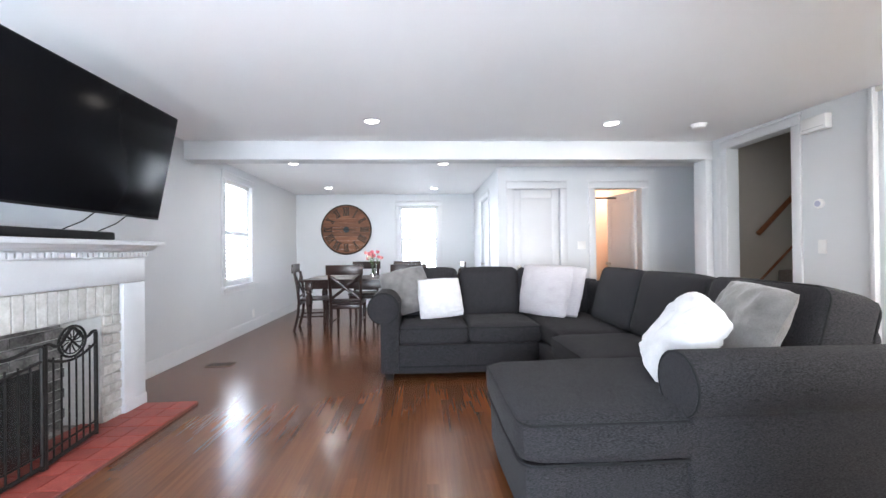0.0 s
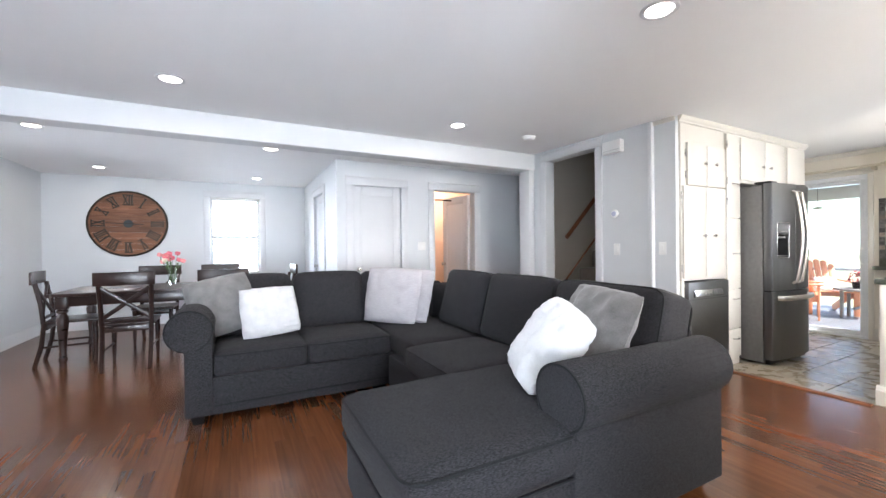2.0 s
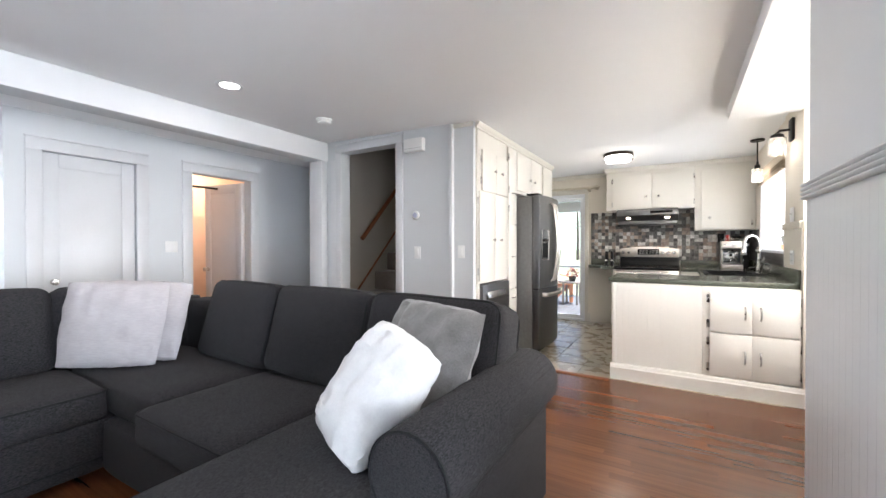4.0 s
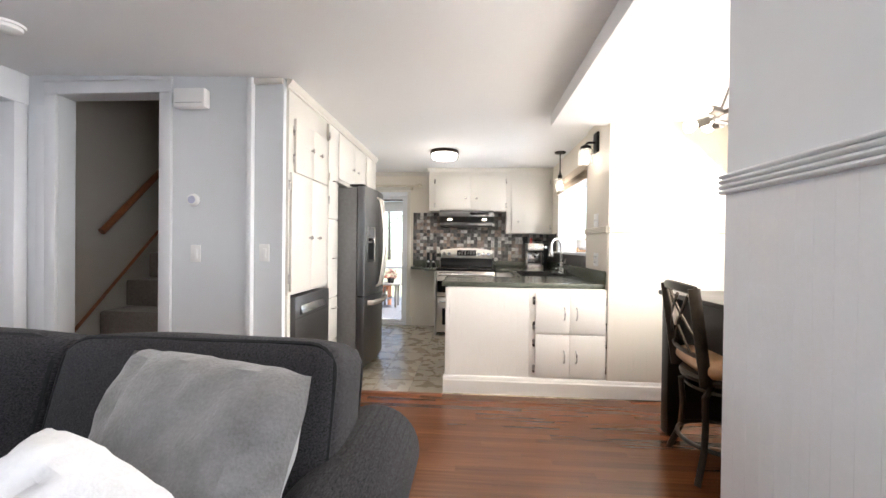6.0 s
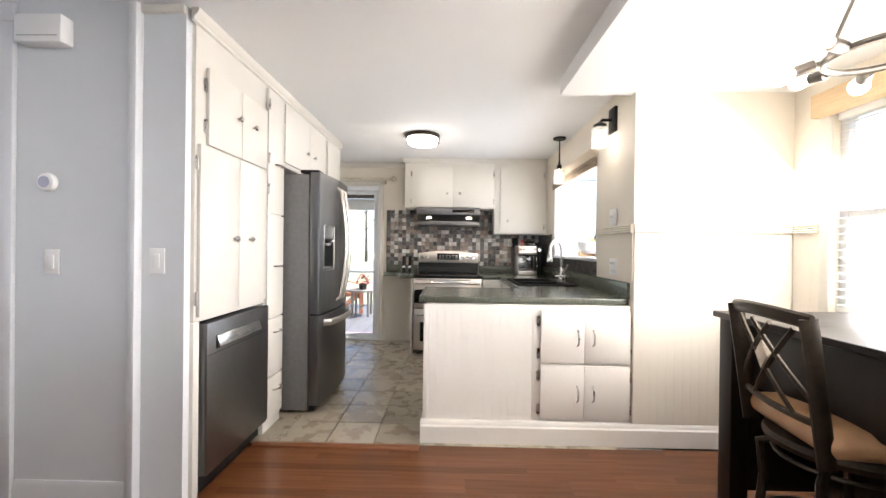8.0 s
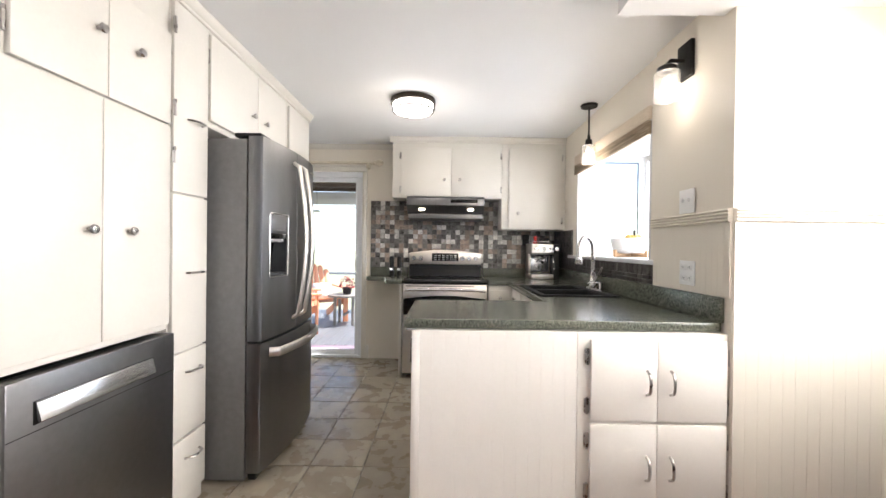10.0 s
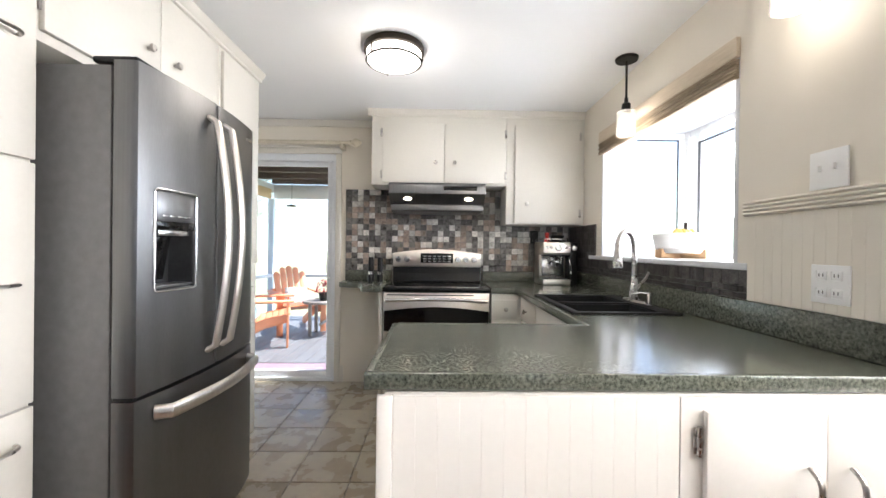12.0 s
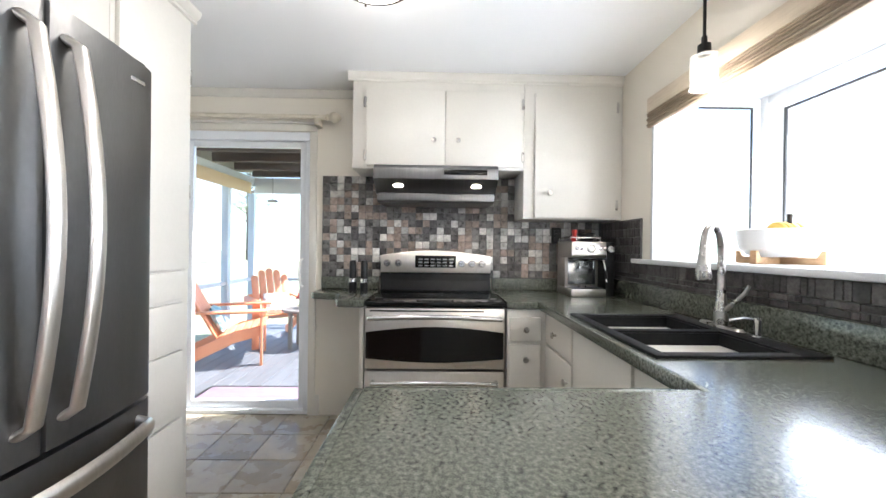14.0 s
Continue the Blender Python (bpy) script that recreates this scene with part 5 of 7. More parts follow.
def wing(ya, xa, yb, xb, n, medal):
    """One folding panel of the screen between two upright edges."""
    def at(s, z):
        return (xa + (xb - xa) * s, ya + (yb - ya) * s, z)
    f = part("panel_frame", sweep([at(0, 0.03), at(0, 0.67)], 0.011, 8), BLACK_METAL, fs, "", True)
    part("panel_frame", sweep([at(1, 0.03), at(1, 0.67)], 0.011, 8), BLACK_METAL, fs, "", True)
    part("bottom_bar", sweep([at(0, 0.05), at(1, 0.05)], 0.012, 8), BLACK_METAL, fs, "", True)
    part("bottom_bar", sweep([at(0, 0.115), at(1, 0.115)], 0.006, 8), BLACK_METAL, fs, "", True)
    for i in range(1, n):
        s = i / n
        top = 0.62 - (0.06 if medal and 0.3 < s < 0.7 else 0.02)
        part("bar", sweep([at(s, 0.05), at(s, top)], 0.005, 6), BLACK_METAL, fs, "", True)
    top = []
    for k in range(25):
        s = k / 24
        z = 0.645 + 0.055 * math.sin(s * math.pi) + (0.03 * math.cos(s * 6.28 * 2))
        top.append(at(s, z))
    part("top_scroll", sweep(top, 0.009, 8), BLACK_METAL, fs, "", True)
    low = [at(k / 24, 0.60 - 0.05 * math.sin(k / 24 * math.pi)) for k in range(25)]
    part("top_scroll", sweep(low, 0.008, 8), BLACK_METAL, fs, "", True)
    if medal:
        c = at(0.5, 0.655)
        for r in (0.088, 0.07):
            part("medallion", sweep([(c[0], c[1] + r * math.cos(radians(a)), c[2] + r * math.sin(radians(a))) for a in range(0, 360, 15)], 0.007 if r > 0.08 else 0.004, 8, closed=True), BLACK_METAL, fs, "", True)
        for a in (45, 135):
            d = (0.066 * math.cos(radians(a)), 0.066 * math.sin(radians(a)))
            part("medallion", sweep([(c[0], c[1] - d[0], c[2] - d[1]), (c[0], c[1] + d[0], c[2] + d[1])], 0.006, 8), BLACK_METAL, fs, "", True)
        for a in range(0, 360, 30):
            p = [(c[0] - 0.003, c[1] + rr * math.cos(radians(a + rr * 300)), c[2] + rr * math.sin(radians(a + rr * 300))) for rr in (0.02, 0.035, 0.05, 0.066)]
            part("medallion", sweep(p, 0.0035, 6), BLACK_METAL, fs, "", True)
    return f


wing(2.28, -1.03, 2.69, -1.10, 7, True)
wing(1.47, -1.03, 2.265, -1.03, 13, True)
wing(1.05, -1.10, 1.455, -1.03, 7, True)
MESHM = mat("screen_mesh", (0.02, 0.02, 0.02), None, 0.6)
mn = MESHM.node_tree
tr, mx = mn.nodes.new("ShaderNodeBsdfTransparent"), mn.nodes.new("ShaderNodeMixShader")
mx.inputs[0].default_value = 0.68
mn.links.new(tr.outputs[0], mx.inputs[1])
mn.links.new(mn.nodes["Principled BSDF"].outputs[0], mx.inputs[2])
mn.links.new(mx.outputs[0], mn.nodes["Material Output"].inputs[0])
part("mesh_screen", box(-1.036, -1.034, 1.47, 2.265, 0.12, 0.56), MESHM, fs, "fine dark wire mesh", True)

# television and soundbar
tv = thing("television", -0.85, 2.36, 1.39, "large black flat-screen television tilted down above the mantel", "television")
tilt = pose(-0.92, 2.36, 1.39, 0, 11.3, 0)
part("case", moved(box(-0.045, 0.0, -0.65, 0.65, 0.0, 0.735, 0.006), tilt), BLACK, tv, "", True)
part("screen", moved(box(0.0005, 0.003, -0.641, 0.641, 0.014, 0.727, 0.001), tilt), mat("tv_screen", (0.004, 0.004, 0.005), (0.006, 0.006, 0.007), 0.2, scale=3, ior=1.13), tv, "glossy dark screen", True)
part("mount_arm", box(-1.36, -0.94, 2.28, 2.44, 1.68, 1.80, 0.01), BLACK_METAL, tv, "", True)
part("wall_plate", box(-1.359, -1.33, 2.1, 2.62, 1.6, 1.9, 0.004), BLACK_METAL, tv, "", True)
for y in (2.62, 2.88):
    part("cable", sweep([(-1.0, y, 1.50), (-1.05, y + 0.02, 1.42), (-1.12, y + 0.01, 1.36), (-1.2, y - 0.03, 1.31), (-1.25, y - 0.05, 1.26)], 0.004, 6), BLACK, tv, "thin hanging cable", True)
sb = thing("soundbar", -1.17, 2.4, 1.247, "long low black soundbar on the mantel", "soundbar")
part("body", box(-1.22, -1.13, 1.85, 2.90, 1.2475, 1.302, 0.012, 3), BLACK, sb, "", True)
part("grille", box(-1.1295, -1.127, 1.87, 2.88, 1.254, 1.296, 0.001), mat("grille_cloth", (0.012, 0.012, 0.012), (0.02, 0.02, 0.02), 0.9, bump=0.5, bscale=600), sb, "", True)

# ---- dining room ----
TABLE_Z = 0.76
tb = thing("dining_table", 0.22, 6.25, 0, "dark stained wooden dining table with turned legs", "dining table")
for i in range(7):
    y0 = -0.51 + i * 1.02 / 7
    part("top_plank", box(-0.95, 0.95, y0 + 0.001, y0 + 1.02 / 7 - 0.001, TABLE_Z - 0.032, TABLE_Z, 0.003), WOOD_DARK, tb)
part("breadboard_end", box(-0.99, -0.951, -0.51, 0.51, TABLE_Z - 0.032, TABLE_Z, 0.004), WOOD_DARK, tb)
part("breadboard_end", box(0.951, 0.99, -0.51, 0.51, TABLE_Z - 0.032, TABLE_Z, 0.004), WOOD_DARK, tb)
for b in ((-0.86, 0.86, -0.455, -0.43), (-0.86, 0.86, 0.43, 0.455), (-0.90, -0.875, -0.40, 0.40), (0.875, 0.90, -0.40, 0.40)):
    part("apron", box(*b, TABLE_Z - 0.135, TABLE_Z - 0.033, 0.003), WOOD_DARK, tb)
LEGP = [(0.0, 0), (0.028, 0), (0.034, 0.03), (0.026, 0.06), (0.036, 0.085), (0.040, 0.10), (0.032, 0.12), (0.028, 0.18), (0.036, 0.32), (0.046, 0.44), (0.050, 0.50), (0.040, 0.54), (0.030, 0.555), (0.046, 0.575), (0.046, 0.59), (0.034, 0.60), (0.034, 0.61)]
for sx in (-1, 1):
    for sy in (-1, 1):
        bm = lathe(LEGP, 20)
        box(-0.046, 0.046, -0.046, 0.046, 0.605, TABLE_Z - 0.033, 0.004, 2, bm)
        part("leg", moved(bm, pose(sx * 0.885, sy * 0.45, 0)), WOOD_DARK, tb)
PM = mat("placemat", (0.25, 0.23, 0.22), (0.33, 0.3, 0.28), 0.8, scale=20, bump=0.5, bscale=200)
for px, py in ((-0.32, 5.93), (0.52, 5.93), (-0.32, 6.57), (0.62, 6.57), (-0.55, 6.25)):
    bm = box(-0.21, 0.21, -0.145, 0.145, 0.0, 0.004, 0.0015) if px > -0.5 else box(-0.145, 0.145, -0.21, 0.21, 0.0, 0.004, 0.0015)
    solid("placemat", bm, PM, "grey woven placemat on the dining table", "placemat", px, py, TABLE_Z + 0.0005, "placemats")


def x_chair(x, y, rz):
    """A wooden dining chair with a crossed back, facing its own +y, its origin on the floor under the seat."""
    t = thing("dining_chair", x, y, 0, "dark stained wooden dining chair with a crossed back", "chair", rz, "chairs round the dining table")
    s = rbox(-0.225, 0.225, -0.20, 0.23, 0.435, 0.47, 0.015, (0, 0, 0), 5, 0.0)
    part("seat", s, WOOD_DARK, t)
    for sx in (-1, 1):
        part("front_leg", moved(lathe([(0, 0), (0.014, 0), (0.019, 0.12), (0.023, 0.3), (0.026, 0.36), (0.02, 0.38), (0.024, 0.39), (0.024, 0.434), (0, 0.434)], 14), pose(sx * 0.19, 0.195, 0)), WOOD_DARK, t)
        pts = [(sx * 0.19, -0.28, 0.0), (sx * 0.195, -0.225, 0.22), (sx * 0.198, -0.205, 0.42), (sx * 0.203, -0.225, 0.65), (sx * 0.208, -0.265, 0.86)]
        part("back_post", sweep(pts, 0.021, 8, None, 1.0), WOOD_DARK, t)
        part("side_stretcher", sweep([(sx * 0.19, -0.24, 0.2), (sx * 0.19, 0.195, 0.2)], 0.011, 8), WOOD_DARK, t)
        part("cross_bar", sweep([(-sx * 0.19, -0.212, 0.52), (0, -0.235, 0.665), (sx * 0.195, -0.258, 0.82)], 0.013, 8, None, 1.6), WOOD_DARK, t)
    for b in ((-0.19, 0.19, 0.185, 0.205), (-0.19, 0.19, -0.20, -0.18)):
        part("seat_rail", box(*b, 0.375, 0.434, 0.003), WOOD_DARK, t)
    out = []
    for i in range(9):
        u = -0.245 + 0.49 * i / 8
        out.append((u, -0.272 - 0.028 * (1 - (u / 0.245) ** 2)))
    back = [(u, v - 0.026) for u, v in reversed(out)]
    part("top_rail", prism(out + back, "z", 0.845, 0.975, 0.004), WOOD_DARK, t)
    part("low_rail", sweep([(-0.195, -0.207, 0.50), (0.195, -0.207, 0.50)], 0.012, 8, None, 1.5), WOOD_DARK, t)
    return t


base_chair = x_chair(-0.09, 5.70, 0)
for x, y, rz in ((0.75, 5.70, 3), (-0.05, 6.86, 178), (0.70, 6.84, 183), (-0.68, 6.2, -84), (1.30, 6.3, 92)):
    copy_thing(base_chair, pose(x, y, 0, 0, 0, rz))

vs = thing("flower_vase", 0.18, 6.42, TABLE_Z + 0.0005, "clear glass vase of pink and cream roses", "vase of flowers")
part("vase", lathe([(0.035, 0.0), (0.042, 0.02), (0.038, 0.12), (0.043, 0.21), (0.040, 0.21), (0.034, 0.12), (0.037, 0.025), (0.0, 0.02)], 24), GLASS, vs)
part("water", lathe([(0.0, 0.022), (0.034, 0.025), (0.031, 0.10), (0, 0.10)], 20), mat("water", (0.9, 0.95, 0.9), None, 0.02, trans=1.0, ior=1.33), vs)
LEAFM = mat("leaf_green", (0.04, 0.10, 0.02), (0.09, 0.17, 0.05), 0.5, scale=30, rand=0.2)
PETALS = [mat("petal_pink", (0.75, 0.2, 0.22), (0.85, 0.4, 0.38), 0.6, scale=30), mat("petal_rose", (0.7, 0.12, 0.18), (0.8, 0.25, 0.28), 0.6, scale=30), mat("petal_cream", (0.85, 0.72, 0.55), (0.9, 0.8, 0.66), 0.6, scale=30)]
rnd = random.Random(4)
for i in range(15):
    a, r = rnd.uniform(0, 6.28), 0.135 * math.sqrt((i + 0.5) / 15)
    hx, hy, hz = r * math.cos(a * 1.0 + i * 2.4), r * math.sin(a * 0.0 + i * 2.4), 0.345 + rnd.uniform(-0.04, 0.06) - r * 0.35
    part("stem", sweep([(hx * 0.1, hy * 0.1, 0.03), (hx * 0.4, hy * 0.4, 0.18), (hx, hy, hz)], 0.0025, 5), LEAFM, vs)
    ro = bmesh.new()
    for k in range(3):
        rr = 0.034 - k * 0.009
        for q in range(6):
            an = radians(q * 60 + k * 30)
            pet = lathe([(0.0, -rr * 0.7), (rr * 0.45, -rr * 0.55), (rr * 0.62, 0.0), (rr * 0.45, rr * 0.55), (0.0, rr * 0.62)], 7)
            moved(pet, pose(rr * 0.55 * math.cos(an), rr * 0.55 * math.sin(an), k * 0.006, 0, 18, math.degrees(an)) @ Matrix.Diagonal((0.45, 1, 1, 1)))
            merge(ro, pet)
    part("rose", moved(ro, pose(hx, hy, hz + 0.015, rnd.uniform(-25, 25), rnd.uniform(-25, 25), rnd.uniform(0, 90))), PETALS[rnd.choice((0, 0, 1, 1, 2, 2, 0))], vs)
    lf = prism([(0, 0), (0.02, 0.014), (0.055, 0), (0.02, -0.014)], "z", 0, 0.0015)
    part("leaf", moved(lf, pose(hx * 0.8, hy * 0.8, hz - 0.05, 0, rnd.uniform(-30, 30), rnd.uniform(0, 360))), LEAFM, vs)

# wall clock of planks with roman numerals
CX, CZ, CR = -0.60, 1.605, 0.495
clock = thing("wall_clock", CX, 8.279, CZ, "large round wooden plank wall clock with roman numerals", "clock")
CLOCKW = mat("reclaimed_wood", (0.10, 0.035, 0.016), (0.27, 0.12, 0.06), 0.6, scale=4, detail=8, bump=0.4, bscale=60, stretch=(1, 1, 9), rand=0.28)
for i in range(11):
    z0, z1 = -CR + 2 * CR * i / 11, -CR + 2 * CR * (i + 1) / 11
    pts = []
    for k in range(7):
        z = z0 + 0.001 + (z1 - z0 - 0.002) * k / 6
        pts.append((math.sqrt(max(0, CR * CR - z * z)), z))
    bm = prism(pts + [(-u, v) for u, v in reversed(pts)], "y", -0.028, 0)
    part("plank", bm, CLOCKW, clock)
part("rim", sweep([((CR + 0.002) * math.cos(radians(a)), -0.018, (CR + 0.002) * math.sin(radians(a))) for a in range(0, 360, 6)], 0.017, 8, closed=True), BRONZE, clock)


def stroke(bm, x0, y0, x1, y1, w):
    d = Vector((x1 - x0, y1 - y0)).normalized()
    n_ = Vector((-d.y, d.x)) * w / 2
    prism([(x0 + n_.x, y0 + n_.y), (x1 + n_.x, y1 + n_.y), (x1 - n_.x, y1 - n_.y), (x0 - n_.x, y0 - n_.y)], "y", -0.036, -0.0285, 0, bm)


for hour, txt in enumerate(("XII", "I", "II", "III", "IIII", "V", "VI", "VII", "VIII", "IX", "X", "XI")):
    bm = bmesh.new()
    wid = {"I": 0.030, "V": 0.062, "X": 0.066}
    x = -sum(wid[c] for c in txt) / 2
    for c in txt:
        w = wid[c]
        if c == "I":
            stroke(bm, x + w / 2, -0.07, x + w / 2, 0.07, 0.021)
        elif c == "V":
            stroke(bm, x + 0.008, 0.07, x + w / 2, -0.07, 0.022)
            stroke(bm, x + w - 0.008, 0.07, x + w / 2, -0.07, 0.014)
        else:
            stroke(bm, x + 0.008, 0.07, x + w - 0.008, -0.07, 0.022)
            stroke(bm, x + w - 0.008, 0.07, x + 0.008, -0.07, 0.014)
        x += w
    tw = sum(wid[c] for c in txt)
    for zz in (-0.076, 0.076):
        stroke(bm, -tw / 2 - 0.006, zz, tw / 2 + 0.006, zz, 0.017)
    a = hour * 30
    part("numeral", moved(bm, pose(0.37 * math.sin(radians(a)), 0, 0.37 * math.cos(radians(a)), 0, a, 0)), BRONZE, clock)
part("hub", moved(lathe([(0.0, 0), (0.062, 0), (0.062, 0.004), (0.03, 0.010), (0, 0.011)], 24), pose(0, -0.0285, 0, 90, 0, 0)), mat("teal_patina", (0.02, 0.03, 0.035), (0.04, 0.06, 0.07), 0.5, 0.4), clock, "weathered blue-green hub")
for a, ln, w in ((272, 0.27, 0.016), (93, 0.20, 0.02)):
    part("hand", moved(prism([(-w / 2, 0), (w / 2, 0), (w * 0.3, ln), (-w * 0.3, ln)], "y", -0.044, -0.040), pose(0, 0, 0, 0, a, 0)), BLACK_METAL, clock)

# ---- throw pillows ----


def pillow(x, y, z, w, h, t, rx, ry, rz, material, label, seed, ridges=0.0, soft=0.06, turn=None):
    """A square throw pillow standing on its edge, slumped a little."""
    bm = bmesh.new()
    k = 22
    grid = {}
    for side in (-1, 1):
        for i in range(k + 1):
            for j in range(k + 1):
                u, v = i / k * 2 - 1, j / k * 2 - 1
                c_ = 1 - soft * (u * v) ** 2 * 2
                e = max(0.0, (1 - abs(u) ** 2.6) * (1 - abs(v) ** 2.6)) ** 0.55
                pinch = 1 - 0.085 * (1 - u * u) * abs(v) ** 3
                pinch2 = 1 - 0.085 * (1 - v * v) * abs(u) ** 3
                w3 = noise.noise(Vector((u * 2.2 + seed, v * 2.2, side * 3.0)))
                w4 = noise.noise(Vector((u * 5.5 + seed, v * 4.5, side * 5.0)))
                th_ = side * (t / 2 * e * (1 + 0.18 * w3) + (0.015 * w4 + ridges * math.sin(v * 34 + 2 * w3)) * min(1, e * 2))
                p = (u * w / 2 * pinch2 * c_ + 0.008 * w3, th_ + 0.03 * u * v * 0.6, (v * pinch * c_ + 1) * h / 2 + 0.006 * w4)
                if (i in (0, k) or j in (0, k)) and side == 1:
                    grid[side, i, j] = grid[-1, i, j]
                else:
                    grid[side, i, j] = bm.verts.new(p)
        for i in range(k):
            for j in range(k):
                try:
                    bm.faces.new([grid[side, a, b] for a, b in ((i, j), (i + 1, j), (i + 1, j + 1), (i, j + 1))])
                except ValueError:
                    pass
    m = pose(x, y, z, 0, 0, rz) @ pose(0, 0, 0, rx, ry, 0) if turn is None else Matrix.Translation((x, y, z)) @ turn
    lowest = min((m @ v.co).z for v in bm.verts)
    ob = new("throw_pillow", mesh_of("throw_pillow", bm, material))
    ob.matrix_basis = Matrix.Translation((0, 0, z - lowest)) @ m
    return tagged(ob, label, "pillow")


GREYFUR = mat("grey_plush", (0.13, 0.125, 0.12), (0.22, 0.212, 0.207), 0.95, scale=14, bump=0.9, bscale=160, sheen=0.35)
WHITEP = mat("white_knit", (0.60, 0.60, 0.605), (0.70, 0.70, 0.70), 0.9, scale=20, bump=0.6, bscale=120, sheen=0.2)
LILAC = mat("pale_lilac_cotton", (0.44, 0.42, 0.435), (0.52, 0.495, 0.51), 0.9, scale=30, bump=0.5, bscale=200, stretch=(1, 1, 5))
pillow(0.85, 4.04, 0.492, 0.52, 0.50, 0.18, -17, -12, 12, GREYFUR, "grey plush throw pillow leaning on the sofa back", 1.0)
pillow(1.14, 3.90, 0.492, 0.47, 0.43, 0.16, -20, -3, 6, WHITEP, "white textured throw pillow on the sofa seat", 2.0, 0.004)
pillow(2.11, 3.96, 0.495, 0.62, 0.56, 0.14, -15, 1, -50, LILAC, "large pale ribbed pillow in the sofa corner", 3.0, 0.0015)
pillow(2.262, 3.968, 0.495, 0.56, 0.55, 0.12, -15, 2, -54, LILAC, "pale ribbed pillow behind the larger one", 3.6, 0.0015)
pillow(2.395, 1.985, 0.515, 0.52, 0.535, 0.17, -24, 1, -103, GREYFUR, "grey plush throw pillow against the chaise back", 4.0)
# leans over the arm on one corner
up_ = Vector((0.51, -0.37, 0.77)).normalized()
across = Vector((-0.25, -0.93, -0.25))
across = (across - up_ * across.dot(up_)).normalized()
lean = Matrix((across, up_.cross(across), up_)).transposed().to_4x4()
pillow(2.075, 2.055, 0.512, 0.385, 0.49, 0.20, 0, 0, 0, WHITEP, "white textured throw pillow leaning on the chaise arm", 5.0, 0.004, 0.085, lean)

# ---- breakfast nook ----
ESPRESSO = mat("espresso_wood", (0.007, 0.005, 0.004), (0.014, 0.010, 0.008), 0.38, scale=5, detail=7, bump=0.04, bscale=80, stretch=(6, 1, 1), rvar=0.05, ior=1.38)
pt = thing("counter_table", 3.75, -0.28, 0, "espresso brown counter-height wooden table", "table")
part("top", box(2.93, 4.555, -0.66, 0.115, 0.905, 0.935, 0.005), ESPRESSO, pt, "", True)
part("end_panel", box(4.44, 4.465, -0.60, 0.06, 0.10, 0.9045, 0.003), ESPRESSO, pt, "", True)
part("front_panel", box(3.0, 4.44, 0.02, 0.045, 0.62, 0.9045, 0.003), ESPRESSO, pt, "", True)
part("back_panel", box(3.0, 4.4395, -0.34, -0.32, 0.10, 0.9045, 0.003), ESPRESSO, pt, "", True)
for lx, ly in ((4.43, 0.02), (4.43, -0.62), (2.97, 0.02), (2.97, -0.62)):
    lg = prism([(lx, ly), (lx + 0.085, ly), (lx + 0.085, ly + 0.085), (lx, ly + 0.085)], "z", 0.0, 0.9045, 0.004)
    part("leg", lg, ESPRESSO, pt, "", True)
SEATF = mat("tan_leather", (0.32, 0.175, 0.085), (0.42, 0.25, 0.135), 0.42, scale=12, bump=0.3, bscale=250)
STONE = mat("marble_inset", (0.35, 0.28, 0.2), (0.55, 0.48, 0.4), 0.4, scale=25, detail=8)


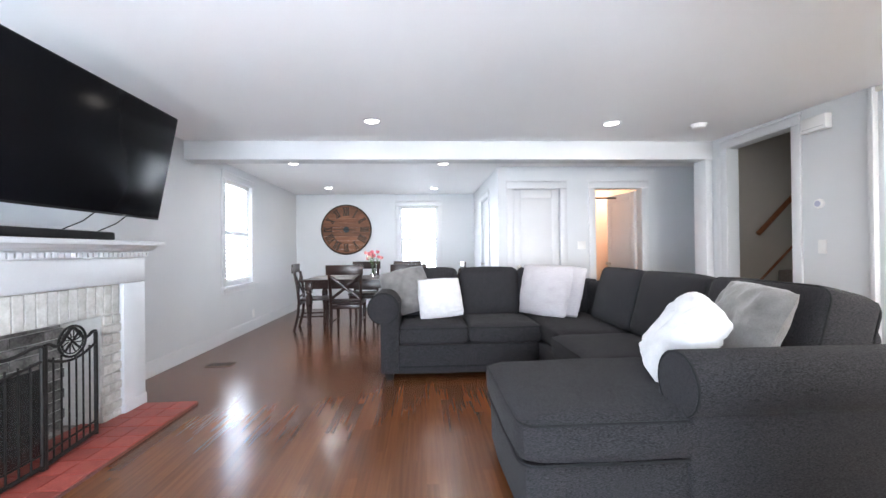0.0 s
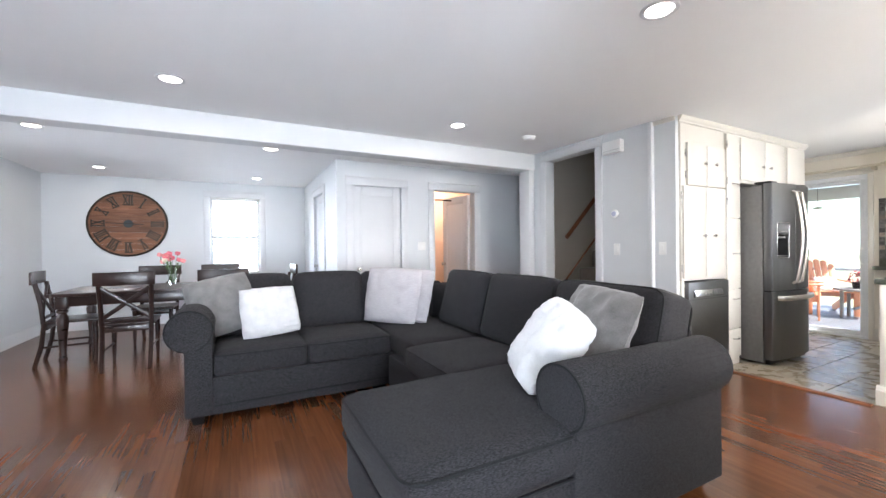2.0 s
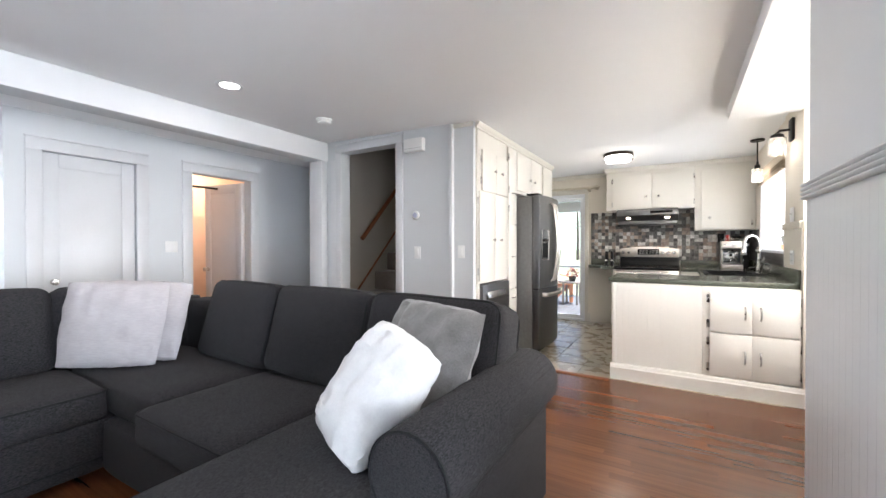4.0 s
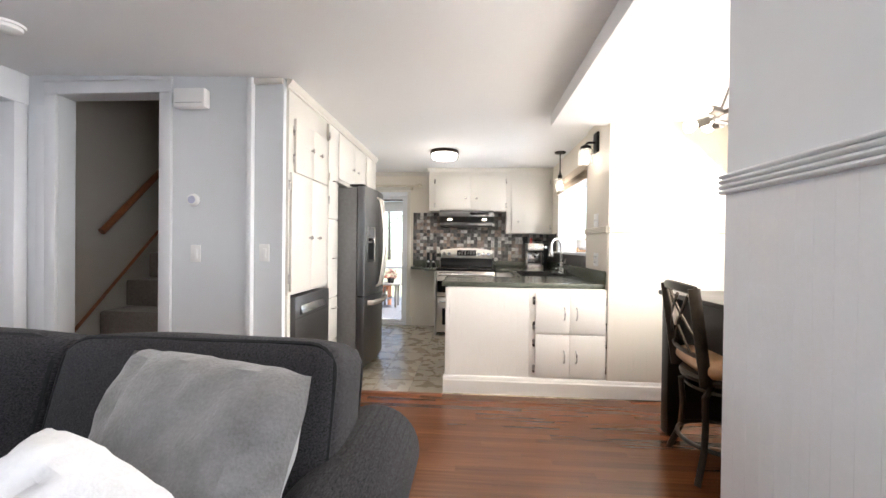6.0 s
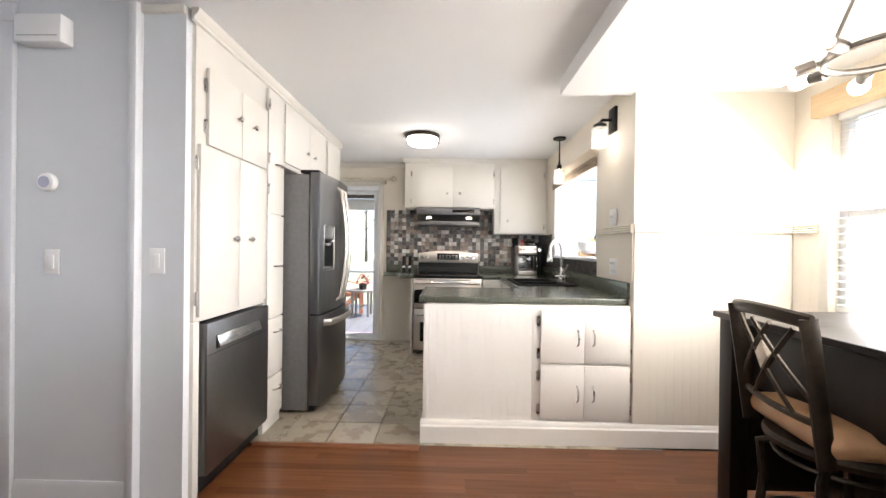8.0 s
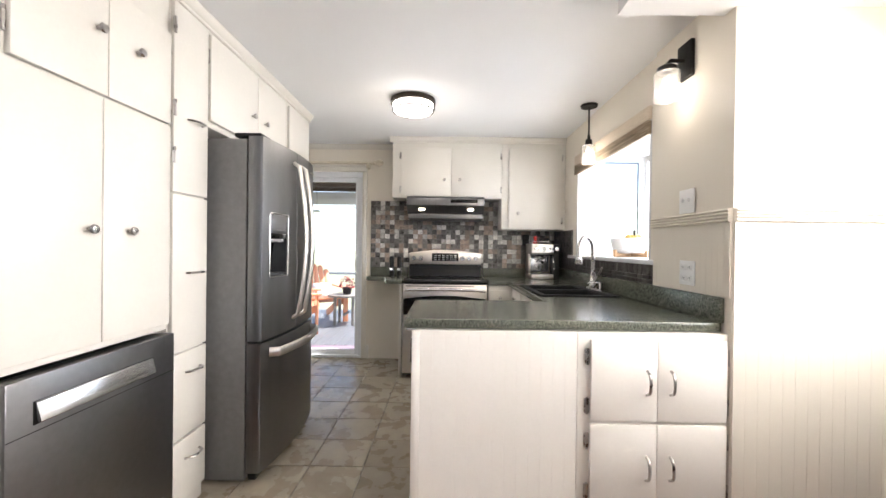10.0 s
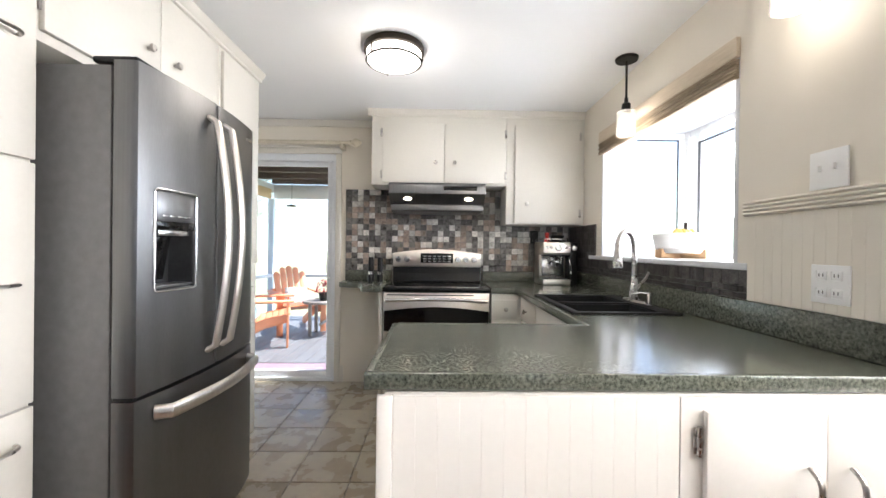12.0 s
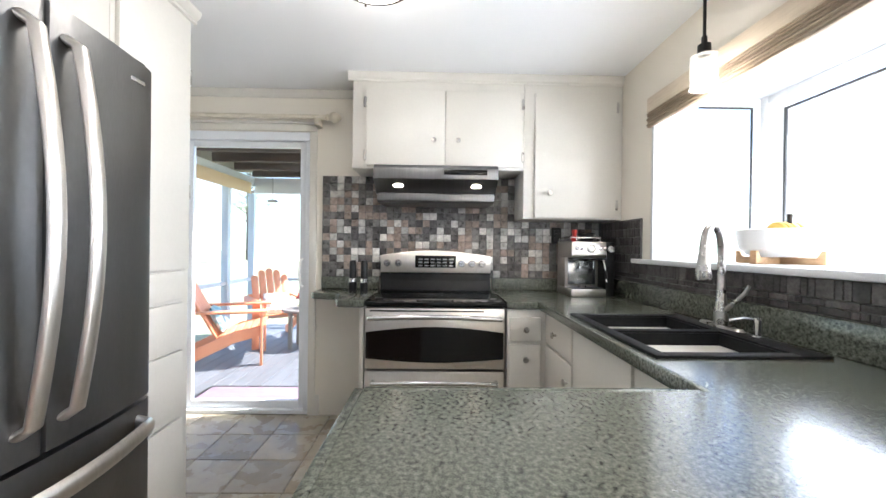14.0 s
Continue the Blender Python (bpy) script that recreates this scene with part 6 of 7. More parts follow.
def bar_stool(x, y, rz):
    """A swivel counter stool with a lattice back, facing its own -y."""
    t = thing("bar_stool", x, y, 0, "brown metal swivel bar stool with lattice back and tan leather seat", "bar stool", rz, "stools at the counter table")
    seat = rbox(-0.228, 0.228, -0.285, 0.185, 0.546, 0.634, 0.045, (0.008, 0.008, 0.018), 8, 0.002)
    part("seat_cushion", seat, SEATF, t, "tan leather cushion")
    part("seat_ring", lathe([(0.19, 0.505), (0.215, 0.505), (0.222, 0.525), (0.215, 0.5445), (0.19, 0.5445)], 32), BRONZE, t)
    part("swivel", lathe([(0.0, 0.47), (0.11, 0.47), (0.11, 0.5445), (0, 0.5445)], 24), BLACK_METAL, t)
    for sx in (-1, 1):
        for sy in (-1, 1):
            pts = [(sx * 0.10, sy * 0.10, 0.49), (sx * 0.165, sy * 0.165, 0.44), (sx * 0.155, sy * 0.155, 0.30), (sx * 0.165, sy * 0.165, 0.15), (sx * 0.21, sy * 0.21, 0.0)]
            part("leg", sweep(pts, 0.017, 8, None, 1.0), BRONZE, t)
    part("foot_ring", sweep([(0.225 * math.cos(radians(a)), 0.225 * math.sin(radians(a)), 0.17) for a in range(0, 360, 12)], 0.012, 8, closed=True), BRONZE, t)
    part("foot_ring", sweep([(0.185 * math.cos(radians(a)), 0.185 * math.sin(radians(a)), 0.46) for a in range(0, 360, 15)], 0.009, 8, closed=True), BRONZE, t)

    def at(s, z):
        b = 0.185 + 0.055 * (z - 0.58) / 0.42 + 0.03 * (1 - s * s)
        return (s * 0.205 * (1 + 0.05 * (z - 0.58)), b, z)

    for s in (-1, 1):
        part("back_post", sweep([at(s, 0.515 + 0.495 * i / 8) for i in range(9)], 0.0125, 10, None, 2.5), BRONZE, t)
    part("top_rail", sweep([at(-1.05 + 2.1 * i / 10, 1.0 + 0.012 * math.sin(i / 10 * math.pi)) for i in range(11)], 0.013, 8, None, 2.0), BRONZE, t)
    part("low_rail", sweep([at(-1 + 2 * i / 6, 0.655) for i in range(7)], 0.010, 8, None, 1.4), BRONZE, t)
    for a, b in (((-0.75, 0.97), (0.55, 0.655)), ((-0.25, 0.97), (0.95, 0.72)), ((0.75, 0.97), (-0.55, 0.655)), ((0.25, 0.97), (-0.95, 0.72))):
        part("lattice_bar", sweep([at(a[0] + (b[0] - a[0]) * i / 6, a[1] + (b[1] - a[1]) * i / 6) for i in range(7)], 0.008, 6, None, 1.3), BRONZE, t)
    p = at(0, 0.84)
    d = prism([(0, -0.055), (0.035, 0), (0, 0.055), (-0.035, 0)], "y", -0.012, 0.012, 0.002)
    part("inset", moved(d, pose(*p)), STONE, t, "small marble diamond inset")
    return t


stool = bar_stool(4.05, -0.02, -8)
copy_thing(stool, pose(3.35, 0.02, 0, 0, 0, -4))

CHM = mat("pewter", (0.10, 0.092, 0.085), (0.17, 0.155, 0.145), 0.35, 0.9, scale=20, rvar=0.08)
BULB = mat("clear_bulb", (1.0, 0.88, 0.7), None, 0.2, emit=6.0)
chd = thing("chandelier", 3.95, -0.06, 2.225, "pewter ring chandelier with glowing globe bulbs", "chandelier")
part("canopy", lathe([(0.0, -0.0005), (0.09, -0.0005), (0.092, -0.008), (0.092, -0.028), (0.086, -0.034), (0, -0.042)], 36), CHM, chd)
RZ = -0.30
for a in (40, 160, 280):
    part("rod", sweep([(0.06 * math.cos(radians(a)), 0.06 * math.sin(radians(a)), -0.034), (0.152 * math.cos(radians(a)), 0.152 * math.sin(radians(a)), RZ)], 0.007, 8), CHM, chd)
part("ring", sweep([(0.155 * math.cos(radians(a)), 0.155 * math.sin(radians(a)), RZ) for a in range(0, 360, 6)], 0.011, 8, closed=True, flat=1.2), CHM, chd)
for i in range(8):
    a = radians(i * 45 + 12)
    tilt_ = pose(0.173 * math.cos(a), 0.173 * math.sin(a), RZ, 0, 0, math.degrees(a)) @ pose(0, 0, 0, 0, 90 + (12 if i % 2 else -8), 0) @ Matrix.Diagonal((0.85, 0.85, 0.8, 1))
    so = part("socket", moved(lathe([(0.0, -0.02), (0.012, -0.02), (0.012, 0.0), (0.026, 0.005), (0.026, 0.07), (0.022, 0.075), (0, 0.075)], 18), tilt_), CHM, chd)
    part("bulb", moved(lathe([(0.012, 0.075), (0.016, 0.085), (0.036, 0.11), (0.040, 0.13), (0.032, 0.155), (0, 0.166)], 18), tilt_), BULB, so, "glowing globe bulb")
lp = new("chandelier_lamp", bpy.data.lights.new("chandelier_lamp", "POINT"))
lp.data.energy, lp.data.color, lp.data.shadow_soft_size = 6, (1.0, 0.88, 0.7), 0.2
lp.location = (3.95, -0.06, 1.77)

# ---- kitchen lamps ----
GLASS_LAMP = mat("lamp_glass", (1.0, 0.98, 0.95), None, 0.08, trans=0.9)
FROST = mat("frosted_glow", (1.0, 0.94, 0.85), None, 0.5, emit=3.2)
fl = thing("ceiling_light", 6.40, 1.72, CEIL, "round flush ceiling light with bronze rings and frosted glass", "ceiling light")
part("pan", lathe([(0.0, -0.0005), (0.165, -0.0005), (0.168, -0.008), (0.168, -0.035), (0.16, -0.038), (0, -0.038)], 40), BRONZE, fl)
part("glass", lathe([(0.152, -0.036), (0.150, -0.075), (0.138, -0.092), (0.09, -0.100), (0.0, -0.103)], 40), FROST, fl, "glowing frosted glass")
part("lower_ring", sweep([(0.153 * math.cos(radians(a)), 0.153 * math.sin(radians(a)), -0.083) for a in range(0, 360, 8)], 0.006, 8, closed=True), BRONZE, fl)
for a in (20, 140, 260):
    part("clip", sweep([(0.163 * math.cos(radians(a)), 0.163 * math.sin(radians(a)), -0.03), (0.163 * math.cos(radians(a)), 0.163 * math.sin(radians(a)), -0.092)], 0.005, 6), BRONZE, fl)
lp = new("flush_lamp", bpy.data.lights.new("flush_lamp", "POINT"))
lp.data.energy, lp.data.color, lp.data.shadow_soft_size = 2.2, (1.0, 0.88, 0.72), 0.15
lp.location = (6.40, 1.72, CEIL - 0.20)

BULB_SOFT = mat("soft_bulb", (1.0, 0.93, 0.82), None, 0.3, emit=7.0)


def jar_shade(parent, m):
    g = part("glass_shade", moved(lathe([(0.050, 0.0), (0.052, 0.0), (0.052, 0.13), (0.048, 0.136), (0.02, 0.136), (0.02, 0.133), (0.047, 0.133), (0.0495, 0.128), (0.0495, 0.0)], 32, None, False), m), GLASS_LAMP, parent, "clear glass cylinder shade", True)
    g.visible_shadow = False
    part("bulb", moved(lathe([(0, 0.012), (0.018, 0.016), (0.028, 0.04), (0.026, 0.06), (0.014, 0.09), (0.013, 0.105), (0, 0.105)], 20), m), BULB_SOFT, parent, "glowing bulb", True)


pn = thing("pendant_light", 6.47, 0.37, CEIL, "black pendant lamp with a clear glass cylinder shade", "pendant light")
part("canopy", lathe([(0, -0.0005), (0.062, -0.0005), (0.064, -0.006), (0.060, -0.018), (0, -0.02)], 32), BLACK_METAL, pn)
part("rod", lathe([(0, -0.02), (0.0065, -0.02), (0.0065, -0.235), (0.011, -0.235), (0.011, -0.262), (0, -0.262)], 12), BLACK_METAL, pn)
part("socket", lathe([(0, -0.262), (0.024, -0.268), (0.026, -0.31), (0, -0.312)], 20), BLACK_METAL, pn)
jar_shade(pn, pose(6.47, 0.37, CEIL - 0.45))
lp = new("pendant_lamp", bpy.data.lights.new("pendant_lamp", "POINT"))
lp.data.energy, lp.data.color, lp.data.shadow_soft_size = 1.2, (1.0, 0.88, 0.72), 0.04
lp.location = (6.47, 0.37, CEIL - 0.5)
sc = thing("wall_sconce", 5.37, 0.283, 2.15, "black wall sconce with a clear glass cylinder shade", "sconce")
part("backplate", box(5.315, 5.425, 0.2835, 0.305, 2.06, 2.235, 0.004), BLACK_METAL, sc, "", True)
part("arm", sweep([(5.37, 0.305, 2.15), (5.37, 0.37, 2.15), (5.37, 0.385, 2.13)], 0.010, 10), BLACK_METAL, sc, "", True)
part("cap", moved(lathe([(0, 0.135), (0.045, 0.137), (0.045, 0.16), (0.02, 0.175), (0, 0.175)], 24), pose(5.37, 0.385, 1.955)), BLACK_METAL, sc, "", True)
jar_shade(sc, pose(5.37, 0.385, 1.955) @ Matrix.Diagonal((1.15, 1.15, 1.0, 1)))
lp = new("sconce_lamp", bpy.data.lights.new("sconce_lamp", "POINT"))
lp.data.energy, lp.data.color, lp.data.shadow_soft_size = 0.2, (1.0, 0.85, 0.66), 0.04
lp.location = (5.37, 0.42, 1.93)

# ---- box window over the sink ----
bw = thing("window_5", 6.42, -0.15, 1.16, "white box window over the sink with a deep sill", "window", kind="structure")
part("window_sill", box(5.66, 7.22, -0.40, 0.290, 1.135, 1.162, 0.004), TRIM, bw, "", True)
part("head_board", box(5.70, 7.14, -0.40, 0.098, 2.065, 2.09, 0.003), TRIM, bw, "", True)
for x0, x1 in ((5.742, 5.764), (7.031, 7.053)):
    part("side_jamb", box(x0, x1, 0.021, 0.263, 1.1625, 2.06, 0.002), TRIM, bw, "", True)
for x0, x1, y0, y1 in ((5.74, 5.80, -0.40, -0.34), (6.995, 7.055, -0.40, -0.34), (6.18, 6.22, -0.395, -0.35), (6.88, 6.93, -0.395, -0.345)):
    part("post", box(x0, x1, y0, y1, 1.1625, 2.0645, 0.003), TRIM, bw, "", True)
for z0, z1 in ((1.1625, 1.20), (2.02, 2.064)):
    part("sash_rail", box(5.80, 6.995, -0.385, -0.35, z0, z1, 0.002), TRIM, bw, "", True)
for x in (5.755, 7.03):
    part("side_sash", box(x, x + 0.02, -0.339, 0.019, 1.1625, 1.20, 0.002), TRIM, bw, "", True)
    part("side_sash", box(x, x + 0.02, -0.339, 0.019, 2.02, 2.064, 0.002), TRIM, bw, "", True)
    g = part("pane", box(x + 0.008, x + 0.011, -0.339, 0.019, 1.2005, 2.0195), GLASS, bw, "", True)
    g.visible_shadow = False
for x0, x1 in ((5.80, 6.18), (6.22, 6.88), (6.93, 6.995)):
    g = part("pane", box(x0, x1, -0.374, -0.371, 1.2005, 2.0195), GLASS, bw, "", True)
    g.visible_shadow = False
GASKET = mat("grey_screen_frame", (0.03, 0.03, 0.032), (0.05, 0.05, 0.052), 0.5, scale=20)
for b in ((6.866, 6.879, -0.3445, -0.332, 1.2005, 1.962), (6.224, 6.8655, -0.3445, -0.332, 1.950, 1.962), (7.018, 7.029, -0.285, -0.276, 1.2005, 2.01), (7.018, 7.029, -0.2755, 0.018, 2.001, 2.01)):
    part("screen_frame", box(*b, 0.001), GASKET, bw, "thin grey insect screen frame", True)
bb = thing("bamboo_blind", 6.42, 0.26, 2.06, "tan bamboo blind rolled up over the sink window", "blind")
BAMBOO = mat("bamboo_dark", (0.20, 0.15, 0.10), (0.48, 0.38, 0.27), 0.7, scale=10, bump=0.4, bscale=90, stretch=(0.6, 8, 8), rand=0.2)
part("valance", box(5.735, 7.066, 0.264, 0.285, 1.985, 2.065, 0.003), mat("tan_valance", (0.55, 0.46, 0.35), (0.66, 0.57, 0.45), 0.7, scale=12, bump=0.3, bscale=120, stretch=(1, 10, 10)), bb, "", True)
for i in range(8):
    z = 1.978 - i * 0.010
    part("fold", box(5.738, 7.063, 0.2635, 0.292 - 0.004 * (i % 3), z - 0.008, z, 0.003, 1), BAMBOO, bb, "", True)

# bowl of bananas on the sill
bo = thing("fruit_bowl", 6.50, 0.02, 1.1625, "white bowl on a small wooden stand on the sill", "bowl")
STANDW = mat("stand_wood", (0.42, 0.25, 0.13), (0.55, 0.36, 0.2), 0.5, scale=12, stretch=(1, 6, 6))
part("bowl", lathe([(0.0, 0.03), (0.09, 0.03), (0.135, 0.06), (0.15, 0.14), (0.146, 0.145), (0.128, 0.065), (0.085, 0.038), (0, 0.037)], 36), WHITE_PLASTIC, bo)
for rz in (20, 110):
    bm = prism([(-0.165, 0), (0.165, 0), (0.165, 0.055), (0.150, 0.055), (0.135, 0.028), (-0.135, 0.028), (-0.150, 0.055), (-0.165, 0.055)], "y", -0.012, 0.012, 0.002)
    part("stand", moved(bm, pose(0, 0, 0 if rz < 90 else 0.0005, 0, 0, rz)), STANDW, bo, "pale wooden crossed stand")
BAN = mat("banana_skin", (0.50, 0.33, 0.06), (0.60, 0.44, 0.12), 0.5, scale=12)
bn = thing("bananas", 6.50, 0.02, 1.205, "small bunch of yellow bananas in the bowl", "fruit")
for i in range(4):
    pts = [(0.055 * math.cos(radians(20 + 22 * k)) - 0.03, (i - 1.5) * 0.026, 0.02 + 0.085 * math.sin(radians(20 + 22 * k)) + 0.03 * (k / 6)) for k in range(7)]
    part("banana", sweep(pts, 0.016, 8, None, 1.0, False, 0.010), BAN, bn)
part("stem", sweep([(-0.05, 0.0, 0.125), (-0.052, 0.0, 0.165)], 0.010, 8), BRONZE, bn)

# sink, faucet, soap pump
SINKM = mat("black_composite", (0.006, 0.006, 0.0065), (0.012, 0.012, 0.013), 0.65, ior=1.25, scale=60, bump=0.2, bscale=400)
sk = thing("kitchen_sink", 6.31, 0.60, 0.915, "black composite double-bowl kitchen sink", "sink")
RIM = 0.032
for b in ((SX0 - 0.01, SX1 + 0.01, SY0 - 0.01, SY0 + 0.075), (SX0 - 0.01, SX1 + 0.01, SY1 - RIM, SY1 + 0.008), (SX0 - 0.01, SX0 + RIM, SY0 + 0.0755, SY1 - RIM - 0.0005), (SX1 - RIM, SX1 + 0.01, SY0 + 0.0755, SY1 - RIM - 0.0005), (6.27, 6.31, SY0 + 0.0755, SY1 - RIM - 0.0005)):
    part("rim", box(*b, 0.9155, 0.924, 0.003), SINKM, sk, "", True)
for x0, x1 in ((SX0 + RIM, 6.27), (6.31, SX1 - RIM)):
    y0, y1 = SY0 + 0.075, SY1 - RIM
    bm = box(x0, x1, y0, y1, 0.72, 0.735)
    for b in ((x0 - 0.008, x0, y0, y1), (x1, x1 + 0.008, y0, y1), (x0, x1, y0 - 0.008, y0), (x0, x1, y1, y1 + 0.008)):
        box(*b, 0.72, 0.915, 0, 2, bm)
    bs = part("basin", bm, SINKM, sk, "", True)
    part("drain", moved(lathe([(0, 0), (0.045, 0), (0.045, 0.003), (0, 0.002)], 24), pose((x0 + x1) / 2, (y0 + y1) / 2, 0.7352)), STEEL, sk, "", True)
fc = thing("kitchen_faucet", 6.36, 0.365, 0.924, "brushed steel gooseneck kitchen faucet", "faucet")
part("deck_plate", moved(lathe([(0, 0), (0.028, 0), (0.026, 0.008), (0, 0.008)], 24), pose(6.36, 0.365, 0.924) @ Matrix.Diagonal((4.2, 1.0, 1, 1))), HANDLE, fc, "", True)
part("body", moved(lathe([(0, 0.008), (0.024, 0.008), (0.024, 0.06), (0.019, 0.10), (0.015, 0.14), (0, 0.14)], 20), pose(6.36, 0.365, 0.924)), HANDLE, fc, "", True)
pts = [(6.36, 0.365, 1.06), (6.36, 0.365, 1.20)] + [(6.36 - 0.05 * (1 - math.cos(radians(a))), 0.365 + 0.07 * (1 - math.cos(radians(a))), 1.21 + 0.10 * math.sin(radians(a))) for a in range(0, 181, 15)]
part("gooseneck", sweep(pts, 0.0145, 12), HANDLE, fc, "", True)
e = Vector(pts[-1])
part("spray_head", moved(lathe([(0, -0.10), (0.025, -0.10), (0.027, -0.085), (0.018, -0.02), (0.0145, 0.0), (0, 0.0)], 20), Matrix.Translation(e)), HANDLE, fc, "", True)
part("lever", sweep([(6.36, 0.365, 0.985), (6.33, 0.365, 0.995), (6.27, 0.345, 1.06), (6.255, 0.34, 1.09)], 0.010, 10, None, 1.0, False, 0.006), HANDLE, fc, "", True)
sp = thing("soap_dispenser", 6.16, 0.385, 0.924, "small brushed steel soap dispenser pump", "soap dispenser")
part("base", moved(lathe([(0, 0), (0.020, 0), (0.020, 0.006), (0.013, 0.01), (0.013, 0.05), (0.016, 0.055), (0.016, 0.07), (0, 0.07)], 18), pose(6.16, 0.385, 0.924)), CHROME, sp, "", True)
part("spout", sweep([(6.16, 0.385, 0.985), (6.165, 0.43, 0.99), (6.17, 0.475, 0.982)], 0.005, 8), CHROME, sp, "", True)

# coffee machine, mills
cm = thing("espresso_machine", 7.47, 0.49, 0.9155, "stainless espresso machine with portafilter on the counter", "coffee machine")
MX0, MX1, MY0, MY1 = 7.35, 7.60, 0.395, 0.615
part("base_tray", box(MX0 - 0.04, MX1, MY0, MY1, 0.9155, 0.965, 0.006), STEEL, cm, "", True)
part("drip_grate", box(MX0 - 0.035, MX0 + 0.10, MY0 + 0.01, MY1 - 0.01, 0.9655, 0.969, 0.001), BLACK, cm, "", True)
part("tower", box(MX0 + 0.09, MX1, MY0, MY1, 0.9655, 1.16, 0.004), STEEL, cm, "", True)
part("backplate", box(MX0 + 0.086, MX0 + 0.0895, MY0 + 0.02, MY1 - 0.02, 0.985, 1.14, 0.001), CHROME, cm, "", True)
part("head", prism([(MX0 - 0.045, 1.175), (MX0 - 0.035, 1.262), (MX1, 1.268), (MX1, 1.16), (MX0 - 0.03, 1.16)], "y", MY0, MY1, 0.006), STEEL, cm, "brushed steel head", True)
part("cup_rail", sweep([(u, v, 1.288) for u, v in loop_path(MX0, MX1 - 0.01, MY0 + 0.01, MY1 - 0.01, 0.02)], 0.004, 6, closed=True), CHROME, cm, "", True)
for u, v in ((MX0, 0.42), (MX0, 0.57), (MX1 - 0.02, MY0 + 0.01), (MX1 - 0.02, MY1 - 0.01)):
    part("rail_post", sweep([(u, v, 1.262), (u, v, 1.288)], 0.0035, 6), CHROME, cm, "", True)
g = part("gauge", moved(lathe([(0.027, 0), (0.027, 0.008), (0.023, 0.010), (0, 0.010)], 24), pose(MX0 - 0.039, 0.495, 1.217, 0, -84, 0)), CHROME, cm, "round pressure gauge", True)
part("dial", moved(lathe([(0.021, 0.0102), (0.021, 0.0112), (0, 0.0114)], 24), pose(MX0 - 0.039, 0.495, 1.217, 0, -84, 0)), WHITE_PLASTIC, g, "", True)
for y in (0.405, 0.435, 0.555, 0.585):
    part("button", moved(lathe([(0.011, 0), (0.011, 0.006), (0.008, 0.008), (0, 0.008)], 16), pose(MX0 - 0.039, y, 1.220, 0, -84, 0)), CHROME, cm, "", True)
part("control_band", box(MX0 - 0.036, MX0 + 0.05, MY0 + 0.006, MY1 - 0.006, 1.148, 1.1595, 0.002), BLACK, cm, "", True)
part("group_head", moved(lathe([(0, 0), (0.034, 0), (0.036, 0.03), (0.03, 0.036), (0, 0.036)], 20), pose(MX0 + 0.035, 0.515, 1.111)), CHROME, cm, "", True)
part("portafilter", sweep([(MX0 + 0.035, 0.515, 1.098), (MX0 - 0.04, 0.52, 1.094), (MX0 - 0.11, 0.525, 1.086)], 0.012, 10, None, 1.0, False, 0.015), BLACK, cm, "black handle", True)
part("hot_water_spout", sweep([(MX0 + 0.02, 0.455, 1.15), (MX0 + 0.015, 0.455, 1.09)], 0.005, 8), CHROME, cm, "", True)
part("hopper", moved(lathe([(0.045, 0), (0.06, 0.05), (0.055, 0.056), (0, 0.058)], 20), pose(MX0 + 0.18, 0.44, 1.2685)), BLACK, cm, "", True)
part("steam_wand", sweep([(MX0, 0.40, 1.15), (MX0 - 0.02, 0.395, 1.10), (MX0 - 0.035, 0.39, 1.01)], 0.005, 8), CHROME, cm, "", True)
part("steam_tip", sweep([(MX0 - 0.024, 0.394, 1.08), (MX0 - 0.033, 0.391, 1.03)], 0.009, 8), BLACK, cm, "", True)
part("side_panel", box(MX0 - 0.02, MX1, MY0 - 0.06, MY0 - 0.001, 0.9155, 1.262, 0.006), BLACK, cm, "", True)
part("steam_dial", moved(lathe([(0.022, 0), (0.022, 0.018), (0.018, 0.022), (0, 0.022)], 18), pose(MX0 - 0.02, MY0 - 0.03, 1.215, 0, -90, 0)), CHROME, cm, "", True)
solid("glass_cup", lathe([(0.022, 0), (0.03, 0.05), (0.028, 0.05), (0.020, 0.004), (0, 0.004)], 20), GLASS, "small clear glass cup on the coffee machine", "cup", MX0 + 0.03, 0.52, 0.9695)
solid("red_tamper", lathe([(0, 0), (0.02, 0), (0.02, 0.03), (0.012, 0.04), (0.018, 0.06), (0.018, 0.075), (0, 0.08)], 18), mat("red_plastic", (0.45, 0.03, 0.025), (0.55, 0.05, 0.04), 0.35), "red tamper on top of the coffee machine", "tamper", MX0 + 0.10, 0.55, 1.266)
mill = None
for y in (2.02, 1.94):
    if mill is None:
        mill = thing("pepper_mill", 7.52, y, 0.9155, "tall black and steel electric pepper mill", "pepper mill", group="pepper mills")
        part("body", lathe([(0, 0), (0.026, 0), (0.026, 0.06), (0, 0.06)], 22), BLACK, mill)
        part("band", lathe([(0, 0.0602), (0.0255, 0.0602), (0.0255, 0.085), (0, 0.085)], 22), CHROME, mill, "bright steel band")
        part("top", lathe([(0, 0.0852), (0.024, 0.0852), (0.022, 0.19), (0.018, 0.205), (0, 0.207)], 22), BLACK, mill)
    else:
        copy_thing(mill, pose(7.50, y, 0.9155))

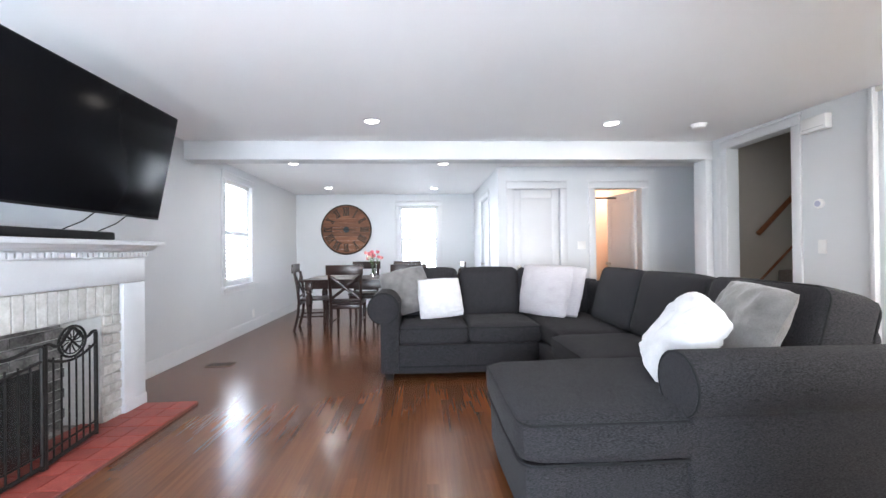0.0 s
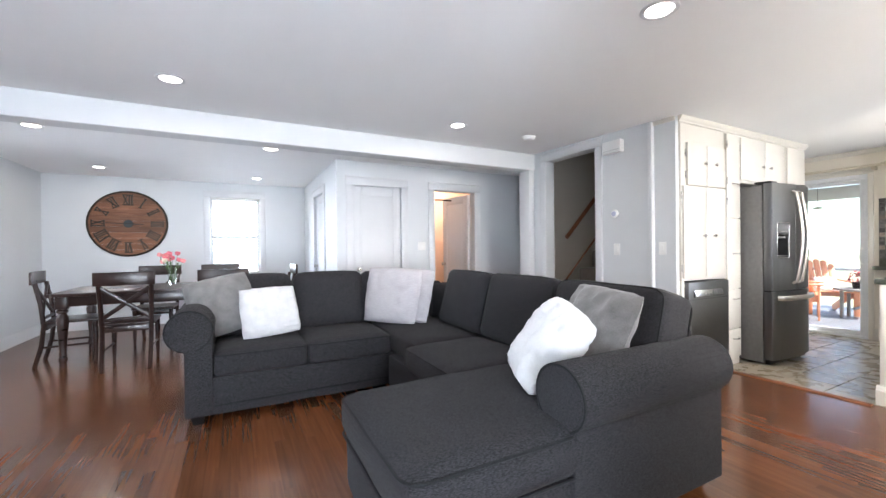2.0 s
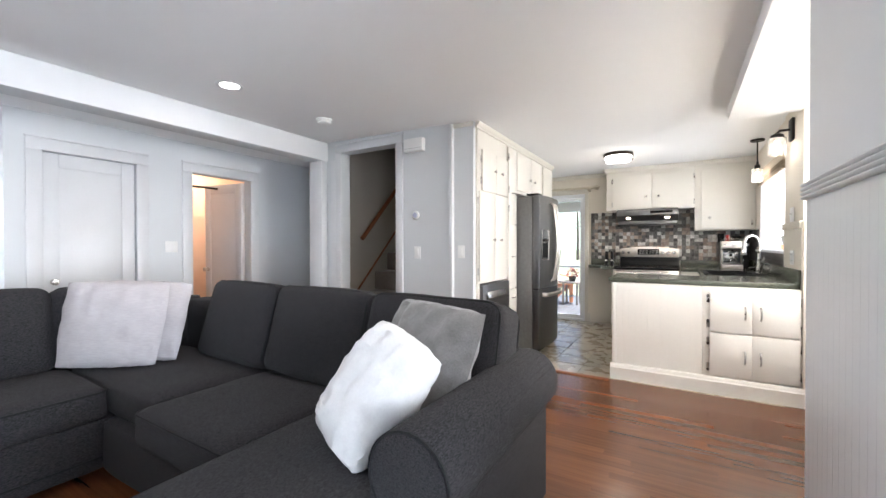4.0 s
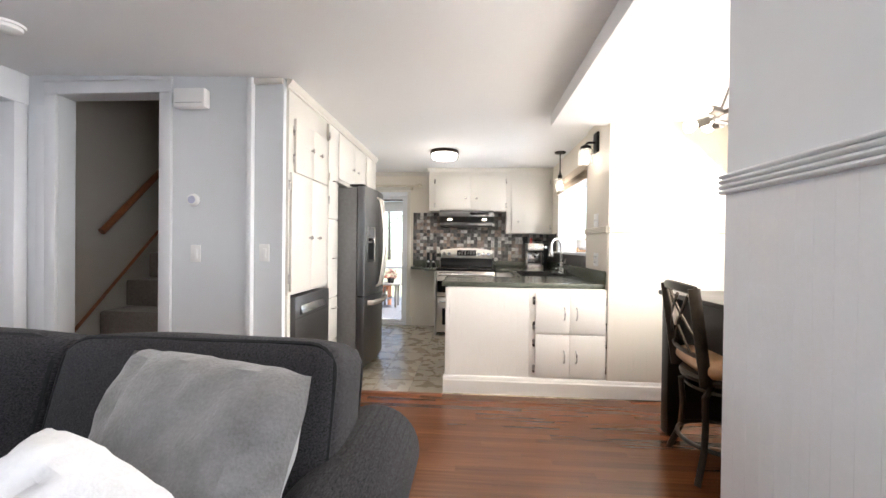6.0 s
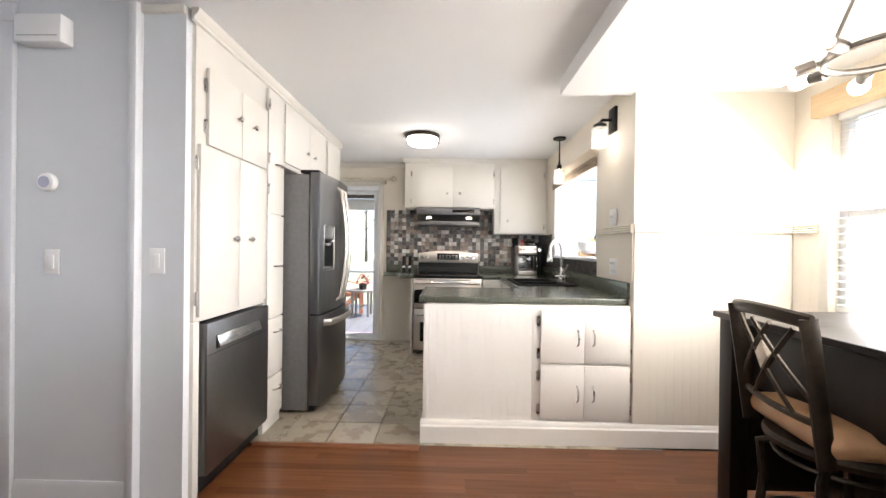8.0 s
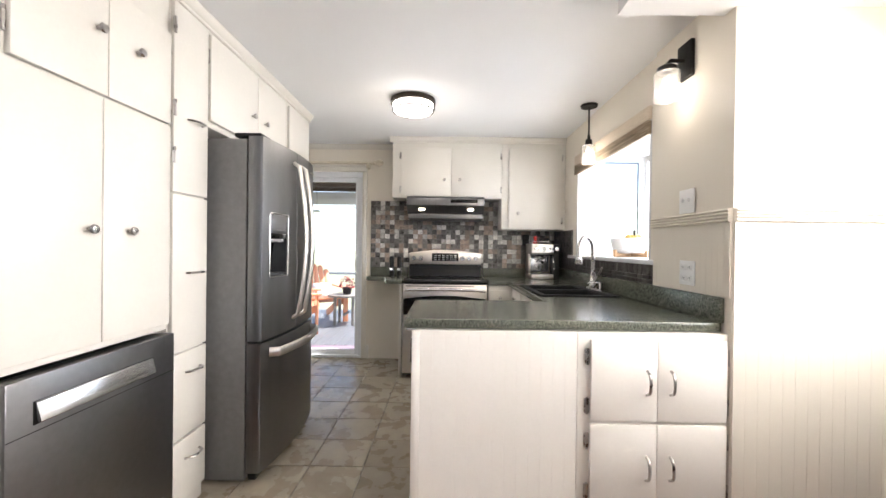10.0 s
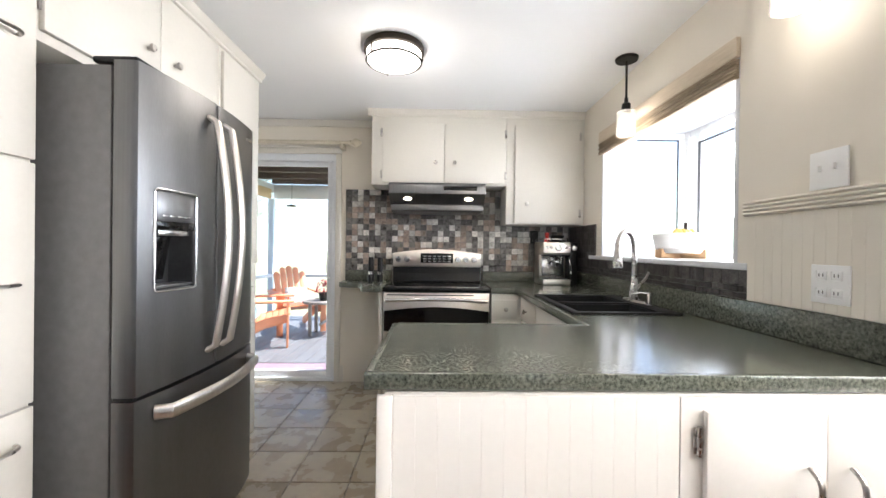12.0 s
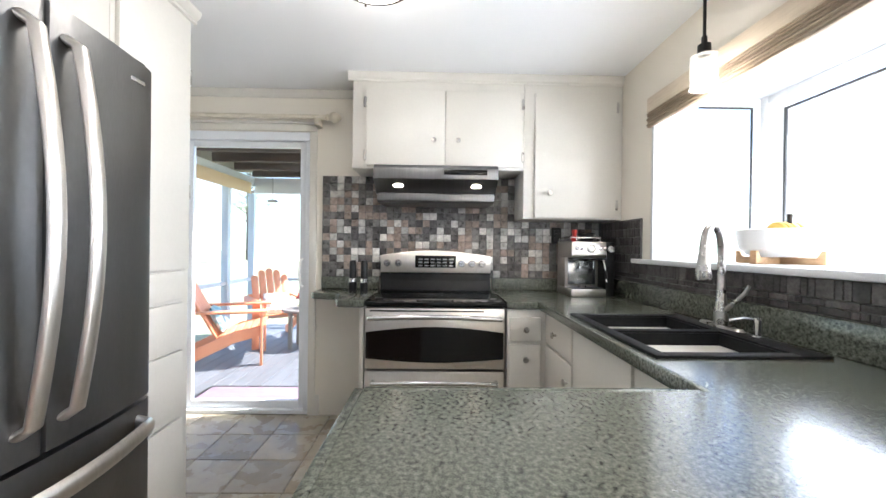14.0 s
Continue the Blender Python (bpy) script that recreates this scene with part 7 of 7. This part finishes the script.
# curtain rod
cr = thing("curtain_rod", 7.62, 2.7, 2.10, "cream wooden curtain rod with a carved finial", "curtain rod")
RODM = mat("antique_cream", (0.55, 0.49, 0.38), (0.68, 0.62, 0.5), 0.45, scale=25)
part("rod", sweep([(7.62, 2.24, 2.11), (7.62, 3.42, 2.11)], 0.016, 14), RODM, cr, "", True)
part("finial", moved(lathe([(0, 0), (0.018, 0), (0.024, 0.012), (0.016, 0.022), (0.034, 0.045), (0.038, 0.06), (0.026, 0.09), (0.010, 0.105), (0, 0.11)], 18), pose(7.62, 2.24, 2.11, 90, 0, 0)), RODM, cr, "", True)
part("bracket", box(7.60, 7.709, 2.285, 2.315, 2.055, 2.10, 0.005), RODM, cr, "", True)
part("bracket", box(7.60, 7.709, 3.30, 3.33, 2.055, 2.10, 0.005), RODM, cr, "", True)

# sliding door
VINYL = mat("white_vinyl", (0.72, 0.74, 0.78), (0.77, 0.79, 0.82), 0.4, scale=8)
sd = thing("door_4", 7.78, 2.8, 0, "white sliding glass patio door", "sliding door", kind="structure")
casing("trim_slider", "x", 7.71, -0.016, 2.37, 3.40, 0, 2.03, 0.05, "cream casing round the sliding door", CAB)
part("frame_head", box(7.715, 7.84, 2.371, 4.09, 1.97, 2.03, 0.003), VINYL, sd, "", True)
part("frame_jamb", box(7.715, 7.84, 2.371, 2.405, 0.03, 1.969, 0.003), VINYL, sd, "", True)
part("track", box(7.715, 7.84, 2.371, 4.09, 0.0, 0.03, 0.003), VINYL, sd, "", True)
pn1 = part("sliding_panel", box(7.75, 7.79, 2.406, 2.455, 0.031, 1.968, 0.004), VINYL, sd, "", True)
part("sliding_panel", box(7.75, 7.79, 3.225, 3.29, 0.031, 1.968, 0.004), VINYL, sd, "", True)
part("sliding_panel", box(7.75, 7.79, 2.4555, 3.2245, 0.031, 0.085, 0.004), VINYL, sd, "", True)
part("sliding_panel", box(7.75, 7.79, 2.4555, 3.2245, 1.925, 1.968, 0.004), VINYL, sd, "", True)
g = part("pane", box(7.768, 7.772, 2.4555, 3.2245, 0.0855, 1.9245), GLASS, sd, "", True)
g.visible_shadow = False
part("pull_handle", sweep([(7.75, 2.432, 0.92), (7.715, 2.436, 0.93), (7.71, 2.445, 1.02), (7.715, 2.436, 1.11), (7.75, 2.432, 1.12)], 0.008, 8), WHITE_PLASTIC, sd, "white loop handle", True)

# ---- porch and garden beyond the sliding door ----
DECK = mat("grey_deck", (0.13, 0.137, 0.15), (0.18, 0.187, 0.205), 0.45, scale=4, detail=7, bump=0.3, bscale=60, stretch=(1, 8, 1), rand=0.08)
ORANGE = mat("orange_paint", (0.78, 0.30, 0.15), (0.86, 0.38, 0.21), 0.5, scale=6, bump=0.15, bscale=80)
porch = thing("porch_floor", 9.6, 2.8, -0.06, "grey boarded porch floor", "porch floor", kind="structure")
for i in range(30):
    y0 = 0.2 + i * 0.14
    part("deck_board", box(7.86, 11.2, y0, y0 + 0.136, -0.06, -0.03, 0.003, 1), DECK, porch, "", True)
PBEAM = mat("dark_porch_beam", (0.05, 0.035, 0.03), (0.09, 0.065, 0.055), 0.7, scale=5, bump=0.3, stretch=(6, 1, 1))
for i in range(6):
    x = 8.25 + i * 0.55
    setting("porch_rafter", box(x, x + 0.07, 2.6, 4.31, 2.275, 2.39, 0.004), PBEAM, "dark brown porch roof rafter", "rafter")
setting("porch_roof", box(7.86, 11.35, 2.6, 4.9, 2.40, 2.45), PBEAM, "dark brown porch roof boards", "roof")
setting("porch_header", box(7.9, 11.2, 4.32, 4.42, 2.14, 2.27, 0.004), TRIM, "white porch header beam", "beam")
setting("porch_end_header", box(11.1, 11.2, 0.2, 4.318, 2.03, 2.27, 0.004), TRIM, "white porch end beam", "beam")
for x, y in ((9.3, 4.37), (10.38, 4.37), (11.15, 4.37), (11.15, 2.6)):
    setting("porch_post", box(x - 0.045, x + 0.045, y - 0.045, y + 0.045, -0.03, 2.03, 0.004), mat("pale_post", (0.62, 0.68, 0.75), (0.68, 0.74, 0.8), 0.5, scale=5), "pale painted porch post", "post")
for z in (0.66,):
    setting("porch_rail", box(7.9, 11.1, 4.34, 4.40, z, z + 0.05, 0.003), TRIM, "white porch rail", "rail")
    setting("porch_end_rail", box(11.12, 11.17, 0.2, 4.32, z, z + 0.05, 0.003), TRIM, "white porch end rail", "rail")
solid("porch_blind", prism([(0, 0), (0.05, 0.0), (0.04, -0.16), (0.0, -0.17)], "x", -1.4, 1.3, 0.003), TANBLIND, "rolled tan porch blind under the header", "blind", 9.6, 4.27, 2.16)
RUG = mat("porch_rug", (0.22, 0.15, 0.20), (0.29, 0.21, 0.26), 0.95, scale=14, bump=0.5, bscale=200)
rug = thing("porch_rug", 8.15, 2.9, -0.0295, "mauve doormat with a dark border", "rug")
part("border", box(7.95, 8.36, 2.3, 3.42, -0.0295, -0.022, 0.002), BLACK, rug, "dark border", True)
part("field", box(7.98, 8.32, 2.34, 3.38, -0.0218, -0.018, 0.001), RUG, rug, "", True)


def adirondack(x, y, rz):
    """A wooden Adirondack chair facing its own -y."""
    t = thing("adirondack_chair", x, y, -0.0295, "orange painted wooden adirondack chair", "chair", rz, "porch chairs")
    for sx in (-1, 1):
        part("front_leg", box(sx * 0.30 - 0.04, sx * 0.30 + 0.04, -0.36, -0.335, 0, 0.55, 0.003), ORANGE, t)
        part("side_rail", prism([(-0.36, 0.30), (-0.36, 0.40), (-0.1, 0.36), (0.52, 0.08), (0.52, 0.0), (0.42, 0.0), (-0.1, 0.24)], "x", sx * 0.27 - 0.012, sx * 0.27 + 0.012, 0.002), ORANGE, t)
        part("arm", prism([(sx * 0.24, -0.42), (sx * 0.40, -0.40), (sx * 0.39, -0.1), (sx * 0.33, 0.30), (sx * 0.27, 0.30), (sx * 0.25, -0.1)], "z", 0.551, 0.573, 0.002), ORANGE, t)
    for i in range(6):
        y0 = -0.38 + i * 0.075
        part("seat_slat", moved(box(-0.26, 0.26, 0, 0.068, -0.009, 0.009, 0.002), pose(0, y0, 0.402 - 0.018 * i, -14, 0, 0)), ORANGE, t)
    for i in range(5):
        u = (i - 2) * 0.095
        top = 0.72 - 0.10 * ((i - 2) / 2) ** 2
        sl = prism([(u - 0.036, 0), (u + 0.036, 0), (u + 0.043, top - 0.03), (u + 0.02, top), (u - 0.02, top), (u - 0.043, top - 0.03)], "y", -0.01, 0.01, 0.002)
        part("back_slat", moved(sl, pose(0, 0.08, 0.28, -27, 0, 0)), ORANGE, t)
    part("back_brace", box(-0.27, 0.27, 0.285, 0.31, 0.53, 0.59, 0.003), ORANGE, t)
    return t


c1 = adirondack(9.17, 3.70, 20)
copy_thing(c1, pose(10.05, 3.55, -0.0295, 0, 0, -55))
TEAL = mat("teal_pattern", (0.05, 0.25, 0.32), (0.55, 0.65, 0.68), 0.9, scale=26, bump=0.3, fine=0.1)
pillow(9.165, 3.70, 0.30, 0.36, 0.32, 0.10, -30, 0, 20, TEAL, "teal patterned outdoor pillow on the porch chair", 7.0)
pillow(9.98, 3.49, 0.33, 0.36, 0.30, 0.10, -20, 0, -55, WHITEP, "white outdoor pillow on the porch chair", 8.0)
TBW = mat("grey_teak", (0.22, 0.2, 0.18), (0.32, 0.3, 0.27), 0.7, scale=6, stretch=(6, 1, 1))
ot = thing("porch_table", 9.75, 3.05, -0.0295, "small round grey wooden porch table", "side table")
part("top", lathe([(0, 0.45), (0.28, 0.45), (0.285, 0.465), (0.28, 0.48), (0, 0.48)], 32), TBW, ot)
for a in (45, 135, 225, 315):
    part("leg", moved(box(-0.02, 0.02, -0.02, 0.02, 0, 0.449, 0.002), pose(0.2 * math.cos(radians(a)), 0.2 * math.sin(radians(a)), 0)), TBW, ot)
part("stretcher", box(-0.16, 0.16, -0.015, 0.015, 0.15, 0.18), TBW, ot)
fp = thing("potted_flowers", 9.72, 3.03, 0.451, "small pot of dark red flowers on the porch table", "plant")
part("pot", lathe([(0, 0), (0.06, 0), (0.08, 0.11), (0.072, 0.11), (0.05, 0.01), (0, 0.01)], 20), BLACK, fp)
rnd = random.Random(9)
REDF = mat("dark_red_flower", (0.22, 0.02, 0.03), (0.35, 0.05, 0.06), 0.7, scale=40, rand=0.2)
fl_bm = bmesh.new()
for i in range(90):
    a, b, r = rnd.uniform(0, 6.28), rnd.uniform(-0.3, 1.5), rnd.uniform(0.09, 0.15)
    pet = lathe([(0, -0.004), (0.018, 0), (0, 0.006)], 6)
    moved(pet, pose(r * math.cos(a) * math.cos(b), r * math.sin(a) * math.cos(b), 0.14 + r * math.sin(b), rnd.uniform(0, 180), rnd.uniform(0, 180), 0))
    merge(fl_bm, pet)
part("flower_heads", fl_bm, REDF, fp)
wc = thing("wind_chime", 10.54, 3.80, 1.55, "hanging wind chime with small dark beads", "wind chime")
part("cord", sweep([(10.54, 3.80, 2.274), (10.54, 3.80, 1.86)], 0.003, 5), BLACK_METAL, wc, "", True)
part("top_ring", moved(lathe([(0, 0), (0.08, 0), (0.06, 0.03), (0, 0.04)], 18), pose(10.54, 3.80, 1.83)), mat("pale_metal", (0.6, 0.6, 0.6), (0.7, 0.7, 0.7), 0.4, 0.8), wc, "", True)
for i in range(12):
    part("bead", moved(lathe([(0, -0.012), (0.012, 0), (0, 0.012)], 8), pose(10.54 + 0.07 * math.cos(i * 2.1), 3.80 + 0.07 * math.sin(i * 2.1), 1.80 - 0.05 * i)), BLACK_METAL, wc, "", True)

GRASS = mat("lawn", (0.24, 0.27, 0.15), (0.36, 0.38, 0.25), 0.9, scale=3, detail=8, bump=1.0, bscale=60)
gr = bmesh.new()
bmesh.ops.create_grid(gr, x_segments=40, y_segments=40, size=300)
for v in gr.verts:
    v.co.z = -0.22 + 0.5 * noise.noise(v.co * 0.02) * min(1, v.co.length / 60)
setting("ground", gr, GRASS, "green lawn stretching away from the house", "lawn")
BARK = mat("bark", (0.07, 0.055, 0.045), (0.14, 0.115, 0.095), 0.9, scale=8, bump=0.9, bscale=40, stretch=(4, 4, 1))
LEAVES = mat("tree_leaves", (0.12, 0.17, 0.07), (0.24, 0.29, 0.14), 0.7, scale=4, rand=0.2)


# Distant woods: haze is painted pale, and emission supplies the outdoor brightness.
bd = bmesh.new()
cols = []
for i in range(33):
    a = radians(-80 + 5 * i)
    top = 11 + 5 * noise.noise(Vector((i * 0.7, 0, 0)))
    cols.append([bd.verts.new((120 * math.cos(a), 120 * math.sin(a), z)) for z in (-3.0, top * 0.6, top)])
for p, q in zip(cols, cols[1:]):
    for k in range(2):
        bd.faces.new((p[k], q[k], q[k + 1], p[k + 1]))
setting("backdrop", bd, mat("woods_haze_glow", (0.62, 0.72, 0.60), (0.75, 0.82, 0.72), 0.9, scale=0.2, detail=8, emit=0.55), "distant woods backdrop with pale haze painted in and its own glow", "backdrop")


def tree(x, y, h, seed):
    t = thing("tree", x, y, -0.3, "bare-limbed garden tree with thin spring leaves", "tree", group="garden trees")
    rnd = random.Random(seed)
    tk = sweep([(0, 0, 0), (0.05, 0.02, h * 0.3), (-0.05, 0.06, h * 0.6), (0.03, 0, h)], 0.16, 10, None, 1.0, False, 0.03)
    ends = []
    for i in range(16):
        z, a, ln = h * rnd.uniform(0.3, 0.95), rnd.uniform(0, 6.28), h * rnd.uniform(0.12, 0.3)
        e_ = Vector((ln * math.cos(a), ln * math.sin(a), z + ln * 0.6))
        sweep([(0, 0, z), tuple(Vector((0, 0, z)).lerp(e_, 0.5) + Vector((0, 0, 0.1))), tuple(e_)], 0.045, 6, tk, 1.0, False, 0.01)
        ends.append((Vector((0, 0, z)), e_))
    part("trunk", tk, BARK, t)
    verts, faces = [], []
    for i in range(1500):
        s, e_ = rnd.choice(ends)
        p = s.lerp(e_, rnd.uniform(0.4, 1.15)) + Vector((rnd.gauss(0, 0.3), rnd.gauss(0, 0.3), rnd.gauss(0, 0.25)))
        u = Vector((rnd.gauss(0, 1), rnd.gauss(0, 1), rnd.gauss(0, 1))).normalized() * 0.07
        w = u.orthogonal().normalized() * 0.04
        k = len(verts)
        verts += [p - u, p + w, p + u, p - w]
        faces.append((k, k + 1, k + 2, k + 3))
    me = bpy.data.meshes.new("crown")
    me.from_pydata(verts, [], faces)
    me.materials.append(LEAVES)
    ob = new("crown", me)
    ob.parent = t
    return t


for i, (x, y, h) in enumerate(((36, 16, 8), (44, 20, 10), (40, 9.5, 9))):
    tree(x, y, h, i)

# ---- floors and mosaic: single pieces ----
floor_t = thing("floor", 1.8, 3.0, 0, "glossy red-brown oak strip floor", "floor", kind="structure")
PW = 0.0585
rnd = random.Random(11)
LENS = (0.55, 0.75, 0.95, 1.2)
plank_me = {ln: mesh_of("plank", box(0.00003, PW - 0.00003, 0.00003, ln - 0.00003, -0.012, 0.0, 0.0001, 1), FLOOR_OAK) for ln in LENS}
fv, ff = [], []
made = 0


def quick_box(x0, x1, y0, y1, z0, z1):
    k = len(fv)
    c = 0.0001
    fv.extend([(x0, y0, z0), (x1, y0, z0), (x1, y1, z0), (x0, y1, z0), (x0, y0, z1 - c), (x1, y0, z1 - c), (x1, y1, z1 - c), (x0, y1, z1 - c),
               (x0 + c, y0 + c, z1), (x1 - c, y0 + c, z1), (x1 - c, y1 - c, z1), (x0 + c, y1 - c, z1)])
    for q in ((0, 1, 5, 4), (1, 2, 6, 5), (2, 3, 7, 6), (3, 0, 4, 7), (4, 5, 9, 8), (5, 6, 10, 9), (6, 7, 11, 10), (7, 4, 8, 11), (8, 9, 10, 11)):
        ff.append(tuple(k + i for i in q))


x = -1.61
while x < 5.0:
    y = -1.36 - rnd.uniform(0, 0.8)
    while y < 8.28:
        ln = rnd.choice(LENS)
        inside = not ((x > 2.03 and y > 5.75) or (x > 4.26 and 2.66 <= y < 4.6) or (1.87 < x < 2.7 and y + ln < 0.5))
        south = -1.40 if x < 1.87 else (0.55 if x < 2.80 else -0.74)
        if inside and y + ln > south + 0.02:
            y_full, y = y, max(y, south)
            near = (0.0 < x < 1.3 and 1.6 < y < 4.2) or (2.9 < x < 4.96 and 0.3 < y < 2.4)
            y1 = min(y + ln, 8.28)
            if x > 4.26 and y < 2.66 < y1:
                y1, near = 2.66, False
            near = near and y == y_full
            if near and made < 300 and x + PW < 4.97:
                ob = new("plank", plank_me[ln])
                ob.parent = floor_t
                ob.location = Vector((x, y, rnd.uniform(-0.00004, 0.00004))) - Vector((1.8, 3.0, 0))
                made += 1
            elif x + PW < 4.99 or y < 1.55:
                if x + PW >= 4.99:
                    y1 = min(y1, 1.613)
                quick_box(x + 0.00003, min(x + PW, 5.03) - 0.00003, y + 0.00003, y1 - 0.00003, -0.012, rnd.uniform(-0.00004, 0.00004))
            y = y_full
        y += ln
    x += PW
me = bpy.data.meshes.new("planks")
me.from_pydata([(a - 1.8, b - 3.0, c) for a, b, c in fv], [], ff)
me.materials.append(FLOOR_OAK_JOINED)
ob = new("planks", me)
ob.parent = floor_t
tagged(ob, kind="stuff")
setting("trim_threshold", prism([(4.93, 0.0), (4.935, 0.010), (4.965, 0.014), (4.99, 0.010), (4.995, 0.0)], "y", 1.613, 2.64, 0.0015), WOOD_RAIL, "rounded wooden threshold between oak and tile", "threshold")

tile_t = thing("floor_kitchen", 6.3, 2.2, 0, "slate-look ceramic kitchen floor tiles in beige and grey", "floor", kind="structure")
TS = 0.302
tme = mesh_of("tile", box(0.003, TS - 0.003, 0.003, TS - 0.003, -0.006, 0.002, 0.002, 1), FLOOR_TILE)
for i in range(10):
    for j in range(10):
        px, py = 4.992 + i * TS, 0.39 + j * TS
        if px + TS > 7.72 or (py > 2.6 and px < 6.5) or py + TS > 3.42:
            if not (px < 7.71 and py < 2.6):
                continue
        ob = new("tile", tme)
        ob.parent = tile_t
        ob.location = Vector((px, py, rnd.uniform(-0.0004, 0.0004))) - Vector((6.3, 2.2, 0))

MOSAIC = [mat("slate_a", (0.05, 0.048, 0.046), (0.19, 0.18, 0.17), 0.3, scale=34, detail=8, bump=0.6, bscale=120, rand=0.45, rvar=0.12),
          mat("slate_b", (0.17, 0.135, 0.112), (0.38, 0.30, 0.25), 0.3, scale=34, detail=8, bump=0.6, bscale=120, rand=0.35, rvar=0.12),
          mat("slate_c", (0.30, 0.29, 0.27), (0.66, 0.64, 0.60), 0.3, scale=34, detail=8, bump=0.5, bscale=120, rand=0.3, rvar=0.12)]
SLATE_DARK = mat("slate_dark", (0.022, 0.020, 0.020), (0.115, 0.105, 0.10), 0.35, scale=30, detail=8, bump=0.5, bscale=120, rand=0.5, rvar=0.12)
MGROUT = mat("mosaic_grout", (0.13, 0.125, 0.12), (0.19, 0.185, 0.175), 0.9, scale=40)
ms = thing("backsplash_mosaic", 7.69, 1.3, 1.0, "slate mosaic tile backsplash in grey, brown and pale stone", "backsplash", kind="structure")
part("grout_bed", box(7.690, 7.7095, 0.264, 2.275, 0.995, 1.714), MGROUT, ms, "", True)
MS = 0.0508
sq = [mesh_of("mosaic_tile", box(-0.007, 0.0, 0.0012, MS - 0.0012, 0.0012, MS - 0.0012, 0.0018, 1), m) for m in MOSAIC]
for c in range(39):
    for r in range(14):
        y, z = 2.272 - (c + 1) * MS, 1.002 + r * MS
        if (y < 0.9 and z > 1.37) or z + MS > 1.716:
            continue
        ob = new("mosaic_tile", sq[rnd.choices((0, 1, 2), (5, 3, 3))[0]])
        ob.parent = ms
        ob.location = Vector((7.690 + rnd.uniform(-0.0006, 0.0006), y, z)) - Vector((7.69, 1.3, 1.0))
sw = thing("backsplash_strip", 6.5, 0.27, 1.02, "dark slate tile strip of mixed sizes under the sink window", "backsplash", kind="structure")
part("grout_bed", box(5.662, 7.70, 0.2635, 0.272, 1.02, 1.134), MGROUT, sw, "", True)
part("grout_bed", box(7.135, 7.70, 0.2635, 0.272, 1.1345, 1.40), MGROUT, sw, "", True)


def strip(xa, xb, za, zb, widths):
    """A course of slate pieces; here and there one is split into two upright halves."""
    x = xa
    while x < xb - 0.02:
        w = min(rnd.choice(widths), xb - x)
        halves = 2 if w < 0.06 and rnd.random() < 0.35 else 1
        for k in range(halves):
            hw = w / halves
            bm = box(0.001, hw - 0.001, 0, 0.007 + rnd.uniform(-0.0008, 0.0008), 0.001, zb - za - 0.001, 0.0015, 1)
            ob = new("mosaic_tile", mesh_of("mosaic_tile", bm, SLATE_DARK))
            ob.parent = sw
            ob.location = Vector((x + k * hw, 0.272, za)) - Vector((6.5, 0.27, 1.02))
        x += w


strip(5.664, 7.69, 1.023, 1.047, (0.05, 0.05, 0.076, 0.1))
strip(5.664, 7.69, 1.048, 1.072, (0.05, 0.076, 0.1))
strip(5.664, 7.69, 1.073, 1.133, (0.038, 0.05, 0.05, 0.06, 0.09))
for i in range(5):
    strip(7.14, 7.69, 1.136 + i * 0.052, 1.186 + i * 0.052, (0.045, 0.05, 0.055))
